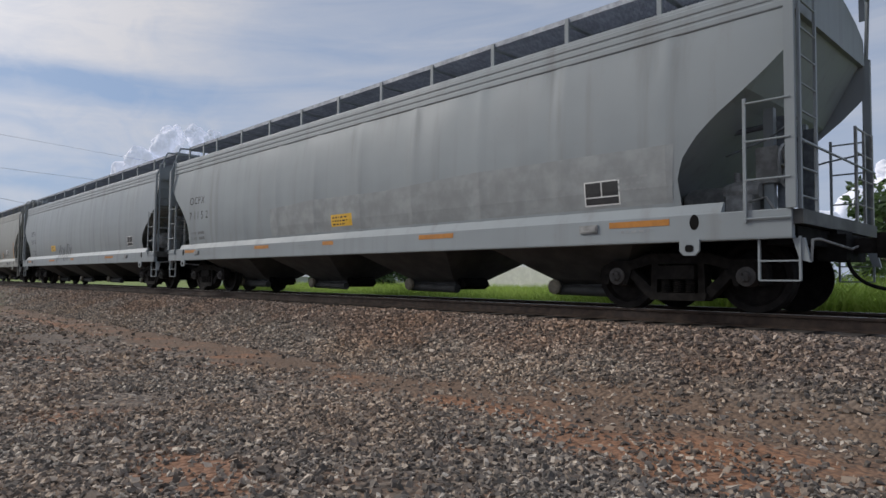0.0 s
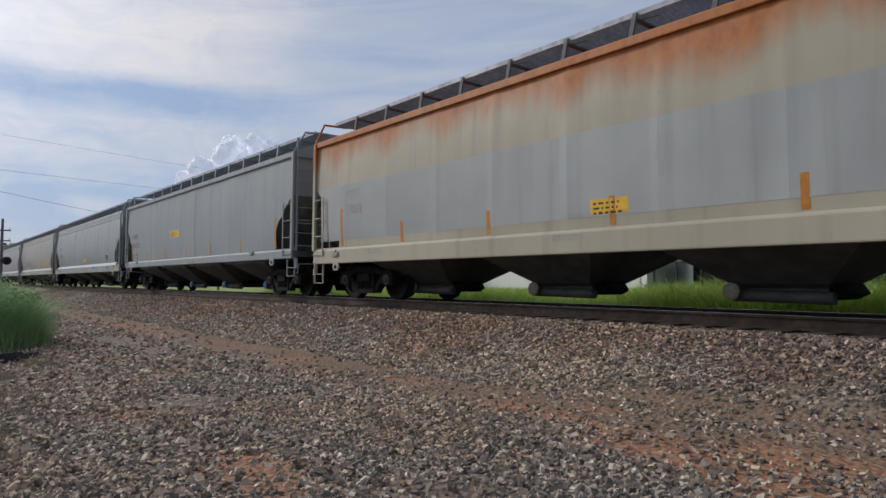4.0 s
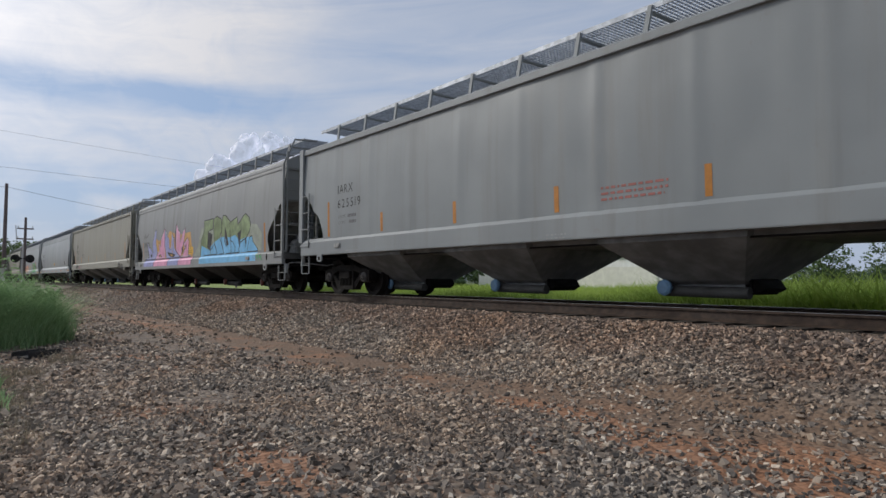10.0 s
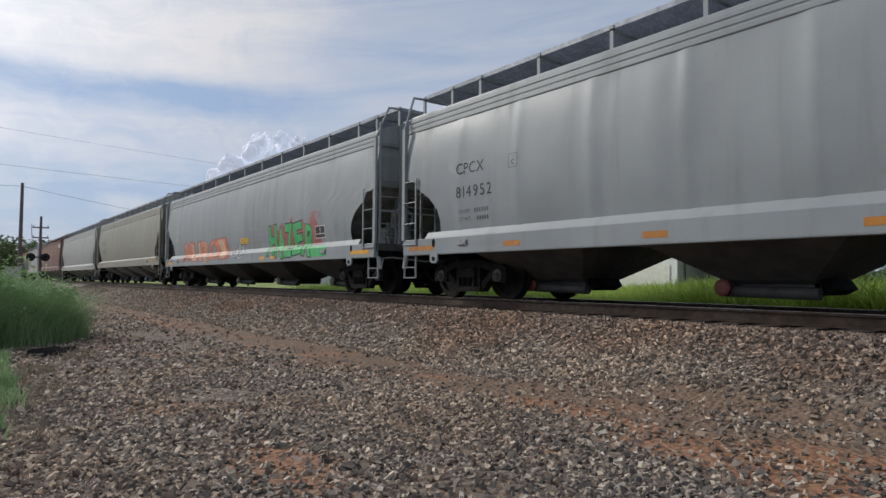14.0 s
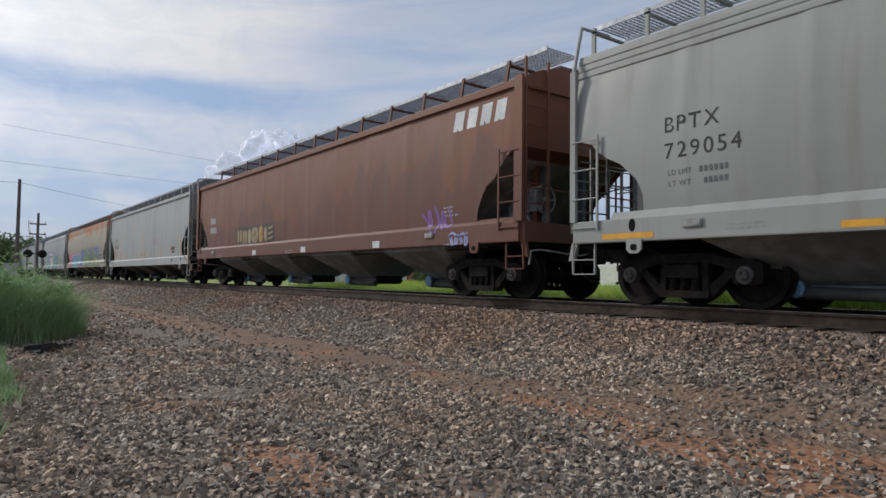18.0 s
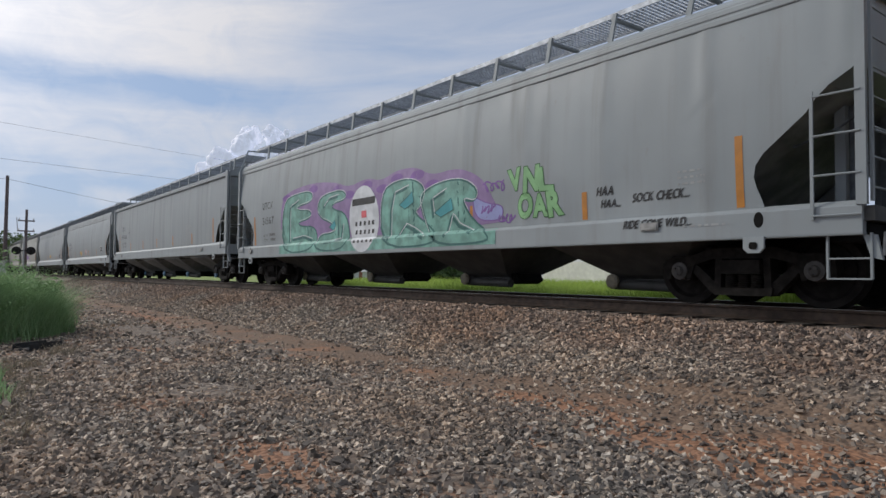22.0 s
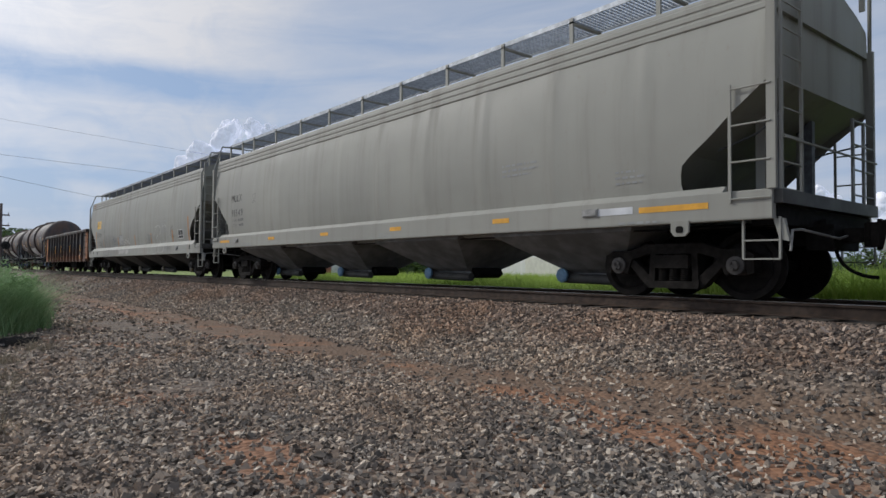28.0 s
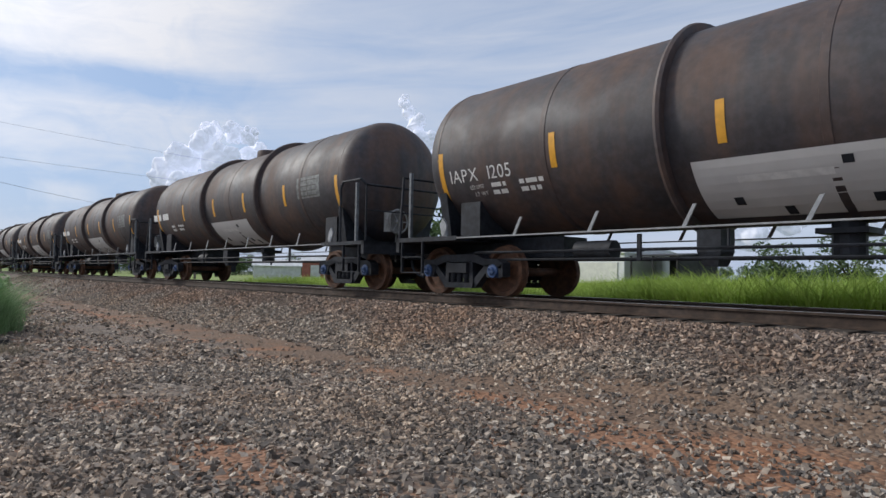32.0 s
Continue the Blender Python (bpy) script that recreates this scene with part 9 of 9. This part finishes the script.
blades("field_grass", 90000, field_spot, 1.2, 0.02, 21, M["field_grass"], "tall bright green grass of the field")
M["weed_leaf"] = foliage("weed_leaves", (0.2, 0.34, 0.14), (0.48, 0.66, 0.34))
rnd = random.Random(31)
for bx, by, br, bh in BUSHES:
    w = thing("weed_plant", pose(bx, by, ground_z(bx, by) - 0.02), "leafy green weed with thin branching stems", "plant", "weeds beside the gravel")
    stems, leaves = Geo(), Geo()
    for _ in range(16):
        a, rr_ = rnd.uniform(0, 6.28), br * rnd.uniform(0.1, 0.8)
        tip = Vector((math.cos(a) * rr_, math.sin(a) * rr_, bh * rnd.uniform(0.55, 1.25)))
        stems.rod((math.cos(a) * rr_ * 0.3, math.sin(a) * rr_ * 0.3, 0), tip, 0.007, 4, 0.003)
        for f in (0.45, 0.65, 0.85, 1.0):
            lump = leaf_cloud(rnd, tip * f, br * 0.26, 60, 0.029)
            leaves.add(lump.v, lump.f)
    part("stems", stems, M["weed_leaf"], w)
    part("leaves", leaves, M["weed_leaf"], w)
blades("bush_grass", 19000, bush_spot, 1.08, 0.0048, 22, M["bush_grass"], "dense feathery clump of tall green grass", 0.62)
blades("dry_tufts", 900, tuft_spot, 0.2, 0.004, 25, M["straw"], "dry brown grass tufts at the edge of the gravel", 0.8)
blades("weeds", 2600, weed_spot, 0.3, 0.006, 23, M["bush_grass"], "low green weeds at the edge of the gravel")
blades("verge_grass", 9000, verge_spot, 0.5, 0.016, 24, M["bush_grass"], "green verge grass beside the track")
tray = thing("plastic_tray", pose(-11.4, 1.16, ground_z(-11.4, 1.16) + 0.01, 0, 0, 134), "black plastic tray lying on the gravel", "tray")
part("base", Geo().box(-0.32, 0.32, -0.14, 0.14, 0.0, 0.02), M["shed"], tray)
for y in (-0.14, 0.13):
    part("rim", Geo().box(-0.32, 0.32, y, y + 0.01, 0.02, 0.09), M["shed"], tray)


# ---------------------------------------------------------------- what moves
# seconds, metres that the train runs ahead of its mean speed
SLACK = [(float(t), {31: -0.27}.get(t, 0.0)) for t in range(33)]


def motions():
    for car, x in ROLLING:
        walk(car, [(t, pose(x + SPEED * t + slack, TRACK_Y, RAIL_Z)) for t, slack in SLACK])
    first = FIRST_WHEEL[0]
    walk(first, [(k / FPS, pose(0, 0, 0, 0, math.degrees(SPEED * k / FPS / WHEEL_R) % 360.0, 0)) for k in range(int(32 * FPS) + 1)])
    for ob in WHEELS:
        ob.rotation_mode = "QUATERNION"
        keys = ob.animation_data_create()
        keys.action = first.animation_data.action
        keys.action_slot = first.animation_data.action_slot


motions()
